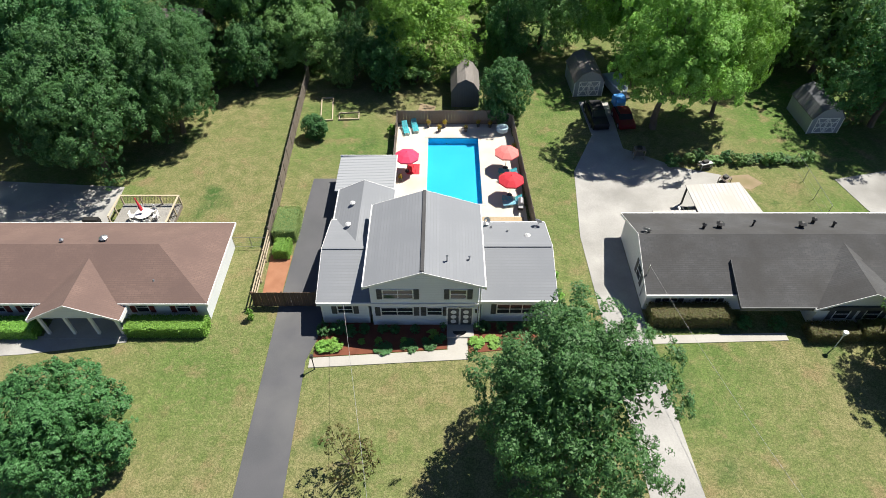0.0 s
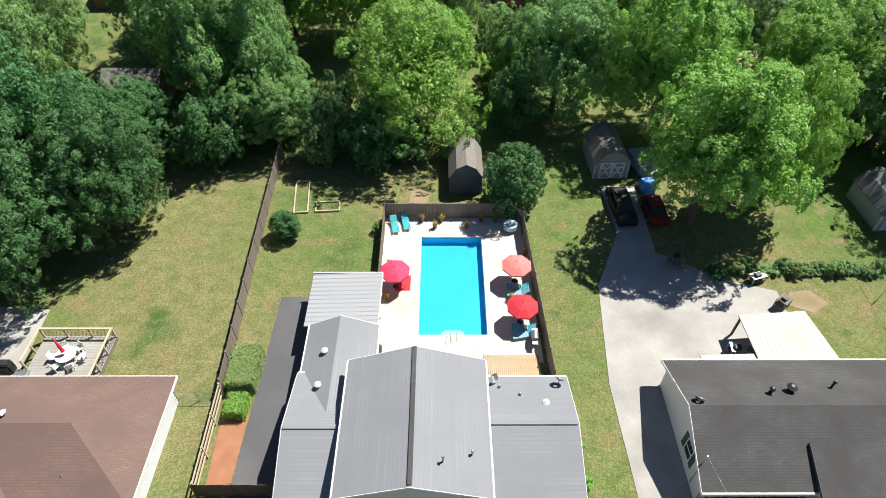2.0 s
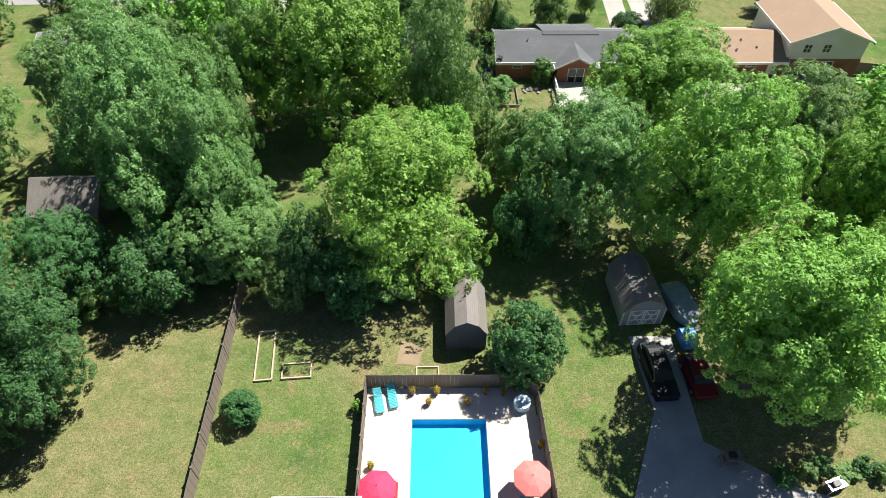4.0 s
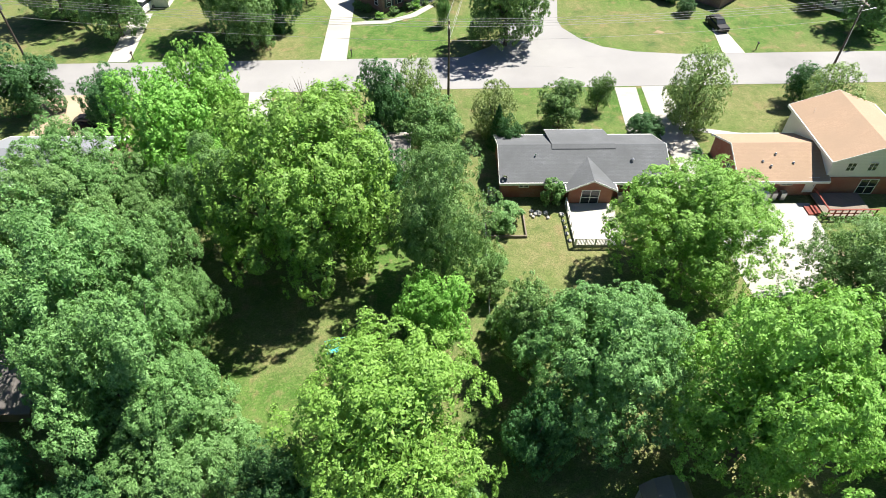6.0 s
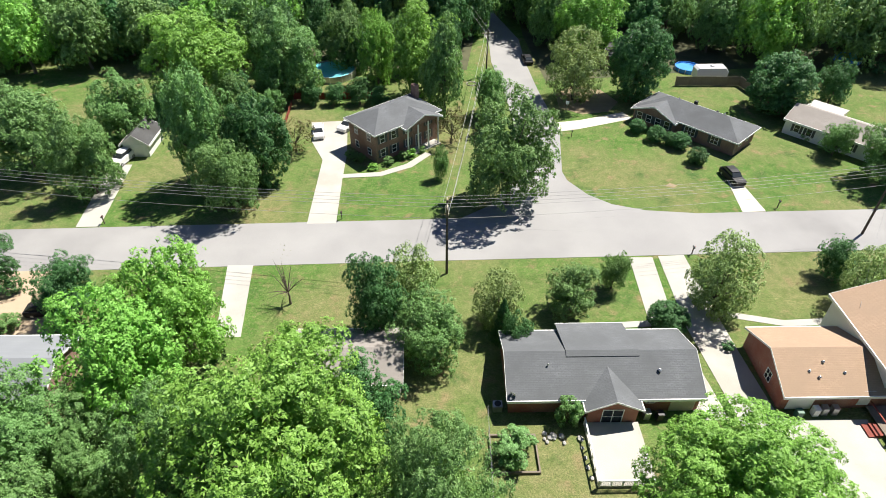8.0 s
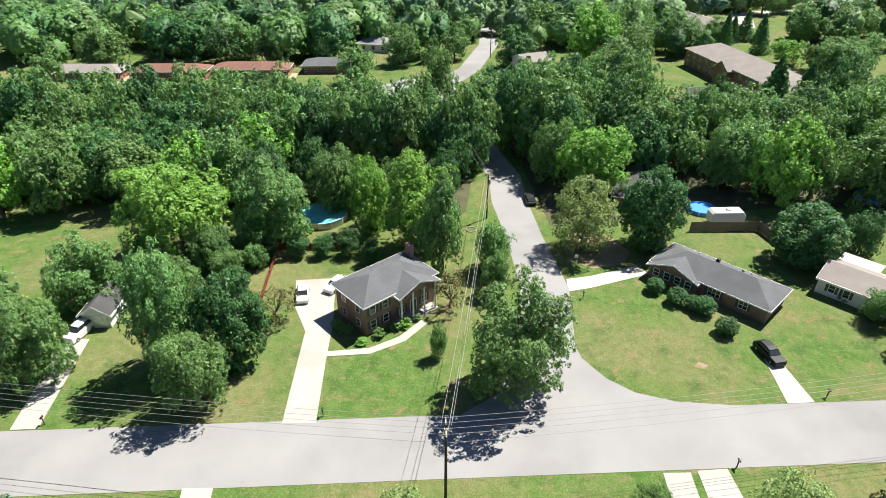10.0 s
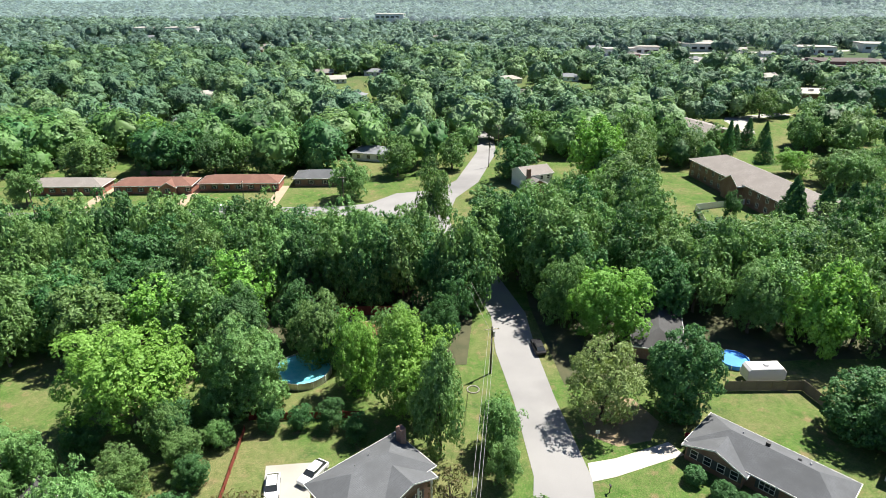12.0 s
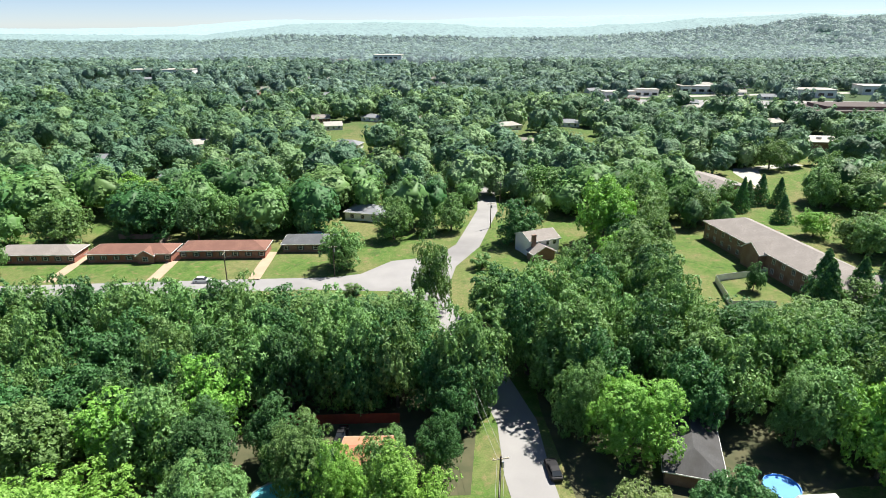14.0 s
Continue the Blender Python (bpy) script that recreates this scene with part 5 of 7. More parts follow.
MIDDLE = [
    ("lightg", 23.8, 89.6, 13.5, 7.8), ("lightg", -10.6, 91.4, 19.5, 9.5), ("broad", 1.3, 88.6, 17.0, 5.2), ("lightg", -27.4, 102.0, 15.0, 6.2), ("broad", -33.4, 94.5, 14.0, 6.0), ("broad", -33.1, 86.0, 16.0, 7.2), ("broad", 37.5, 84.0, 11.0, 5.6),
    ("lightg", 0.4, 81.4, 9.0, 3.6), ("shrub", 7.9, 96.9, 2.6, 2.2), ("shrub", 5.7, 86.8, 4.0, 1.6), ("shrub", 13.4, 100.4, 3.4, 1.4), ("conif", 8.2, 111.4, 6.0, 1.7),
    ("dark", -5.2, 112.8, 11.0, 3.7), ("broad", 0.3, 108.6, 8.5, 3.8), ("willow", -1.6, 115.6, 9.5, 3.0), ("willow", 7.8, 113.6, 7.5, 2.8), ("broad", 16.4, 114.9, 6.6, 3.3),
    ("broad", 22.2, 119.2, 5.5, 1.8), ("round", 26.7, 112.4, 3.6, 2.3), ("willow", 33.2, 115.4, 10.5, 4.0), ("dark", 49.6, 121.2, 5.8, 2.7), ("willow", 50.2, 115.4, 8.5, 3.5)]
SCRUB = [
    ("dark", -21.5, 170.6, 4.5, 2.2), ("dark", -17.0, 170.4, 4.0, 2.0), ("dark", -12.6, 170.2, 5.0, 2.3), ("broad", -31.0, 163.0, 6.0, 2.8), ("dark", -34.0, 168.0, 7.5, 3.2),
    ("broad", -27.6, 166.8, 4.5, 2.1), ("dark", -28.8, 160.0, 5.0, 2.3), ("broad", -36.8, 158.6, 7.0, 3.2), ("dark", -45.5, 165.5, 6.5, 3.2), ("broad", -29.8, 171.6, 7.0, 2.8), ("dark", -8.6, 167.4, 4.6, 2.0)]
MIDDLE_LEFT = [
    ("dark", -40.0, 115.6, 8.5, 3.5), ("lightg", -25.6, 109.6, 15.0, 5.8), ("broad", -27.5, 95.0, 10.0, 4.6), ("bare", -16.0, 117.2, 7.5, 2.9), ("shrub", -46.8, 113.8, 1.7, 1.6),
    ("dark", 9.4, 109.6, 5.5, 1.8), ("broad", -16.5, 187, 13, 5.2), ("dark", -6.4, 64.6, 7.5, 3.2), ("dark", -10.8, 66.6, 9.0, 3.0), ("dark", 7.7, 70.4, 9.5, 2.7), ("dark", -22.5, 65.0, 8.0, 3.6), ("dark", -30.0, 66.5, 9.5, 4.2), ("broad", -19.5, 93.0, 14.0, 4.6), ("broad", -26.5, 176.5, 15, 5.6), ("dark", -31, 190, 13, 6), ("dark", -21, 193, 12, 4.6), ("dark", 3.5, 190, 11, 3.6), ("broad", -47, 82, 15, 6.5), ("broad", -53, 80, 19, 8), ("broad", -47, 71, 18, 8),
    ("broad", -62, 92, 17, 8), ("dark", -52, 119.5, 9, 4.4), ("broad", -62, 112, 15, 7), ("dark", -4.8, 98.0, 11, 4.0), ("broad", -22.0, 82.0, 15.0, 5.0)]
CORNER = [
    ("broad", 11.4, 137.4, 17.2, 6.6), ("broad", 11.2, 165.2, 8.8, 3.5), ("broad", 10.7, 158.8, 7.5, 2.6), ("lightg", -41.2, 172.0, 17.0, 9.3), ("broad", -25.4, 174.4, 15.6, 6.6),
    ("lightg", -9.8, 179.2, 14.0, 4.4), ("lightg", 0.0, 173.6, 17.0, 6.8), ("poplar", 3.0, 164.6, 18.0, 4.4), ("broad", -50.0, 156.8, 12.0, 5.4), ("broad", -32.2, 142.6, 18.5, 5.4),
    ("round", -24.5, 143.4, 14.0, 4.7), ("broad", -27.0, 136.0, 11.6, 4.4), ("broad", -48.6, 141.0, 13.5, 5.0), ("sparse", -21.4, 152.6, 6.0, 3.2), ("sparse", 3.9, 155.0, 6.5, 2.8)]
CORNER_RIGHT = [
    ("broad", 2.0, 144.2, 5.4, 1.3), ("willow", 27.2, 171.6, 13.2, 5.6), ("lightg", 34.0, 192.8, 14.8, 7.8), ("round", 39.2, 172.2, 14.6, 5.7), ("round", 63.2, 166.8, 10.4, 5.7),
    ("dark", 74.8, 169.4, 8.5, 3.4), ("broad", -35.0, 166.7, 8.0, 3.3), ("ball", 35.9, 158.7, 2.4, 1.5), ("ball", 38.2, 155.6, 2.6, 1.6), ("ball", 41.3, 153.0, 2.8, 1.7),
    ("ball", 42.6, 148.2, 2.7, 1.6), ("ball", 40.1, 154.2, 2.2, 1.3), ("broad", 65.6, 150.4, 6.0, 2.6), ("broad", 69.0, 142.4, 11.0, 4.9), ("broad", -60.4, 147.1, 14.0, 7.4)]
SHADE = [("broad", 10.6, 209.5, 19, 6.6), ("broad", 28.4, 211.0, 21, 8.4), ("broad", 21.5, 218.0, 18, 6.0), ("broad", 27, 199, 14, 5.0), ("dark", 46, 200, 15, 6.0), ("broad", 54, 203, 16, 6.0), ("dark", 31, 206, 17, 6.0), ("broad", 61, 195, 14, 5.5), ("dark", -30, 187, 9, 4.0), ("broad", -36, 199, 12, 5.0), ("dark", -14.5, 186.6, 11, 3.6), ("broad", -4.5, 185.0, 12, 4.6), ("dark", 6.4, 199.0, 13, 4.6), ("dark", 9.4, 206.0, 17, 5.4), ("broad", 24.8, 212.0, 19, 6.0)]
BEYOND = [
    ("broad", 3.1, 246.4, 19.0, 5.2), ("broad", 18.4, 238.6, 13.0, 6.8), ("broad", -21.6, 274.4, 13.0, 6.5), ("broad", 41.0, 262.0, 12.0, 5.2), ("conif", 2.5, 302.4, 13.4, 4.5),
    ("broad", -8.3, 298.8, 14.0, 6.4), ("broad", 10.5, 306.6, 13.0, 5.7), ("dark", 30.8, 294.0, 14.4, 7.6), ("broad", 46.8, 338.4, 16.0, 9.0), ("dark", -83.1, 304.3, 16.0, 10.2),
    ("broad", -65.2, 305.8, 15.0, 8.6), ("broad", -46.1, 312.1, 15.0, 7.4), ("broad", -31.9, 342.8, 15.0, 9.4), ("lightg", 57.4, 292.5, 22.0, 9.6), ("broad", 72.3, 303.0, 20.0, 8.6)]
EAST = [
    ("conif", 130, 335, 12, 4.6), ("conif", 124, 333, 10, 4.0), ("conif", 136, 333, 11, 4.2), ("broad", 117, 333, 10, 5.0), ("broad", 157, 340, 19, 6.5), ("broad", 166, 328, 16, 7.0), ("broad", 174, 333, 17, 7.5),
    ("broad", 134, 286, 12, 7.5), ("broad", 142, 280, 11, 6.0), ("broad", 166, 394, 15, 8.5), ("dark", 156, 400, 14, 7.0), ("dark", 222, 424, 14, 8.0), ("dark", 234, 420, 15, 8.0),
    ("dark", 246, 424, 14, 8.0), ("broad", 150, 296, 9, 5.0), ("broad", 158, 300, 10, 5.5), ("broad", 97, 310, 13, 6.0), ("broad", 92, 318, 15, 6.5), ("broad", 102, 322, 12, 5.0), ("conif", 99, 334, 14, 4.0), ("dark", 95, 345, 16, 6.5),
    ("broad", 84, 330, 18, 7.5), ("broad", 76, 318, 18, 7.5), ("dark", 66, 312, 17, 7.0), ("dark", 104, 352, 15, 6.0), ("dark", 60, 282, 13, 6.0), ("lightg", 56, 272, 12, 6.0), ("broad", 50, 254, 14, 6.0), ("broad", 60, 249, 12, 5.0),
    ("conif", 97, 246, 15, 6.0), ("conif", 104, 243, 14, 6.0), ("conif", 112, 245, 14, 6.0), ("dark", -70, 299, 15, 7.0), ("dark", -92, 312, 16, 8.0), ("dark", -54, 300, 12, 4.6)]
WOOD_EDGE = [("dark", -34, 207, 17, 5.5), ("broad", -28, 208, 18, 6.0), ("dark", -22, 207.5, 17, 5.6), ("broad", -15.5, 208.5, 18, 6.0), ("dark", -9.5, 207.5, 17, 5.6), ("broad", -3.4, 208, 18, 5.8), ("dark", 2.6, 206.5, 16, 5.0), ("dark", -40, 203, 15, 6), ("dark", -46, 200, 14, 6)]
BEYOND_RIGHT = [
    ("broad", 57.2, 262.3, 17.0, 9.0), ("lightg", 127.3, 297.1, 9.0, 5.6), ("conif", 126.0, 312.8, 10.0, 4.4), ("broad", 150.2, 329.0, 15.0, 6.6), ("broad", 160.2, 322.6, 14.0, 7.6),
    ("broad", 133.7, 279.1, 13.0, 6.7), ("conif", 93.7, 239.3, 15.0, 6.4), ("dark", 86.2, 255.7, 8.0, 2.8), ("shrub", -17.0, 256.6, 2.8, 2.6), ("shrub", 17.5, 273.0, 4.6, 3.2),
    ("broad", -110, 296, 15, 9), ("lightg", -100, 326, 16, 9), ("conif", 118, 326, 13, 4), ("broad", -116.0, 271.0, 12, 5), ("broad", 66, 276, 17, 7)]
seed = 0
for zone in (FRONT, FRONT_RIGHT, MIDDLE, SCRUB, MIDDLE_LEFT, CORNER, CORNER_RIGHT, SHADE, EAST, WOOD_EDGE, BEYOND, BEYOND_RIGHT):
    for kind, x, y, h, r in zone:
        seed += 1
        plant(kind, x, y, h, r, seed=seed, fine=0 if (y < 100 and r > 4) or kind in ("shrub", "ball") else (1 if y < 200 else 2))

# the wooded belt and the wild edges: trees of their own on a jittered grid
rng = np.random.default_rng(5)


def wood(x0, x1, y0, y1, step, hmin, hmax, skip=None, kinds=("broad", "broad", "dark", "broad", "lightg")):
    global seed
    made = 0
    for y in np.arange(y0, y1, step):
        for x in np.arange(x0, x1, step):
            px_, py_ = x + rng.uniform(-0.35, 0.35) * step, y + rng.uniform(-0.35, 0.35) * step
            h = rng.uniform(hmin, hmax)
            if skip and skip(px_, py_):
                continue
            if y0 > 208:                        # the belt steps down towards the street behind it
                h = min(h, ((250 if -24 < px_ < 14 else 255 if px_ < -24 else 264 if px_ < 45 else 280 if px_ < 72 else 256) - py_) * 0.62)
                if 58 < px_ < 96:               # low before the mown strip and the paved court
                    h = min(h, (252 - py_) * 0.42)
                if h < 6:
                    continue
            seed += 1
            plant(kinds[seed % len(kinds)], px_, py_, h, step * rng.uniform(0.55, 0.72), "tall leafy tree in a dense wooded belt", "trees of the wooded belt", seed, 2)


def street_gap(x, y):
    return (8 < x < 24 and y < 216) or (4 < x < 17 and 216 <= y < 230) or (36 < x < 66 and y < 206) or (-34 < x < 2 and y < 208)


wood(-118, 130, 209, 243, 10.6, 16, 21, street_gap, ("broad", "dark", "broad", "broad", "dark", "broad", "broad"))
wood(68, 124, 186, 209, 10.5, 14, 19)
wood(-66, -30, 193, 206, 10, 12, 16)
wood(-120, -66, 186, 209, 10.5, 13, 18)
wood(46, 68, 66, 94, 10, 13, 17)
wood(-76, -50, 44, 70, 10.5, 14, 19)


# ---- far woods: one mass of small crowns ----
CLEAR = [(-124, -20, 252, 292), (-25, 14, 244, 290), (26, 46, 274, 292), (60, 100, 244, 300), (90, 150, 240, 300), (100, 148, 300, 384), (150, 236, 352, 392), (196, 245, 405, 470), (262, 430, 500, 610), (100, 150, 300, 330), (130, 170, 296, 318), (250, 280, 660, 740), (160, 240, 690, 705), (420, 520, 700, 760), (236, 430, 585, 640), (-122, -36, 292, 300)]


def open_ground(x, y):
    if y < 292 and abs(x) < 130:
        return True
    if any(a < x < b and c < y < d for a, b, c, d in CLEAR):
        return True
    cx = np.interp(y, [276, 292, 330, 380, 430, 525, 672, 760], [6, 15, 25, 29, 34, 44, 40, 30])
    return abs(x - cx) < (7.0 if y < 335 else 1.5) and y < 520


FAR_HOUSES = [(-42, 448), (-123, 451), (-91, 403), (-107, 372), (-15, 402), (-19, 474), (-20, 318), (-66, 318), (58, 452), (-150, 410)]
hg = np.random.default_rng(11)
for _ in range(900):
    hy = 490 + 640 * hg.uniform() ** 1.2
    hx = hg.uniform(-1, 1) * (0.72 * (hy - 100))
    if not open_ground(hx, hy) and all((hx - a) ** 2 + (hy - b) ** 2 > 34 ** 2 for a, b in FAR_HOUSES) and len(FAR_HOUSES) < 120:
        FAR_HOUSES.append((hx, hy))


def near_house(x, y):
    return any(abs(x - a) < 11 and -20 - (int(a) % 4) * 9 < y - b < 8 for a, b in FAR_HOUSES)


def thin_ground(x, y):
    """Shops and parking lots, with few trees between."""
    return (130 < x < 460 and 560 < y < 740) or (-420 < x < -230 and 760 < y < 900) or (-150 < x < 20 and 980 < y < 1130)


CROWNS = {}
HEARTS = {}


def heart_stamp(level, variant):
    """A lumpy closed crown to lie under the leaves of a far tree."""
    if (level, variant) not in HEARTS:
        bm = bmesh.new()
        bmesh.ops.create_icosphere(bm, subdivisions=level, radius=1.0)
        for v in bm.verts:
            d = v.co.normalized()
            k = 0.70 + 0.30 * noise.noise(d * 2.6 + Vector((variant * 7.1, 0, 0))) + 0.20 * noise.noise(d * 5.5 + Vector((0, variant * 3.3, 0)))
            v.co = Vector((d.x * k, d.y * k, 1.02 + d.z * k * 0.92))
        HEARTS[level, variant] = np.array([v.co[:] for v in bm.verts]), np.array([[v.index for v in f.verts] for f in bm.faces])
        bm.free()
    return HEARTS[level, variant]


def crown_stamp(per, variant):
    """A plain crown of few leaves, radius 1 and height 2, to be repeated over the far woods."""
    if (per, variant) not in CROWNS:
        g = np.random.default_rng(900 + variant + per)
        p, nr, _ = crown_points(g, ("broad", "round", "round", "broad", "poplar", "round")[variant], per)
        CROWNS[per, variant] = p, nr
    return CROWNS[per, variant]


def far_woods(name, label, y0, y1, step, per, size, leaf, spread_r, hmin, hmax, keep):
    """Tree after tree in six sorts that differ in tone."""
    sorts = [([], [], [], [], []) for _ in range(6)]
    g = np.random.default_rng(int(y0))
    y, level = y0, 3 if y0 < 640 else 2
    while y < y1:
        half = 0.75 * (y - 110) + 24
        for x in np.arange(-half, half, step):
            u, v = x + g.uniform(-0.5, 0.5) * step, y + g.uniform(-0.5, 0.5) * step
            if open_ground(u, v) or (v < 1150 and near_house(u, v)) or noise.noise((u * 0.012, v * 0.012, 3.0)) < keep or g.uniform() < 0.05 or (thin_ground(u, v) and g.uniform() < 0.72):
                continue
            r = spread_r * g.choice((0.6, 0.8, 1.0, 1.15, 1.4)) * g.uniform(0.85, 1.15)
            h = min(hmax, max(hmin, r * g.uniform(1.7, 2.7)))
            p, nr = crown_stamp(per, int(g.integers(0, 6)))
            c, s = math.cos(g.uniform(0, 6.28)), math.sin(g.uniform(0, 6.28))
            c, s = c / math.hypot(c, s), s / math.hypot(c, s)
            q = np.stack([(p[:, 0] * c - p[:, 1] * s) * r + u, (p[:, 0] * s + p[:, 1] * c) * r + v, p[:, 2] * h / 2 + hills(u, v)], 1)
            dome = p - np.array([0, 0, 0.8])
            nf = nr * 0.4 + dome / (np.linalg.norm(dome, axis=1)[:, None] + 1e-6)
            n2 = np.stack([nf[:, 0] * c - nf[:, 1] * s, nf[:, 0] * s + nf[:, 1] * c, nf[:, 2] + 0.2], 1)
            pts, nrm, siz, hv, hf = sorts[g.integers(0, 6)]
            pts.append(q), nrm.append(n2), siz.append(r * size * g.uniform(0.7, 1.3, len(q)))
            a, b = heart_stamp(level, int(g.integers(0, 8)))
            hf.append(b + len(a) * len(hv))
            hv.append(np.stack([(a[:, 0] * c - a[:, 1] * s) * r + u, (a[:, 0] * s + a[:, 1] * c) * r + v, a[:, 2] * h / 2 + hills(u, v)], 1))
        y += step
    for (pts, nrm, siz, hv, hf), tone in zip(sorts, (0, 1, 0, 2, 1, 2)):
        me = leaf_mesh(name, np.concatenate(pts), np.concatenate(nrm), np.concatenate(siz), g, 0.2, (np.concatenate(hv), np.concatenate(hf)))
        tagged(finish(name, me, leaf[tone]), label, "woods", "", "stuff")


def canopy(name, label, y0, y1, rows, cols, cell, crown, leaf):
    """A closed canopy of domed crowns, far behind the rest."""
    g = np.random.default_rng(int(y1))
    jit = g.uniform(-0.45, 0.45, (64, 64, 3))
    t = np.linspace(0, 1, rows)[:, None]
    y = y0 + (y1 - y0) * t + 0 * np.zeros((1, cols))
    x = np.linspace(-1, 1, cols)[None, :] * (0.80 * (y - 70) + 90)
    x, y = x.reshape(-1), y.reshape(-1)
    gx, gy = np.floor(x / cell).astype(int), np.floor(y / cell).astype(int)
    top = np.full(len(x), 2.0)
    for i in (-1, 0, 1):
        for j in (-1, 0, 1):
            q = jit[(gx + i) % 64, (gy + j) % 64]
            dx, dy = (gx + i + 0.5 + q[:, 0]) * cell - x, (gy + j + 0.5 + q[:, 1]) * cell - y
            top = np.maximum(top, crown * (1.0 + 0.7 * q[:, 2]) * (1.0 - 1.3 * (dx * dx + dy * dy) / cell ** 2))
    z = top + np.array([hills(a, b) for a, b in zip(x, y)])
    k = np.arange(rows * cols).reshape(rows, cols)
    quads = np.stack([k[:-1, :-1], k[:-1, 1:], k[1:, 1:], k[1:, :-1]], -1).reshape(-1, 4)
    me = bpy.data.meshes.new(name)
    me.from_pydata(np.stack([x, y, z], 1).tolist(), [], quads.tolist())
    me.shade_smooth()
    tagged(finish(name, me, leaf), label, "woods", "", "stuff")


far_woods("rear_woods", "tall leafy trees among the houses behind the rear street", 300, 344, 11.0, 2600, 0.058, (LEAF, LEAF, LEAF_DARK), 7.2, 11, 18, -0.4)
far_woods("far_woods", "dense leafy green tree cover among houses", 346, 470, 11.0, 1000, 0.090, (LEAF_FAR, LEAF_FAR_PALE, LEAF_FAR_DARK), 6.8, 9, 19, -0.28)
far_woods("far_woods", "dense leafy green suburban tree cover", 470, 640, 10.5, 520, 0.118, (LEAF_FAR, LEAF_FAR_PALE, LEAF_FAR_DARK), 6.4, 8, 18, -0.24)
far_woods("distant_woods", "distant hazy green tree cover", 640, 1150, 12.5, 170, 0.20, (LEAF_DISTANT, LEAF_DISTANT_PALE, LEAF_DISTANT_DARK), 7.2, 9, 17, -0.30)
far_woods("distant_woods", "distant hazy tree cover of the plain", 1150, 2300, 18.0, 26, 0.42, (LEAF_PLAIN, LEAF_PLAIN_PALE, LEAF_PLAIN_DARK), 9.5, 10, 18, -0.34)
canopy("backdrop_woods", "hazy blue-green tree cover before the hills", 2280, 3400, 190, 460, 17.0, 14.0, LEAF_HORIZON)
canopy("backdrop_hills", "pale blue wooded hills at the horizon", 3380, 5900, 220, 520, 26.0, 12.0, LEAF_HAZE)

for i, (hx, hy) in enumerate(FAR_HOUSES):
    o = thing("house", ("distant low house with a pale grey roof among trees", "distant low house with a pale roof among trees", "distant low house with a brown roof among trees")[i % 3], "house", "distant houses", "", hx, hy, 0, hg.uniform(-25, 25))
    w, d = hg.uniform(11, 18), hg.uniform(8, 10)
    wall, roof = (SIDING_WHITE, SIDING_WHITE, BRICK)[i % 3], (SHINGLE_GREY, CONCRETE, SHINGLE_TAUPE)[i % 3]
    if i % 2:
        gable(o, -w / 2, w / 2, 0, d, 2.8, 4.8, "x", wall, roof)
    else:
        hip(o, -w / 2, w / 2, 0, d, 2.8, 4.8, wall, roof)
    for k in (-0.3, 0.0, 0.3):
        window(o, k * w, 0, 0.9, 1.3, 1.3, "s", None, 1)


# ---- fences ----
BOARDS = {}


def board_mesh(w, h, material):
    key = (round(w, 3), h, material.name)
    if key not in BOARDS:
        bm = boxes((0, -0.012, 0.03, w, 0.012, h))
        me = bpy.data.meshes.new("board")
        bm.to_mesh(me)
        bm.free()
        me.materials.append(material)
        BOARDS[key] = me
    return BOARDS[key]


def fence(label, pts, h=1.8, material=WOOD_GREY, span=2.4, post=0.06, kind_rails=False, fine=False):
    """Board fence: posts with a panel and rails between each two, each of them a part."""
    o = thing("fence", label, "fence")
    for (x0, y0), (x1, y1) in zip(pts, pts[1:]):
        d = Vector((x1 - x0, y1 - y0))
        n = max(1, round(d.length / span))
        turn = math.degrees(math.atan2(d.y, d.x))
        L = d.length / n
        for i in range(n):
            p = Vector((x0, y0)) + d * (i / n)
            q = part("post", boxes((-post, -post, 0, post, post, h + 0.08)), material, o)
            q.matrix_local = pose(p.x, p.y, 0, 0, 0, turn)
            if kind_rails:
                for z in (0.35, 0.85, 1.35):
                    r = part("rail", boxes((post, -0.03, z, L - post, 0.03, z + 0.16)), material, o)
                    r.matrix_local = pose(p.x, p.y, 0, 0, 0, turn)
            else:
                m = pose(p.x, p.y, 0, 0, 0, turn)
                for z in (0.35, h - 0.4):
                    part("rail", boxes((post, 0.016, z, L - post, 0.07, z + 0.1)), material, o).matrix_local = m
                k = max(4, int((L - 2 * post) / 0.28)) if fine else 1
                w = (L - 2 * post) / k
                me = board_mesh(w - 0.012, h, material)
                for j in range(k):
                    c = new("board" if fine else "panel", me)
                    c.parent = o
                    c.matrix_local = m @ pose(post + w * j, -0.012 * (j % 2), random.uniform(-0.02, 0.02))
    q = part("post", boxes((-post, -post, 0, post, post, h + 0.08)), material, o)
    q.matrix_local = pose(pts[-1][0], pts[-1][1], 0)
    return o


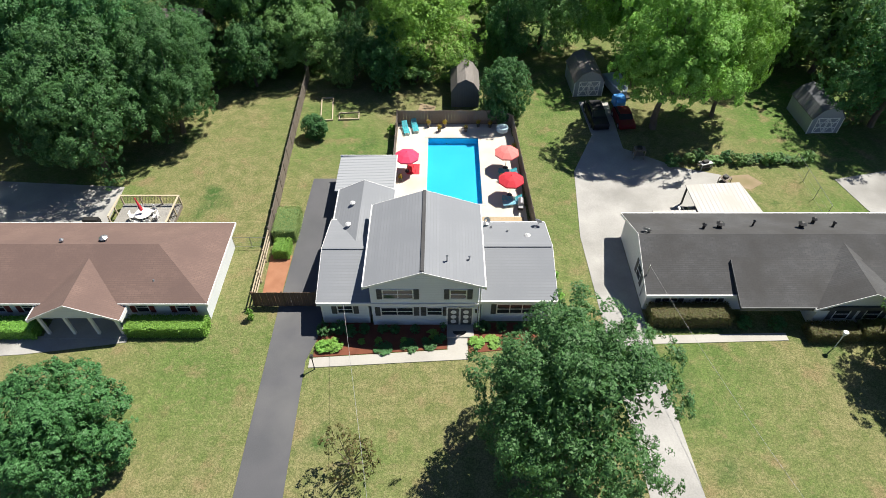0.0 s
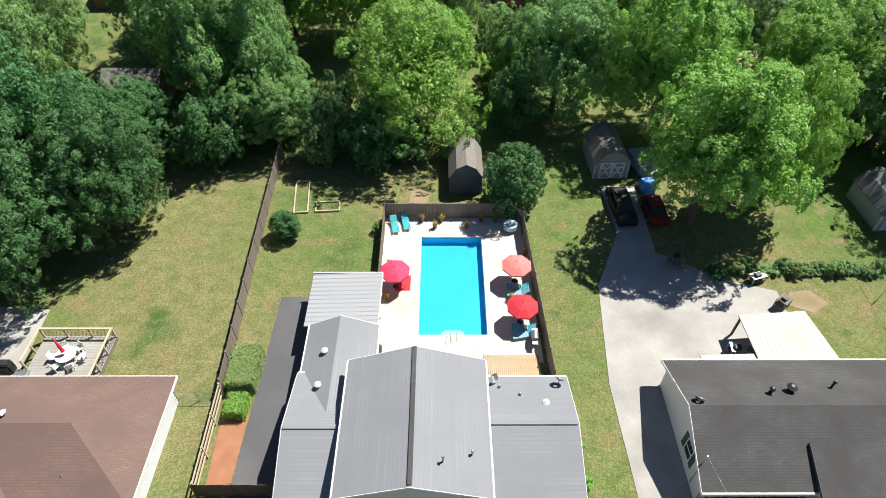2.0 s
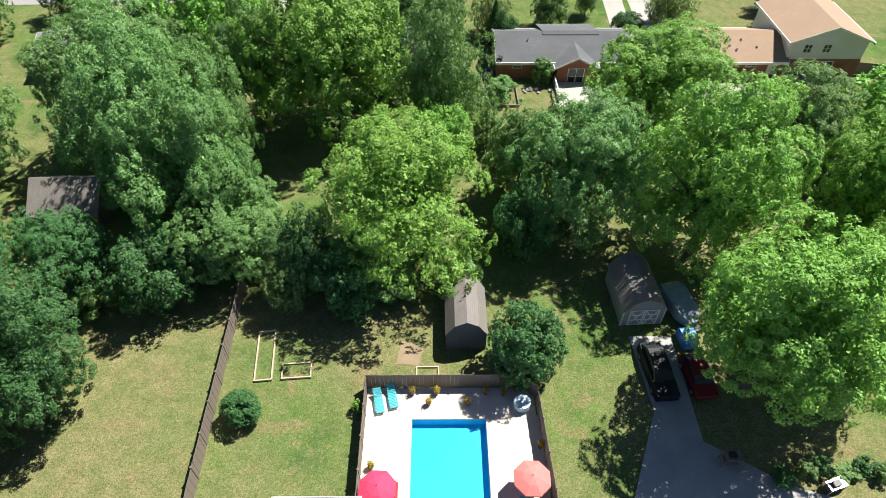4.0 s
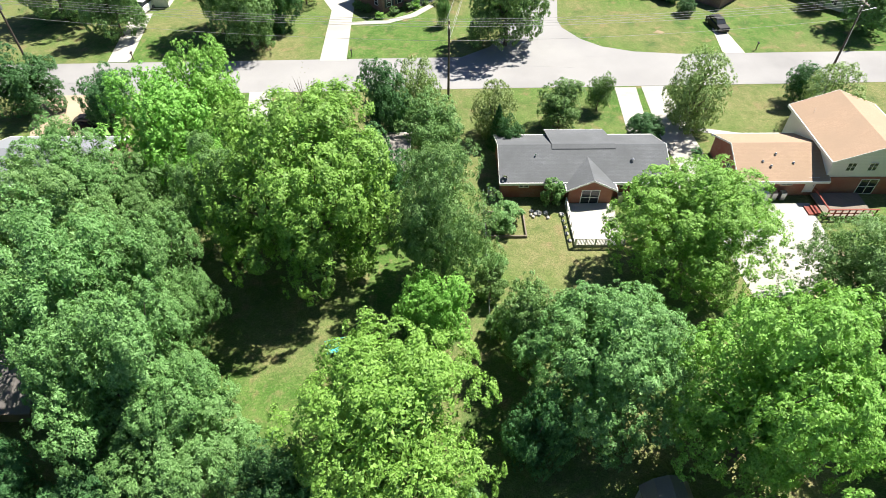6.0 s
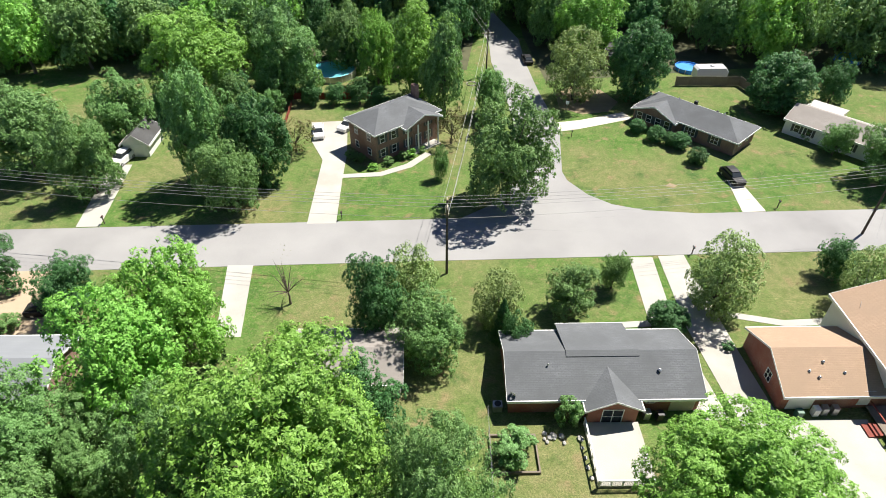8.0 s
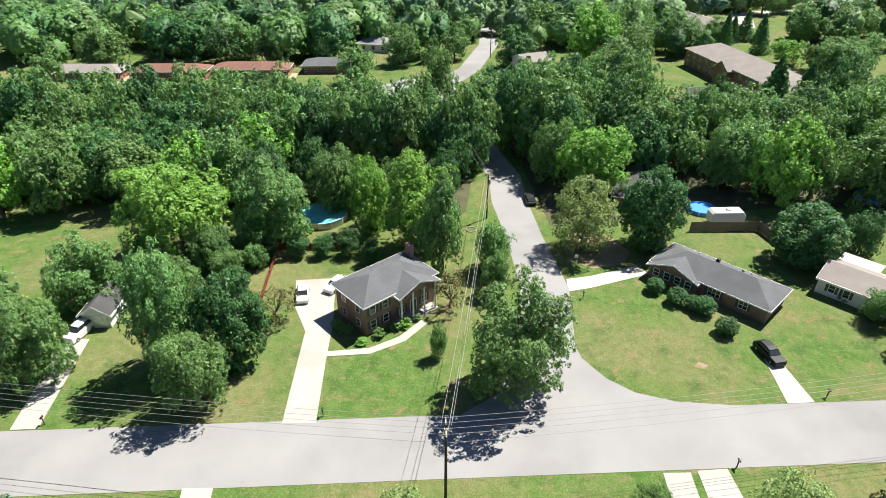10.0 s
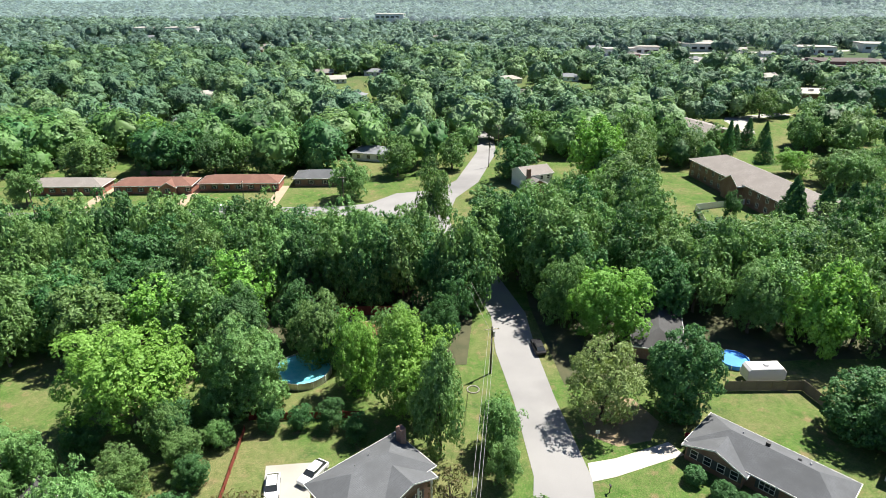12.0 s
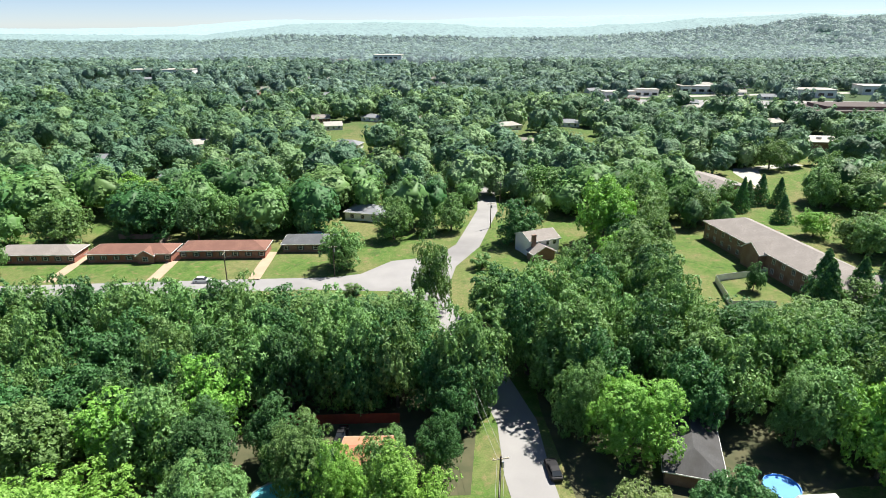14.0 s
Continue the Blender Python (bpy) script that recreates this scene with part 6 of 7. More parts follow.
WOOD_BROWN = coursed("brown_gate_wood", (0.13, 0.085, 0.055), (0.18, 0.12, 0.08), 4.0, "z", (0.05, 0.035, 0.025), 0.14, 0.95)
fence("weathered grey board fence round the pool", [(-4.95, 42.6), (-5.05, 56.9), (6.6, 56.9), (7.6, 55.9), (8.25, 41.0), (8.4, 38.2)], fine=True)
fence("weathered grey board fence between the yards", [(-15.5, 38.4), (-16.0, 50.0), (-16.5, 67.0)], 1.75, fine=True)
fence("pale three-rail timber fence beside the mulch strip", [(-15.35, 31.1), (-15.5, 38.2)], 1.5, WOOD_PLAIN, 2.3, 0.06, True)
fence("dark brown board gate across the driveway", [(-15.3, 30.9), (-12.9, 30.9), (-10.2, 30.9)], 1.75, WOOD_BROWN, fine=True)
fence("grey board fence behind the corner house", [(48.6, 177.6), (61.2, 177.4), (63.6, 165.6), (66.4, 159.5)], 1.9)
fence("rusty red board fence at the wood's edge", [(-24.4, 203.2), (-3.0, 203.4)], 2.0, WOOD_RED, 3.0)
fence("red slatted fence beside the brick house garden", [(-24.6, 153.5), (-25.2, 170.0)], 1.0, WOOD_RED, 3.0)
fence("rusty red board fence behind the brick house", [(-25.2, 172.4), (-8.5, 172.6)], 1.3, WOOD_RED, 3.0)
fence("white board wall round a paved court", [(96.0, 266.5), (79.2, 262.0), (75.8, 246.0), (86.4, 245.6)], 1.9, WHITE, 3.0)
fence("grey board fence beside the tan-roofed house", [(53.6, 102.5), (58.5, 101.5), (58.8, 92.0)], 1.7)
fence("weathered brown fence along a rear lane", [(-96.0, 301.0), (-80.0, 301.5), (-80.2, 294.0)], 1.7)
fence("tan fence behind the split-level house", [(45.0, 284.0), (60.0, 282.0)], 1.6)


def wire_fence(label, a, b, h=1.2):
    o = thing("wire_fence", label, "fence")
    d = Vector((b[0] - a[0], b[1] - a[1]))
    n = max(2, round(d.length / 2.5))
    for i in range(n + 1):
        p = Vector(a) + d * (i / n)
        part("post", rod(bmesh.new(), (p.x, p.y, 0), (p.x, p.y, h), 0.03), METAL, o)
    for z in (0.05, h * 0.5, h):
        part("rail", rod(bmesh.new(), (*a, z), (*b, z), 0.018 if z > h * 0.9 else 0.006, seg=5), METAL, o)
    return o


wire_fence("thin galvanised wire fence across the grass", (-18.6, 37.7), (-15.6, 37.7))
wire_fence("thin galvanised wire fence beside a hedge", (36.2, 49.6), (36.0, 41.6), 1.5)
wire_fence("thin wire fence behind the brick house", (5.4, 82.0), (5.9, 101.5))

# ---- hedges ----
def hedge(label, x0, x1, y0, y1, h, leaf=LEAF_DARK, per=420, top=None):
    """A clipped hedge: leaf blades over a dark twiggy core."""
    o = thing("hedge", label, "hedge", x=(x0 + x1) / 2, y=(y0 + y1) / 2)
    a, b = (x1 - x0) / 2, (y1 - y0) / 2
    part("core", boxes((-a + 0.12, -b + 0.12, 0, a - 0.12, b - 0.12, h - 0.12), bevel=0.05), LEAF_DARK if leaf is not LEAF_BROWN else BARK, o)
    g = np.random.default_rng(int(abs(x0 * 31 + y0 * 7)))
    faces = [((-a, -b, h), (2 * a, 0, 0), (0, 2 * b, 0), (0, 0, 1)), ((-a, -b, 0), (2 * a, 0, 0), (0, 0, h), (0, -1, 0)), ((-a, b, 0), (2 * a, 0, 0), (0, 0, h), (0, 1, 0)),
             ((-a, -b, 0), (0, 2 * b, 0), (0, 0, h), (-1, 0, 0)), ((a, -b, 0), (0, 2 * b, 0), (0, 0, h), (1, 0, 0))]
    P, N = [], []
    for o0, u, v, nn in faces:
        area = np.linalg.norm(u) * np.linalg.norm(v)
        k = int(per * area)
        P.append(np.array(o0) + g.uniform(0, 1, (k, 1)) * np.array(u) + g.uniform(0, 1, (k, 1)) * np.array(v) + g.normal(0, 0.06, (k, 3)))
        N.append(np.tile(np.array(nn, float), (k, 1)) + np.array([0, 0, 0.3]))
    P, N = np.concatenate(P), np.concatenate(N)
    finish("leaves", leaf_mesh("leaves", P, N, g.uniform(0.05, 0.10, len(P)), g), leaf, o)
    return o


hedge("clipped bright green box hedge before the brown-roofed house", -24.6, -18.5, 27.8, 29.1, 1.1, LEAF_LIGHT)
hedge("clipped bright green box hedge beside the porch", -39.0, -31.6, 27.6, 29.0, 1.1, LEAF_LIGHT)
hedge("clipped brownish hedge before the dark-roofed house", 16.4, 22.6, 28.7, 30.2, 1.35, LEAF_BROWN)
hedge("loose brownish hedge before the gable", 28.4, 32.0, 27.3, 28.6, 1.0, LEAF_BROWN)
hedge("loose olive hedge at the house corner", 32.4, 36.4, 27.4, 28.7, 1.1, LEAF_BROWN)
hedge("broad flat-topped olive hedge beside the driveway", -15.2, -13.2, 38.3, 41.6, 1.35, LEAF_WISPY, 330)
hedge("clipped green hedge block beside the driveway", -14.8, -13.5, 36.2, 37.8, 1.0, LEAF_LIGHT)

n = 0
for i in range(13):
    plant(("shrub", "shrubd", "shrub")[i % 3], 25.4 + i * 1.02, 50.0 + 0.3 * math.sin(i * 2.1), 1.0 + 0.35 * math.sin(i * 1.7), 0.75, "overgrown green bush along a wire fence", "fence bushes", i)
for kind, x, y, h, r in (("shrubl", -9.2, 26.8, 0.9, 0.8), ("shrubd", -9.3, 28.2, 1.5, 0.75), ("shrubd", -8.2, 28.4, 1.6, 0.8), ("shrubl", -8.4, 26.9, 0.8, 0.9), ("shrubd", -7.2, 28.2, 1.2, 0.7), ("shrubd", -6.2, 28.4, 1.1, 0.6),
                         ("shrubd", -4.7, 28.4, 1.0, 0.55), ("shrubd", -3.8, 28.4, 1.0, 0.55), ("shrubl", -6.3, 27.3, 0.6, 0.4), ("shrubl", -5.0, 27.4, 0.6, 0.4), ("shrubl", -3.0, 27.4, 0.6, 0.4), ("shrubd", -2.2, 28.4, 0.9, 0.5),
                         ("shrubl", -0.8, 28.0, 0.7, 0.6), ("shrubd", -1.4, 27.4, 0.6, 0.4), ("shrubd", -0.2, 27.5, 0.9, 0.6), ("shrubd", -4.6, 26.7, 0.5, 0.9), ("shrubd", -2.6, 26.9, 0.5, 0.9), ("shrubd", -1.0, 27.0, 0.5, 0.7),
                         ("shrubd", 3.2, 28.6, 1.1, 0.7), ("shrubl", 2.6, 27.2, 0.7, 0.8), ("shrubl", 3.8, 27.3, 0.5, 0.9), ("shrubd", 4.6, 28.6, 1.0, 0.6), ("shrubd", 6.0, 28.6, 0.9, 0.6), ("shrubd", 7.6, 28.6, 1.1, 0.6), ("shrubl", 8.3, 28.3, 0.8, 0.5), ("shrubl", 9.5, 31.5, 0.9, 0.5), ("shrubl", 9.4, 34.0, 0.8, 0.5),
                         ("shrubl", 10.1, 28.6, 2.0, 1.0), ("shrubl", -5.6, 55.0, 1.3, 0.5), ("shrubl", -15.4, 29.6, 1.2, 0.35), ("shrubd", 23.8, 28.9, 1.0, 0.6), ("shrubd", 26.4, 28.9, 0.9, 0.7), ("shrub", -6.2, 148.6, 1.3, 0.9), ("shrub", -4.0, 150.2, 1.3, 0.9), ("shrubl", -2.6, 150.8, 1.6, 0.9), ("shrub", -0.9, 152.4, 1.0, 0.7),
                         ("shrub", -11.0, 149.6, 1.4, 1.2), ("shrub", -12.4, 150.8, 1.2, 0.9), ("shrubl", -8.6, 147.2, 1.0, 0.9), ("shrub", 64.0, 155.8, 1.8, 1.3), ("shrubl", 31.5, 100.5, 0.8, 0.5), ("shrubd", 32.6, 109.5, 0.9, 0.7), ("shrub", -29.0, 168.0, 3.0, 2.4), ("shrub", -30.5, 160.0, 2.5, 1.8), ("shrub", 6.4, 90.2, 2.4, 1.3), ("shrub", 6.2, 82.5, 2.6, 1.4), ("shrubd", 23.6, 49.6, 1.2, 0.9), ("shrub", -14.5, 70.5, 4.0, 2.4), ("shrub", -8.0, 68.5, 3.6, 2.6), ("shrub", 2.0, 66.2, 3.4, 2.2), ("shrub", -3.2, 66.2, 3.2, 2.4), ("shrub", -24.0, 67.5, 3.4, 2.4), ("shrub", -27.5, 64.8, 3.6, 2.4)):
    n += 1
    low = 0.62 if y < 30 and -10 < x < 9 else 1.0              # the bed along the front wall is kept low
    plant(kind, x, y, h * low, r * (0.5 + 0.5 * low), group="garden shrubs", seed=n)

# ---- pool furniture ----
def parasol(x, y, z0, cloth, label, r=1.27, h=2.45, tilt=0):
    o = thing("parasol", label, "parasol", "pool parasols", "", x, y, z0, 20)
    part("pole", rod(bmesh.new(), (0, 0, 0.05), (0, 0, h), 0.025), METAL, o)
    part("base", rod(bmesh.new(), (0, 0, 0), (0, 0, 0.09), 0.28, 0.22, 16), BLACK, o)
    rim = [(r * math.cos(k * math.pi / 4), r * math.sin(k * math.pi / 4), h - 0.52) for k in range(8)]
    mid = [(x_ * 0.52, y_ * 0.52, h - 0.19) for x_, y_, _ in rim]
    for k in range(8):
        j = (k + 1) % 8
        part("canopy_panel", shell(bmesh.new(), [[mid[k], mid[j], (0, 0, h)], [rim[k], rim[j], mid[j], mid[k]]], 0.02), cloth, o)
    part("valance", shell(bmesh.new(), [[(a[0] * 1.0, a[1] * 1.0, a[2] - 0.02), (b[0], b[1], b[2] - 0.02), (b[0] * 0.995, b[1] * 0.995, b[2] - 0.03), (a[0] * 0.995, a[1] * 0.995, a[2] - 0.03)] for a, b in zip(rim, rim[1:] + rim[:1])], 0.12), cloth, o)
    part("finial", rod(bmesh.new(), (0, 0, h), (0, 0, h + 0.12), 0.04, 0.01), cloth, o)
    return o


parasol(-3.6, 48.4, 0.1, CLOTH_PINK, "open hot pink parasol beside the pool")
parasol(6.4, 49.0, 0.1, CLOTH_CORAL, "open faded coral parasol beside the pool")
parasol(6.5, 44.7, 0.1, CLOTH_RED, "open bright red parasol beside the pool")


MID_BLUE = plain("faded_blue_plastic", (0.16, 0.38, 0.50), (0.20, 0.44, 0.56), 0.5, 2.0, 20, bump=0.05)


def lounger(x, y, turn, material, label):
    o = thing("sun_lounger", label, "sun lounger", "pool loungers", "", x, y, 0.1, turn)
    for i in range(10):
        part("seat_slat", boxes((-0.3, 0.02 + i * 0.125, 0.30, 0.3, 0.12 + i * 0.125, 0.335)), material, o)
    for i in range(6):
        part("back_slat", boxes((-0.3, i * 0.12, 0, 0.3, 0.1 + i * 0.12, 0.035)), material, o).matrix_local = Matrix.Translation((0, 1.28, 0.32)) @ Matrix.Rotation(radians(35), 4, "X")
    for sx in (-0.33, 0.29):
        part("side_rail", boxes((sx, 0, 0.26, sx + 0.04, 1.9, 0.32), bevel=0.01), material, o)
    for sx in (-0.3, 0.26):
        for sy in (0.15, 1.5):
            part("leg", boxes((sx, sy, 0, sx + 0.05, sy + 0.06, 0.27)), material, o)
    return o


lounger(-3.9, 54.6, 12, TURQUOISE, "turquoise plastic sun lounger on the pool deck")
lounger(-2.9, 55.0, 12, TURQUOISE, "turquoise plastic sun lounger on the pool deck")
for x, y, t in ((5.6, 48.2, -100), (5.6, 47.2, -80), (5.7, 44.0, -100), (5.7, 43.1, -80)):
    lounger(x, y, t, TURQUOISE if t < -90 else MID_BLUE, "turquoise plastic sun lounger beside a parasol")
tab = thing("round_table", "small round table under a pale blue cover", "table", x=6.5, y=55.2, z=0.1)
part("tabletop", rod(bmesh.new(), (0, 0, 0.68), (0, 0, 0.74), 0.62, seg=20), PALE_BLUE, tab)
part("cover", rod(bmesh.new(), (0, 0, 0.30), (0, 0, 0.675), 0.66, 0.60, 20), PALE_BLUE, tab)
for a in range(4):
    part("leg", rod(bmesh.new(), (0.35 * math.cos(a * 1.57 + 0.7), 0.35 * math.sin(a * 1.57 + 0.7), 0), (0.2 * math.cos(a * 1.57 + 0.7), 0.2 * math.sin(a * 1.57 + 0.7), 0.6), 0.025), BLACK, tab)
tagged(part("outdoor_rug", boxes((-3.7, 47.9, 0.101, -2.4, 49.6, 0.115)), CLOTH_RED), "red outdoor rug on the pool deck", "rug")
for i, (x, y) in enumerate(((-3.3, 48.9), (-3.1, 48.2))):
    c = thing("garden_chair", "red slatted garden chair on the rug", "chair", "red garden chairs", "", x, y, 0.116, 40 + 90 * i)
    part("seat", boxes((-0.25, -0.25, 0.36, 0.25, 0.25, 0.41), bevel=0.01), CLOTH_RED, c)
    part("backrest", boxes((-0.25, 0.22, 0.42, 0.25, 0.27, 0.9), bevel=0.01), CLOTH_RED, c)
    for sx in (-0.22, 0.18):
        for sy in (-0.22, 0.18):
            part("leg", boxes((sx, sy, 0, sx + 0.04, sy + 0.04, 0.355)), CLOTH_RED, c)
bbq = thing("barbecue", "stainless gas barbecue with a domed lid by the fence", "barbecue", x=7.35, y=42.7, z=0.1, turn=85)
part("cabinet", boxes((-0.35, -0.25, 0.1, 0.35, 0.25, 0.8), bevel=0.02), BLACK, bbq)
part("lid", rod(bmesh.new(), (-0.36, 0, 0.86), (0.36, 0, 0.86), 0.27, seg=14), METAL, bbq, "silver domed lid")
for s in (-1, 1):
    part("side_shelf", boxes((s * 0.38, -0.22, 0.74, s * 0.75, 0.22, 0.78)), METAL, bbq)
bbq2 = thing("barbecue", "black barbecue between canopy and house", "barbecue", x=-4.6 + 0.0, y=41.4, z=0.0, turn=90)
part("cabinet", boxes((-0.5, -0.3, 0.05, 0.5, 0.3, 0.85), bevel=0.02), BLACK, bbq2)
part("lid", boxes((-0.5, -0.3, 0.86, 0.5, 0.3, 1.15), bevel=0.1), BLACK, bbq2)
platform = thing("wooden_platform", "new pale timber platform at the pool's end", "deck", x=0, y=0)
for i in range(28):
    part("plank", boxes((3.4 + i * 0.15, 39.0, 0.12, 3.54 + i * 0.15, 41.5, 0.16)), WOOD_DECK, platform)
ladder = thing("pool_ladder", "bent chrome pool rails", "ladder", x=0.9, y=43.0, z=0.12)
for s in (0, 0.45):
    bm = bmesh.new()
    pts = [(s, -0.3, 0), (s, -0.3, 0.6), (s, 0.0, 0.8), (s, 0.35, 0.6), (s, 0.55, -0.3)]
    for a, b in zip(pts, pts[1:]):
        rod(bm, a, b, 0.022)
    part("rail", bm, METAL, ladder)
flower = leafy("leaf_flowers", (0.05, 0.13, 0.03), (0.65, 0.42, 0.02))
POT = plain("glazed_pot", (0.07, 0.06, 0.055), (0.13, 0.11, 0.10), 0.5, 2, 10)
for i, (x, y, z) in enumerate(((-1.6, 56.3, 0.1), (3.9, 56.3, 0.1), (-0.4, 55.4, 0.1), (2.5, 55.4, 0.1), (5.2, 56.2, 0.1), (0.2, 56.3, 0.1), (7.5, 52.0, 0.1), (7.3, 46.6, 0.1), (-4.3, 50.6, 0.1), (-4.2, 46.9, 0.1), (0.0, 28.45, 0.06), (2.62, 28.5, 0.06), (5.9, 46.9, 0.1))):
    o = thing("potted_plant", "leafy plant with yellow flowers in a dark pot" if i not in (10, 11) else "dark leafy plant in a pot by the front door", "potted plant", "potted plants", "", x, y, z)
    part("pot", rod(bmesh.new(), (0, 0, 0), (0, 0, 0.4), 0.15, 0.22, 12), POT, o)
    g = np.random.default_rng(i)
    d = sphere_dirs(g, 320)
    finish("foliage", leaf_mesh("foliage", d * g.uniform(0.10, 0.30, (320, 1)) * np.array([1, 1, 1.1]) + np.array([0, 0, 0.62]), d + np.array([0, 0, 0.5]), g.uniform(0.03, 0.06, 320), g), LEAF_DARK if i in (10, 11) else flower, o)


def bed_frame(x, y, w, l, turn):
    o = thing("garden_bed", "empty raised bed of pale timber on the lawn", "garden bed", "raised garden beds", "", x, y, 0, turn)
    for r in ((-w / 2, 0, 0, -w / 2 + 0.1, l, 0.2), (w / 2 - 0.1, 0, 0, w / 2, l, 0.2), (-w / 2 + 0.1, 0, 0, w / 2 - 0.1, 0.1, 0.2), (-w / 2 + 0.1, l - 0.1, 0, w / 2 - 0.1, l, 0.2)):
        part("board", boxes(r), WOOD_PLAIN, o)
    part("soil", boxes((-w / 2 + 0.1, 0.1, 0, w / 2 - 0.1, l - 0.1, 0.05)), LAWN, o, "grass and soil inside the frame")


bed_frame(-13.1, 57.5, 1.4, 4.7, 6), bed_frame(-10.6, 57.7, 2.3, 1.4, 4), bed_frame(-0.5, 57.6, 1.8, 1.1, 0)

# mailbox lamp post by the walk
def mailbox(x, y, turn=0):
    o = thing("mailbox", "black mailbox on a dark wooden post", "mailbox", "mailboxes", "", x, y, 0, turn)
    part("post", boxes((-0.05, -0.05, 0, 0.05, 0.05, 1.05)), POLE_WOOD, o)
    part("box", boxes((-0.1, -0.3, 1.05, 0.1, 0.25, 1.28), bevel=0.05), BLACK, o)
    part("flag", boxes((0.105, -0.1, 1.15, 0.12, -0.05, 1.4)), CLOTH_RED, o)


for x, y in ((34.2, 125.6), (-11.9, 134.0), (-44.4, 133.4), (50.0, 135.8), (24.4, 157.2)):
    mailbox(x, y)
lp = thing("garden_lamp", "dark garden lamp post by the front walk", "lamp", x=-9.6, y=24.9)
part("post", rod(bmesh.new(), (0, 0, 0), (0, 0, 1.5), 0.04), BLACK, lp)
part("lantern", boxes((-0.12, -0.12, 1.5, 0.12, 0.12, 1.8), bevel=0.03), BLACK, lp)
lp = thing("garden_lamp", "white lantern on a post before the hedge", "lamp", x=30.1, y=26.8)
part("post", rod(bmesh.new(), (0, 0, 0), (0, 0, 1.7), 0.04), WHITE, lp)
part("lantern", rod(bmesh.new(), (0, 0, 1.7), (0, 0, 2.05), 0.12, 0.2, 8), WHITE, lp)

# timber deck behind the brown-roofed house
d3 = thing("wooden_deck", "weathered grey timber deck with lattice rails", "deck", x=0.3, y=-1.7)
for i in range(34):
    part("plank", boxes((-30.7, 40.0 + i * 0.14, 0.40, -25.2, 40.13 + i * 0.14, 0.44)), WOOD_PALE, d3)
part("skirt", boxes((-30.7, 40.0, 0, -25.2, 44.75, 0.39)), WOOD_GREY, d3)
for x, y in ((-30.7, 44.7), (-28.9, 44.7), (-27.0, 44.7), (-25.2, 44.7), (-25.2, 43.1), (-25.2, 41.6), (-25.2, 40.1), (-30.7, 43.2), (-30.7, 41.8)):
    part("post", boxes((x - 0.06, y - 0.06, 0.44, x + 0.06, y + 0.06, 1.45)), WOOD_PLAIN, d3)
part("rail", boxes((-30.8, 44.62, 1.45, -25.1, 44.78, 1.52), (-25.28, 40.0, 1.45, -25.12, 44.62, 1.52), (-30.78, 41.8, 1.45, -30.62, 44.62, 1.52)), WOOD_PLAIN, d3)
lat = boxes()
for i in range(19):
    rod(lat, (-30.6 + i * 0.285, 44.7, 0.5), (-30.3 + i * 0.285, 44.7, 1.42), 0.015, seg=4), rod(lat, (-30.3 + i * 0.285, 44.72, 0.5), (-30.6 + i * 0.285, 44.72, 1.42), 0.015, seg=4)
for i in range(16):
    rod(lat, (-25.2, 40.1 + i * 0.285, 0.5), (-25.2, 40.4 + i * 0.285, 1.42), 0.015, seg=4), rod(lat, (-25.22, 40.4 + i * 0.285, 0.5), (-25.22, 40.1 + i * 0.285, 1.42), 0.015, seg=4)
tagged(part("lattice", lat, WOOD_GREY, d3), kind="stuff")
tb = thing("garden_table", "white oval garden table on the deck", "table", x=-27.6, y=40.9, z=0.44)
part("tabletop", rod(bmesh.new(), (0, 0, 0.7), (0, 0, 0.74), 0.75, seg=18), WHITE, tb)
for a in range(4):
    part("leg", rod(bmesh.new(), (0.5 * math.cos(a * 1.57), 0.5 * math.sin(a * 1.57), 0), (0.4 * math.cos(a * 1.57), 0.4 * math.sin(a * 1.57), 0.7), 0.03), WHITE, tb)
for a in range(6):
    c = thing("garden_chair", "white plastic garden chair drawn up to the table", "chair", "white garden chairs", "", -27.6 + 1.05 * math.cos(a * 1.047), 40.9 + 0.95 * math.sin(a * 1.047), 0.44, math.degrees(a * 1.047) - 90)
    part("seat", boxes((-0.26, -0.26, 0.38, 0.26, 0.26, 0.43), bevel=0.02), WHITE, c)
    part("backrest", boxes((-0.26, 0.22, 0.44, 0.26, 0.27, 0.88), bevel=0.02), WHITE, c)
    for sx in (-0.24, 0.19):
        for sy in (-0.24, 0.19):
            part("leg", boxes((sx, sy, 0, sx + 0.05, sy + 0.05, 0.378)), WHITE, c)
cu = thing("parasol", "closed red parasol standing in the table", "parasol", x=-27.6, y=40.9, z=0.45)
part("pole", rod(bmesh.new(), (0, 0, 0), (0, 0, 1.1), 0.025), METAL, cu)
part("canopy", rod(bmesh.new(), (0, 0, 1.1), (-0.25, 0.2, 2.4), 0.16, 0.04, 10), CLOTH_RED, cu)
sm = thing("barbecue", "black covered barbecue beside the deck", "barbecue", x=-32.2, y=40.2)
part("cover", boxes((-0.75, -0.35, 0, 0.75, 0.35, 1.0), bevel=0.12), BLACK, sm)
part("lid", boxes((-0.7, -0.3, 1.0, 0.7, 0.3, 1.15), bevel=0.06), BLACK, sm)
tagged(part("storage_box", boxes((-31.0, 39.0, 0, -30.0, 39.9, 0.7), bevel=0.03), METAL), "grey deck storage box", "box")


# ---- cars ----
def paint(name, c):
    m, nt, bs = make_mat(name)
    bs.inputs["Base Color"].default_value = (*c, 1)
    bs.inputs["Roughness"].default_value, bs.inputs["Metallic"].default_value = 0.55, 0.0
    bs.inputs["Specular IOR Level"].default_value = 0.3
    return m


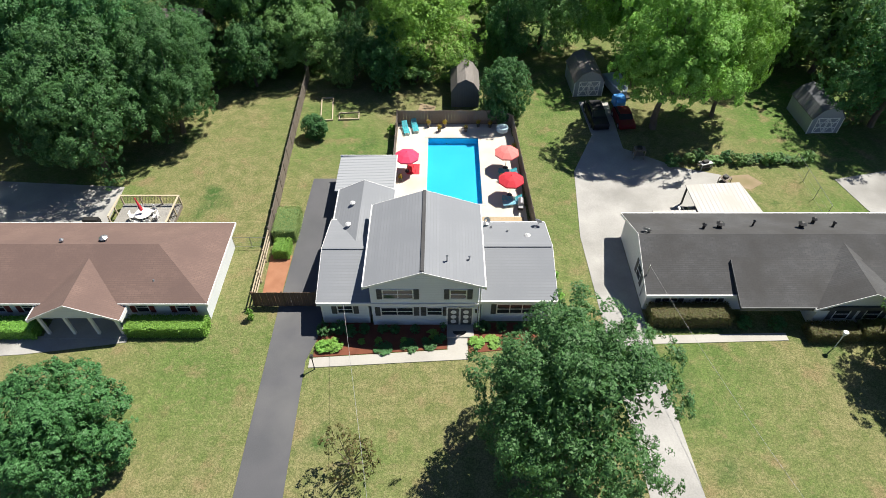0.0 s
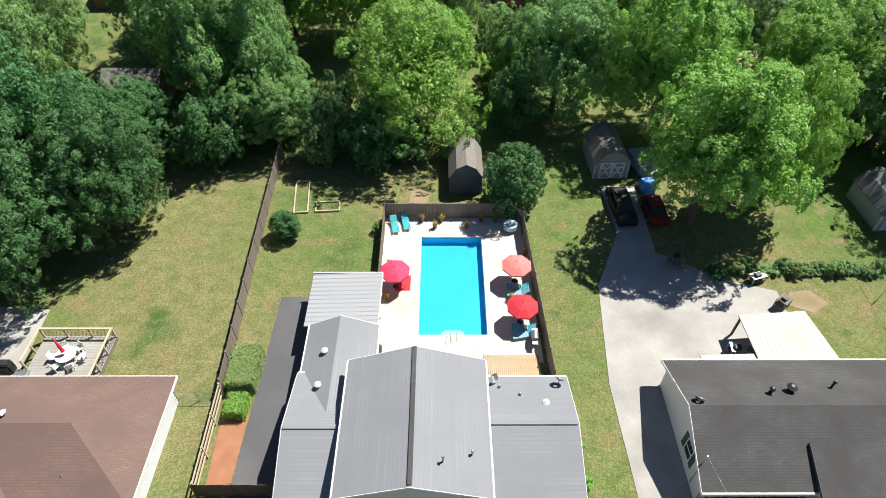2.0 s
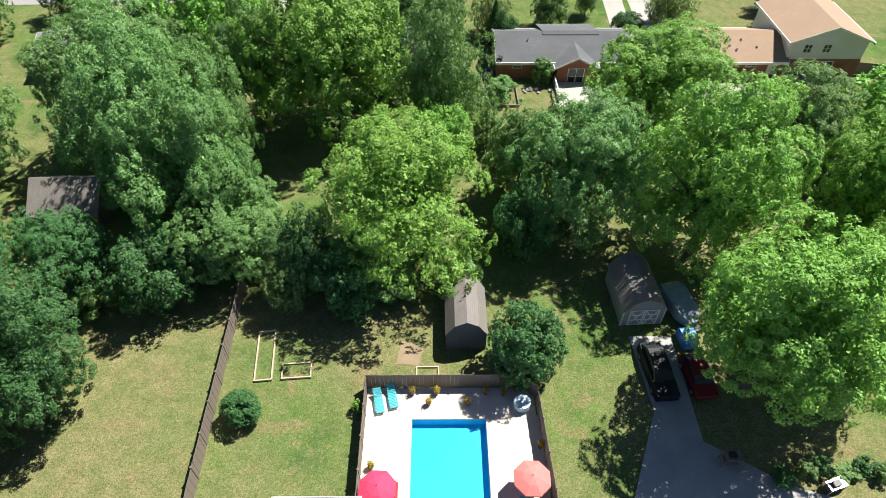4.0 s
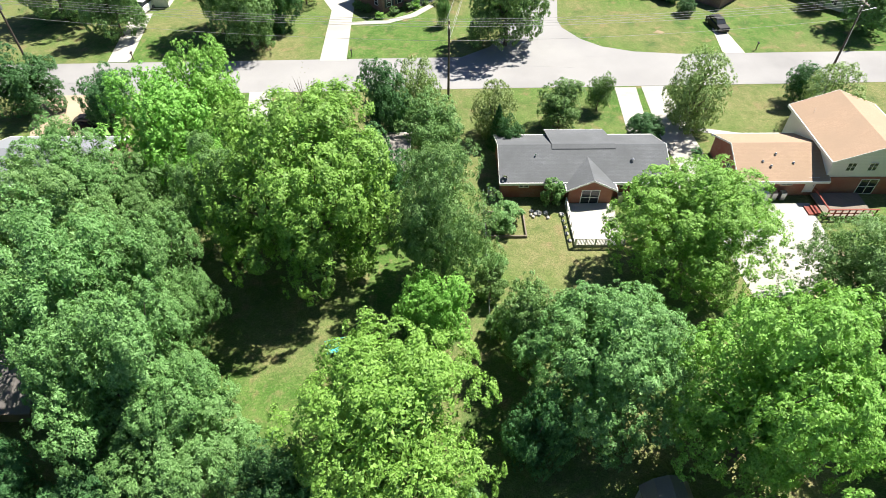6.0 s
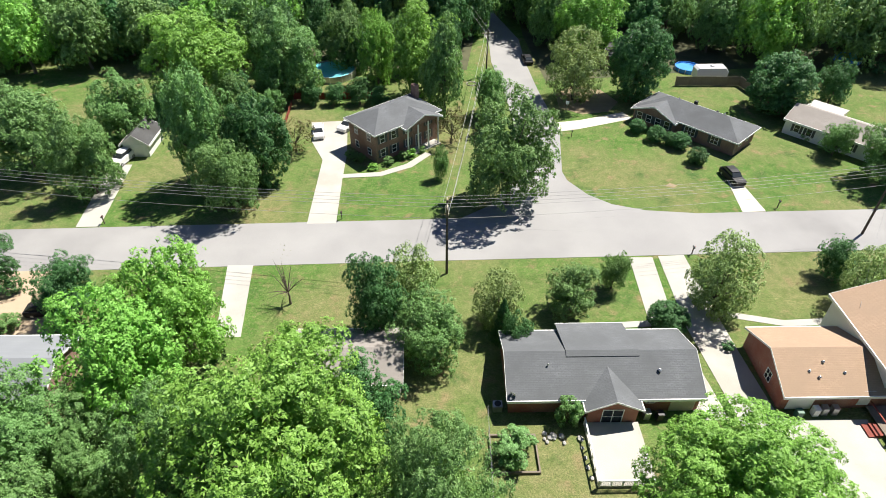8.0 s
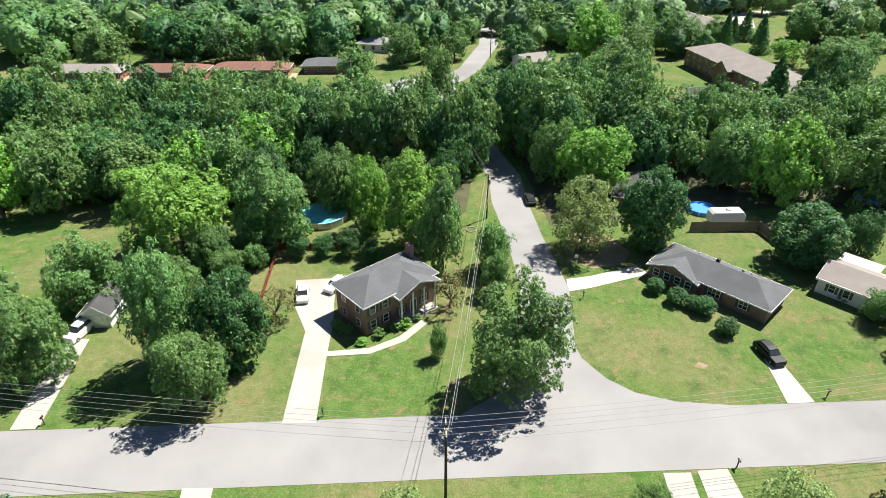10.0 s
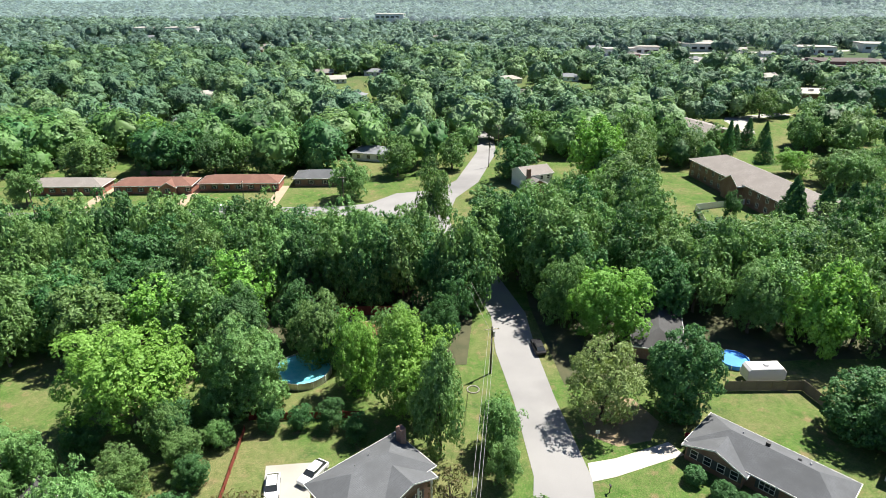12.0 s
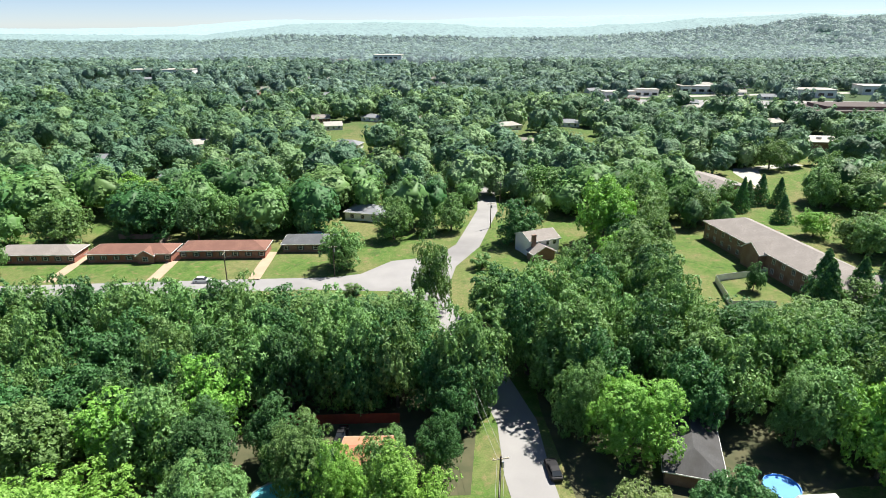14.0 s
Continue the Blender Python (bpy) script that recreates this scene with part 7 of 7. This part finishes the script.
CAR_BLACK, CAR_WHITE, CAR_RED = paint("black_car_paint", (0.012, 0.012, 0.015)), paint("white_car_paint", (0.7, 0.7, 0.7)), paint("dark_red_car_paint", (0.16, 0.015, 0.015))
LAMP_GLASS = plain("lamp_glass", (0.6, 0.6, 0.58), (0.7, 0.7, 0.68), 0.2, 5, 20, bump=0)
LAMP_RED = plain("tail_lamp", (0.35, 0.01, 0.01), (0.4, 0.02, 0.02), 0.3, 5, 20, bump=0)


def loft(sections):
    """A body through rectangular rings (y, half width, low, high)."""
    bm, rings = bmesh.new(), []
    for y, w, lo, hi in sections:
        rings.append([bm.verts.new(p) for p in ((-w, y, lo), (w, y, lo), (w, y, hi - 0.12), (w * 0.93, y, hi), (-w * 0.93, y, hi), (-w, y, hi - 0.12))])
    for a, b in zip(rings, rings[1:]):
        for i in range(6):
            k = (i + 1) % 6
            bm.faces.new((a[i], a[k], b[k], b[i]))
    bm.faces.new(rings[0][::-1]), bm.faces.new(rings[-1])
    return bm


def car(label, x, y, turn, colour, tall=1.0, length=4.7):
    o = thing("car", label, "car", "parked cars", "", x, y, 0, turn)
    k, t = length / 4.7, tall
    part("body", loft([(-2.35 * k, 0.75, 0.4, 0.72), (-2.25 * k, 0.88, 0.25, 0.86 * t), (-1.0 * k, 0.92, 0.22, 0.95 * t), (1.6 * k, 0.92, 0.22, 0.98 * t), (2.2 * k, 0.88, 0.25, 0.92 * t), (2.35 * k, 0.78, 0.4, 0.8)]), colour, o)
    part("cabin_glass", loft([(-1.1 * k, 0.80, 0.9 * t, 0.99 * t), (-0.45 * k, 0.72, 0.9 * t, 1.42 * t), (1.35 * k, 0.70, 0.9 * t, 1.44 * t), (2.0 * k, 0.76, 0.9 * t, 1.05 * t)]), GLASS, o)
    part("roof", loft([(-0.5 * k, 0.66, 1.40 * t, 1.46 * t), (0.2 * k, 0.68, 1.41 * t, 1.52 * t), (1.3 * k, 0.66, 1.42 * t, 1.49 * t)]), colour, o)
    for sx in (-0.84, 0.84):
        for sy in (-1.45 * k, 1.4 * k):
            w = part("wheel", rod(bmesh.new(), (sx - 0.1, sy, 0.32), (sx + 0.1, sy, 0.32), 0.32, seg=16), BLACK, o)
            part("rim", rod(bmesh.new(), (sx - 0.11, sy, 0.32), (sx + 0.11, sy, 0.32), 0.19, seg=12), METAL, w)
    for sx in (-0.62, 0.62):
        part("headlight", boxes((sx - 0.16, -2.33 * k, 0.58, sx + 0.16, -2.2 * k, 0.72), bevel=0.02), LAMP_GLASS, o)
        part("tail_light", boxes((sx - 0.14, 2.22 * k, 0.62, sx + 0.14, 2.33 * k, 0.8), bevel=0.02), LAMP_RED, o)
    return o


car("black car parked on the neighbour's concrete drive", 17.2, 57.9, 4, CAR_BLACK, 1.1, 5.0)
car("small dark red car parked beside the drive under a tree", 20.2, 57.4, 4, CAR_RED, 0.95, 3.8)
car("black estate car on a gravel strip", 46.4, 143.4, 10, CAR_BLACK, 1.1, 4.8)
car("black car parked along the side street", 21.0, 190.3, 184, CAR_BLACK)
car("white car parked on the brick house's drive", -18.6, 158.6, 8, CAR_WHITE)
car("white car parked behind the brick house", -13.8, 161.0, -30, CAR_WHITE)
car("white van before the small garage", -48.3, 150.0, -15, CAR_WHITE, 1.25, 4.6)
car("dark car parked on the tan driveway", -43.6, 116.2, 95, CAR_BLACK)
car("white car parked along the rear street", -57.6, 265.6, 90, CAR_WHITE)
car("black car parked by the red fence", -20.8, 198.0, 5, CAR_BLACK)
car("black car parked by the red fence", -12.4, 199.6, -5, CAR_BLACK)
ct = thing("covered_boat", "small boat under a silver tarpaulin beside the shed", "boat", x=20.7, y=64.3, turn=12)
part("tarpaulin", loft([(-2.2, 0.4, 0.3, 0.9), (-1.2, 0.95, 0.3, 1.3), (1.2, 1.05, 0.3, 1.35), (2.2, 0.9, 0.3, 1.0)]), plain("silver_tarpaulin", (0.24, 0.29, 0.34), (0.33, 0.38, 0.43), 0.7, 1.5, 8), ct)
tarp = thing("covered_mower", "garden machine under a bright blue tarpaulin", "mower", x=20.4, y=61.0, turn=8)
part("tarpaulin", loft([(-0.85, 0.5, 0.05, 0.7), (-0.5, 0.62, 0.03, 1.05), (0.5, 0.62, 0.03, 1.1), (0.85, 0.5, 0.05, 0.8)]), POOL_BLUE, tarp)
part("trailer", boxes((-0.7, -2.6, 0.15, 0.7, 2.0, 0.29)), BLACK, ct)
van = thing("caravan", "white touring caravan behind a board fence", "caravan", x=56.3, y=180.6, turn=92)
part("body", loft([(-3.2, 1.1, 0.6, 2.0), (-2.6, 1.2, 0.45, 2.75), (2.8, 1.2, 0.45, 2.8), (3.2, 1.15, 0.5, 2.4)]), CAR_WHITE, van)
for y in (-1.5, 0.9):
    part("window", boxes((1.19, y, 1.4, 1.22, y + 0.9, 2.0)), GLASS, van)
part("roof_unit", boxes((-0.4, -0.5, 2.8, 0.4, 0.3, 3.05), bevel=0.05), WHITE, van)
for sx in (-1.05, 1.05):
    part("wheel", rod(bmesh.new(), (sx - 0.1, 0.1, 0.33), (sx + 0.1, 0.1, 0.33), 0.33, seg=14), BLACK, van)


def round_pool(label, x, y, r, h=1.2, wall=METAL, tone=None):
    o = thing("round_pool", label, "swimming pool", x=x, y=y)
    bm = bmesh.new()
    bmesh.ops.create_cone(bm, cap_ends=False, segments=28, radius1=r, radius2=r, depth=h, matrix=pose(0, 0, h / 2))
    bmesh.ops.solidify(bm, geom=bm.faces[:], thickness=0.1)
    part("wall", bm, wall, o)
    part("liner", rod(bmesh.new(), (0, 0, 0.02), (0, 0, h - 0.25), r - 0.12, seg=28), tone or POOL_LINER, o, "bright blue water and liner")
    for k in range(12):
        a = k * math.pi / 6
        part("upright", boxes((-0.06, -0.04, 0, 0.06, 0.04, h + 0.02)), WHITE, o).matrix_local = pose((r + 0.05) * math.cos(a), (r + 0.05) * math.sin(a), 0, 0, 0, math.degrees(a) + 90)


LINER_BRIGHT = plain("bright_liner", (0.10, 0.55, 0.68), (0.25, 0.70, 0.78), 0.15, 0.5, 2.5, bump=0.2)
round_pool("large round above-ground pool with bright turquoise water", -19.3, 183.9, 4.6, 1.3, METAL, LINER_BRIGHT)
round_pool("small blue inflatable pool in shade", 53.8, 185.6, 2.6, 0.8, POOL_BLUE, POOL_BLUE)
round_pool("round pool with turquoise water on a far lawn", 89.5, 189.7, 2.6, 1.0, POOL_BLUE, LINER_BRIGHT)
round_pool("round pool with turquoise water behind a row house", -34.0, 301.0, 3.2, 1.2, METAL, LINER_BRIGHT)
pav = thing("pavilion", "open pavilion with a terracotta roof among trees", "pavilion", x=-11.2, y=189.8)
SHINGLE_TERRA = coursed("terracotta_shingle", (0.48, 0.20, 0.12), (0.55, 0.25, 0.16), 0.16, "y", (0.34, 0.14, 0.09), 0.5, 0.95)
gable(pav, 0, 7.8, 0, 6.4, 2.5, 3.6, "x", WOOD_PLAIN, SHINGLE_TERRA, trim=WOOD_PLAIN)
pt = thing("play_tower", "small red-roofed play house at the wood's edge", "play house", x=-31.5, y=198.0)
gable(pt, -1.1, 1.1, 0, 2.2, 1.8, 2.8, "x", WHITE, WOOD_RED, trim=WHITE, over=0.15, end_over=0.1)

sw = thing("garden_swing", "turquoise garden swing seat in tree shade", "swing", x=-8.2, y=80.7, turn=15)
for sx in (-0.9, 0.9):
    part("frame", rod(rod(bmesh.new(), (sx, -0.7, 0), (sx, 0, 2.0), 0.035), (sx, 0.7, 0), (sx, 0, 2.0), 0.035), TURQUOISE, sw)
part("beam", rod(bmesh.new(), (-0.9, 0, 2.0), (0.9, 0, 2.0), 0.035), TURQUOISE, sw)
part("seat", boxes((-0.75, -0.3, 0.5, 0.75, 0.3, 0.56), bevel=0.02), TURQUOISE, sw)
part("backrest", boxes((-0.75, 0.3, 0.56, 0.75, 0.36, 1.05), bevel=0.02), TURQUOISE, sw)

# bins, pots and odds and ends by the houses
def bin_(x, y, colour, label, turn=0):
    o = thing("wheelie_bin", label, "bin", "bins", "", x, y, 0, turn)
    part("body", loft([(-0.3, 0.28, 0.05, 1.0), (0.0, 0.29, 0.03, 1.02), (0.3, 0.28, 0.05, 1.0)]), colour, o)
    part("lid", boxes((-0.31, -0.34, 1.0, 0.31, 0.34, 1.08), bevel=0.03), colour, o)


GREEN_BIN = plain("green_plastic", (0.03, 0.10, 0.06), (0.04, 0.13, 0.08), 0.5, 3, 20)
bin_(35.9, 100.6, GREEN_BIN, "dark green bin with a pale lid by the garage"), bin_(37.7, 100.9, WHITE, "white bin by the garage wall"), bin_(38.6, 101.0, METAL, "grey metal bin by the garage wall"), bin_(39.6, 101.0, METAL, "grey metal bin by the garage wall")
bin_(22.4, 100.6, BLACK, "black bin by the garage door"), bin_(21.2, 100.8, METAL, "grey bin by the brick wall"), bin_(26.8, 100.8, METAL, "grey bin at the house corner")
for i in range(16):
    g = random.Random(i)
    bm = bmesh.new()
    bmesh.ops.create_icosphere(bm, subdivisions=1, radius=g.uniform(0.16, 0.32), matrix=Matrix.Diagonal((1, 1.2, 0.7, 1)))
    for v in bm.verts:
        v.co *= g.uniform(0.85, 1.15)
    s = part("stone", bm, CONCRETE_GREY)
    s.matrix_basis = pose(*((12.0 + g.uniform(-1.0, 1.2), 98.6 + g.uniform(-0.7, 0.7)) if i < 11 else (14.5 + g.uniform(-0.2, 0.2), 94.5 + (i - 11) * 1.0)), 0.12)
    tagged(s, "rounded grey garden stone", "stone", "garden stones")
for i, (x, y, w, l, h) in enumerate(((20.4, 50.8, 1.1, 0.8, 1.1), (26.8, 49.0, 1.3, 0.7, 0.7), (27.8, 46.2, 1.0, 0.8, 1.0), (24.0, 42.0, 1.4, 0.8, 1.1), (24.0, 40.8, 1.0, 1.0, 0.9), (22.4, 41.6, 0.9, 0.9, 0.9))):
    o = thing("workbench" if i % 2 else "storage_rack", ("cluttered dark metal workbench on the concrete", "weathered wooden rack on the concrete")[i % 2], "workbench" if i % 2 else "rack", "yard clutter", "", x, y, 0.04, 17 * i)
    for sx in (-w / 2, w / 2 - 0.06):
        for sy in (-l / 2, l / 2 - 0.06):
            part("leg", boxes((sx, sy, 0, sx + 0.06, sy + 0.06, h)), METAL if i % 2 else WOOD_GREY, o)
    part("top", boxes((-w / 2, -l / 2, h, w / 2, l / 2, h + 0.05)), METAL if i % 2 else WOOD_GREY, o)
    part("shelf", boxes((-w / 2 + 0.06, -l / 2, h * 0.4, w / 2 - 0.06, l / 2, h * 0.4 + 0.04)), WOOD_GREY, o)
    part("tool_box", boxes((-w * 0.3, -l * 0.3, h + 0.05, w * 0.15, l * 0.25, h + 0.3), bevel=0.03), BLACK, o)
gb = thing("vegetable_bed", "overgrown vegetable patch in a timber frame", "garden bed", x=8.0, y=97.0)
for r in ((-2.2, -2.0, 0, -2.05, 2.0, 0.3), (2.05, -2.0, 0, 2.2, 2.0, 0.3), (-2.05, -2.0, 0, 2.05, -1.85, 0.3), (-2.05, 1.85, 0, 2.05, 2.0, 0.3)):
    part("board", boxes(r), WOOD_GREY, gb)
sg = thing("street_sign", "small white sign on a thin post", "sign", x=25.2, y=166.5)
part("post", rod(bmesh.new(), (0, 0, 0), (0, 0, 2.0), 0.03), METAL, sg)
part("plate", boxes((-0.3, -0.02, 1.5, 0.3, 0.02, 2.1), bevel=0.005), WHITE, sg)

# ---- poles and wires ----
def pole(x, y, h, arm=2.4, turn=0, lamp=False):
    o = thing("utility_pole", "dark wooden utility pole with a crossarm", "utility pole", "utility poles", "", x, y, 0, turn)
    part("shaft", rod(bmesh.new(), (0, 0, 0), (0, 0, h), 0.17, 0.11, 10), POLE_WOOD, o)
    part("crossarm", boxes((-arm / 2, -0.06, h - 0.55, arm / 2, 0.06, h - 0.42)), WOOD_PLAIN, o)
    for k in range(4):
        u = -arm / 2 + 0.15 + (arm - 0.3) * k / 3
        part("insulator", rod(bmesh.new(), (u, 0, h - 0.42), (u, 0, h - 0.24), 0.05, 0.03), WHITE, o)
    part("transformer", rod(bmesh.new(), (0.32, 0, h - 1.9), (0.32, 0, h - 1.0), 0.2, seg=12), METAL, o)
    if lamp:
        part("lamp_arm", rod(bmesh.new(), (0, 0, h - 1.6), (0, -1.6, h - 1.2), 0.03), METAL, o)
        part("lamp_head", boxes((-0.12, -1.9, h - 1.3, 0.12, -1.5, h - 1.15), bevel=0.03), METAL, o)
    return o


P = [(-58.5, 131.0, 10.5), (2.4, 122.3, 11.0), (58.7, 129.5, 10.5), (11.8, 183.4, 9.0), (2.6, 247.0, 9.5), (-51.2, 265.8, 8.5), (-107, 259.4, 8.5), (-23.0, 268.5, 9.0), (30.2, 336.0, 9.5), (23.8, 309.0, 9.0)]
for i, (x, y, h) in enumerate(P):
    pole(x, y, h, turn=90 if i in (0, 1, 2, 5, 6) else 10, lamp=i in (5, 2))


def wire(a, b, sag, r=0.018):
    c = bpy.data.curves.new("overhead_wire", "CURVE")
    c.dimensions, c.bevel_depth, c.bevel_resolution = "3D", r, 0
    s = c.splines.new("POLY")
    s.points.add(12)
    for i in range(13):
        t = i / 12
        p = Vector(a).lerp(Vector(b), t)
        s.points[i].co = (p.x, p.y, p.z - 4 * sag * t * (1 - t), 1)
    me = bpy.data.meshes.new_from_object(bpy.data.objects.new("tmp", c))
    me.materials.clear()
    return tagged(finish("overhead_wire", me, WIRE), "thin pale overhead wire between poles", "wire", "overhead wires")


for i, j in ((0, 1), (1, 2)):
    for dy, dz in ((-1.05, -0.25), (-0.35, -0.25), (0.35, -0.25), (1.05, -0.25), (0, -2.6)):
        wire((P[i][0], P[i][1] + dy, P[i][2] + dz), (P[j][0], P[j][1] + dy, P[j][2] + dz), 0.7, 0.02)
for i, j in ((1, 3), (3, 4)):
    for dx in (-0.5, 0.5):
        wire((P[i][0] + dx, P[i][1], P[i][2] - 0.3), (P[j][0] + dx, P[j][1], P[j][2] - 0.3), 1.0, 0.022)
wire((P[1][0], P[1][1], P[1][2] - 2.6), (P[3][0], P[3][1], P[3][2] - 1.4), 1.2, 0.03)
wire((P[2][0], P[2][1], P[2][2] - 0.8), (45.0, 110.0, 5.6), 0.8, 0.015)
wire((16.1, 31.6, 4.15), (21.0, 8.0, 6.0), 0.6, 0.012)
wire((-7.6, 28.9, 2.7), (-2.6, 6.0, 7.5), 0.5, 0.012)

ring = thing("stone_ring", "low ring of pale stones on the verge", "stone ring", x=8.6, y=179.0)
for k in range(16):
    a = k * math.pi / 8
    part("stone", boxes((-0.17, -0.1, 0, 0.17, 0.1, 0.16), bevel=0.04), CONCRETE, ring).matrix_local = pose(0.95 * math.cos(a), 0.95 * math.sin(a), 0, 0, 0, math.degrees(a) + 90)
for i, (x, y) in enumerate(((38.4, 167.2), (39.6, 166.8))):
    c = thing("garden_chair", "red garden chair under the round tree", "chair", "red garden chairs", "", x, y, 0, 160 + 30 * i)
    part("seat", boxes((-0.28, -0.28, 0.36, 0.28, 0.28, 0.42), bevel=0.01), CLOTH_RED, c)
    part("backrest", boxes((-0.28, 0.24, 0.43, 0.28, 0.30, 1.0), bevel=0.01), CLOTH_RED, c)
    for sx in (-0.26, 0.2):
        for sy in (-0.26, 0.2):
            part("leg", boxes((sx, sy, 0, sx + 0.06, sy + 0.06, 0.355)), CLOTH_RED, c)
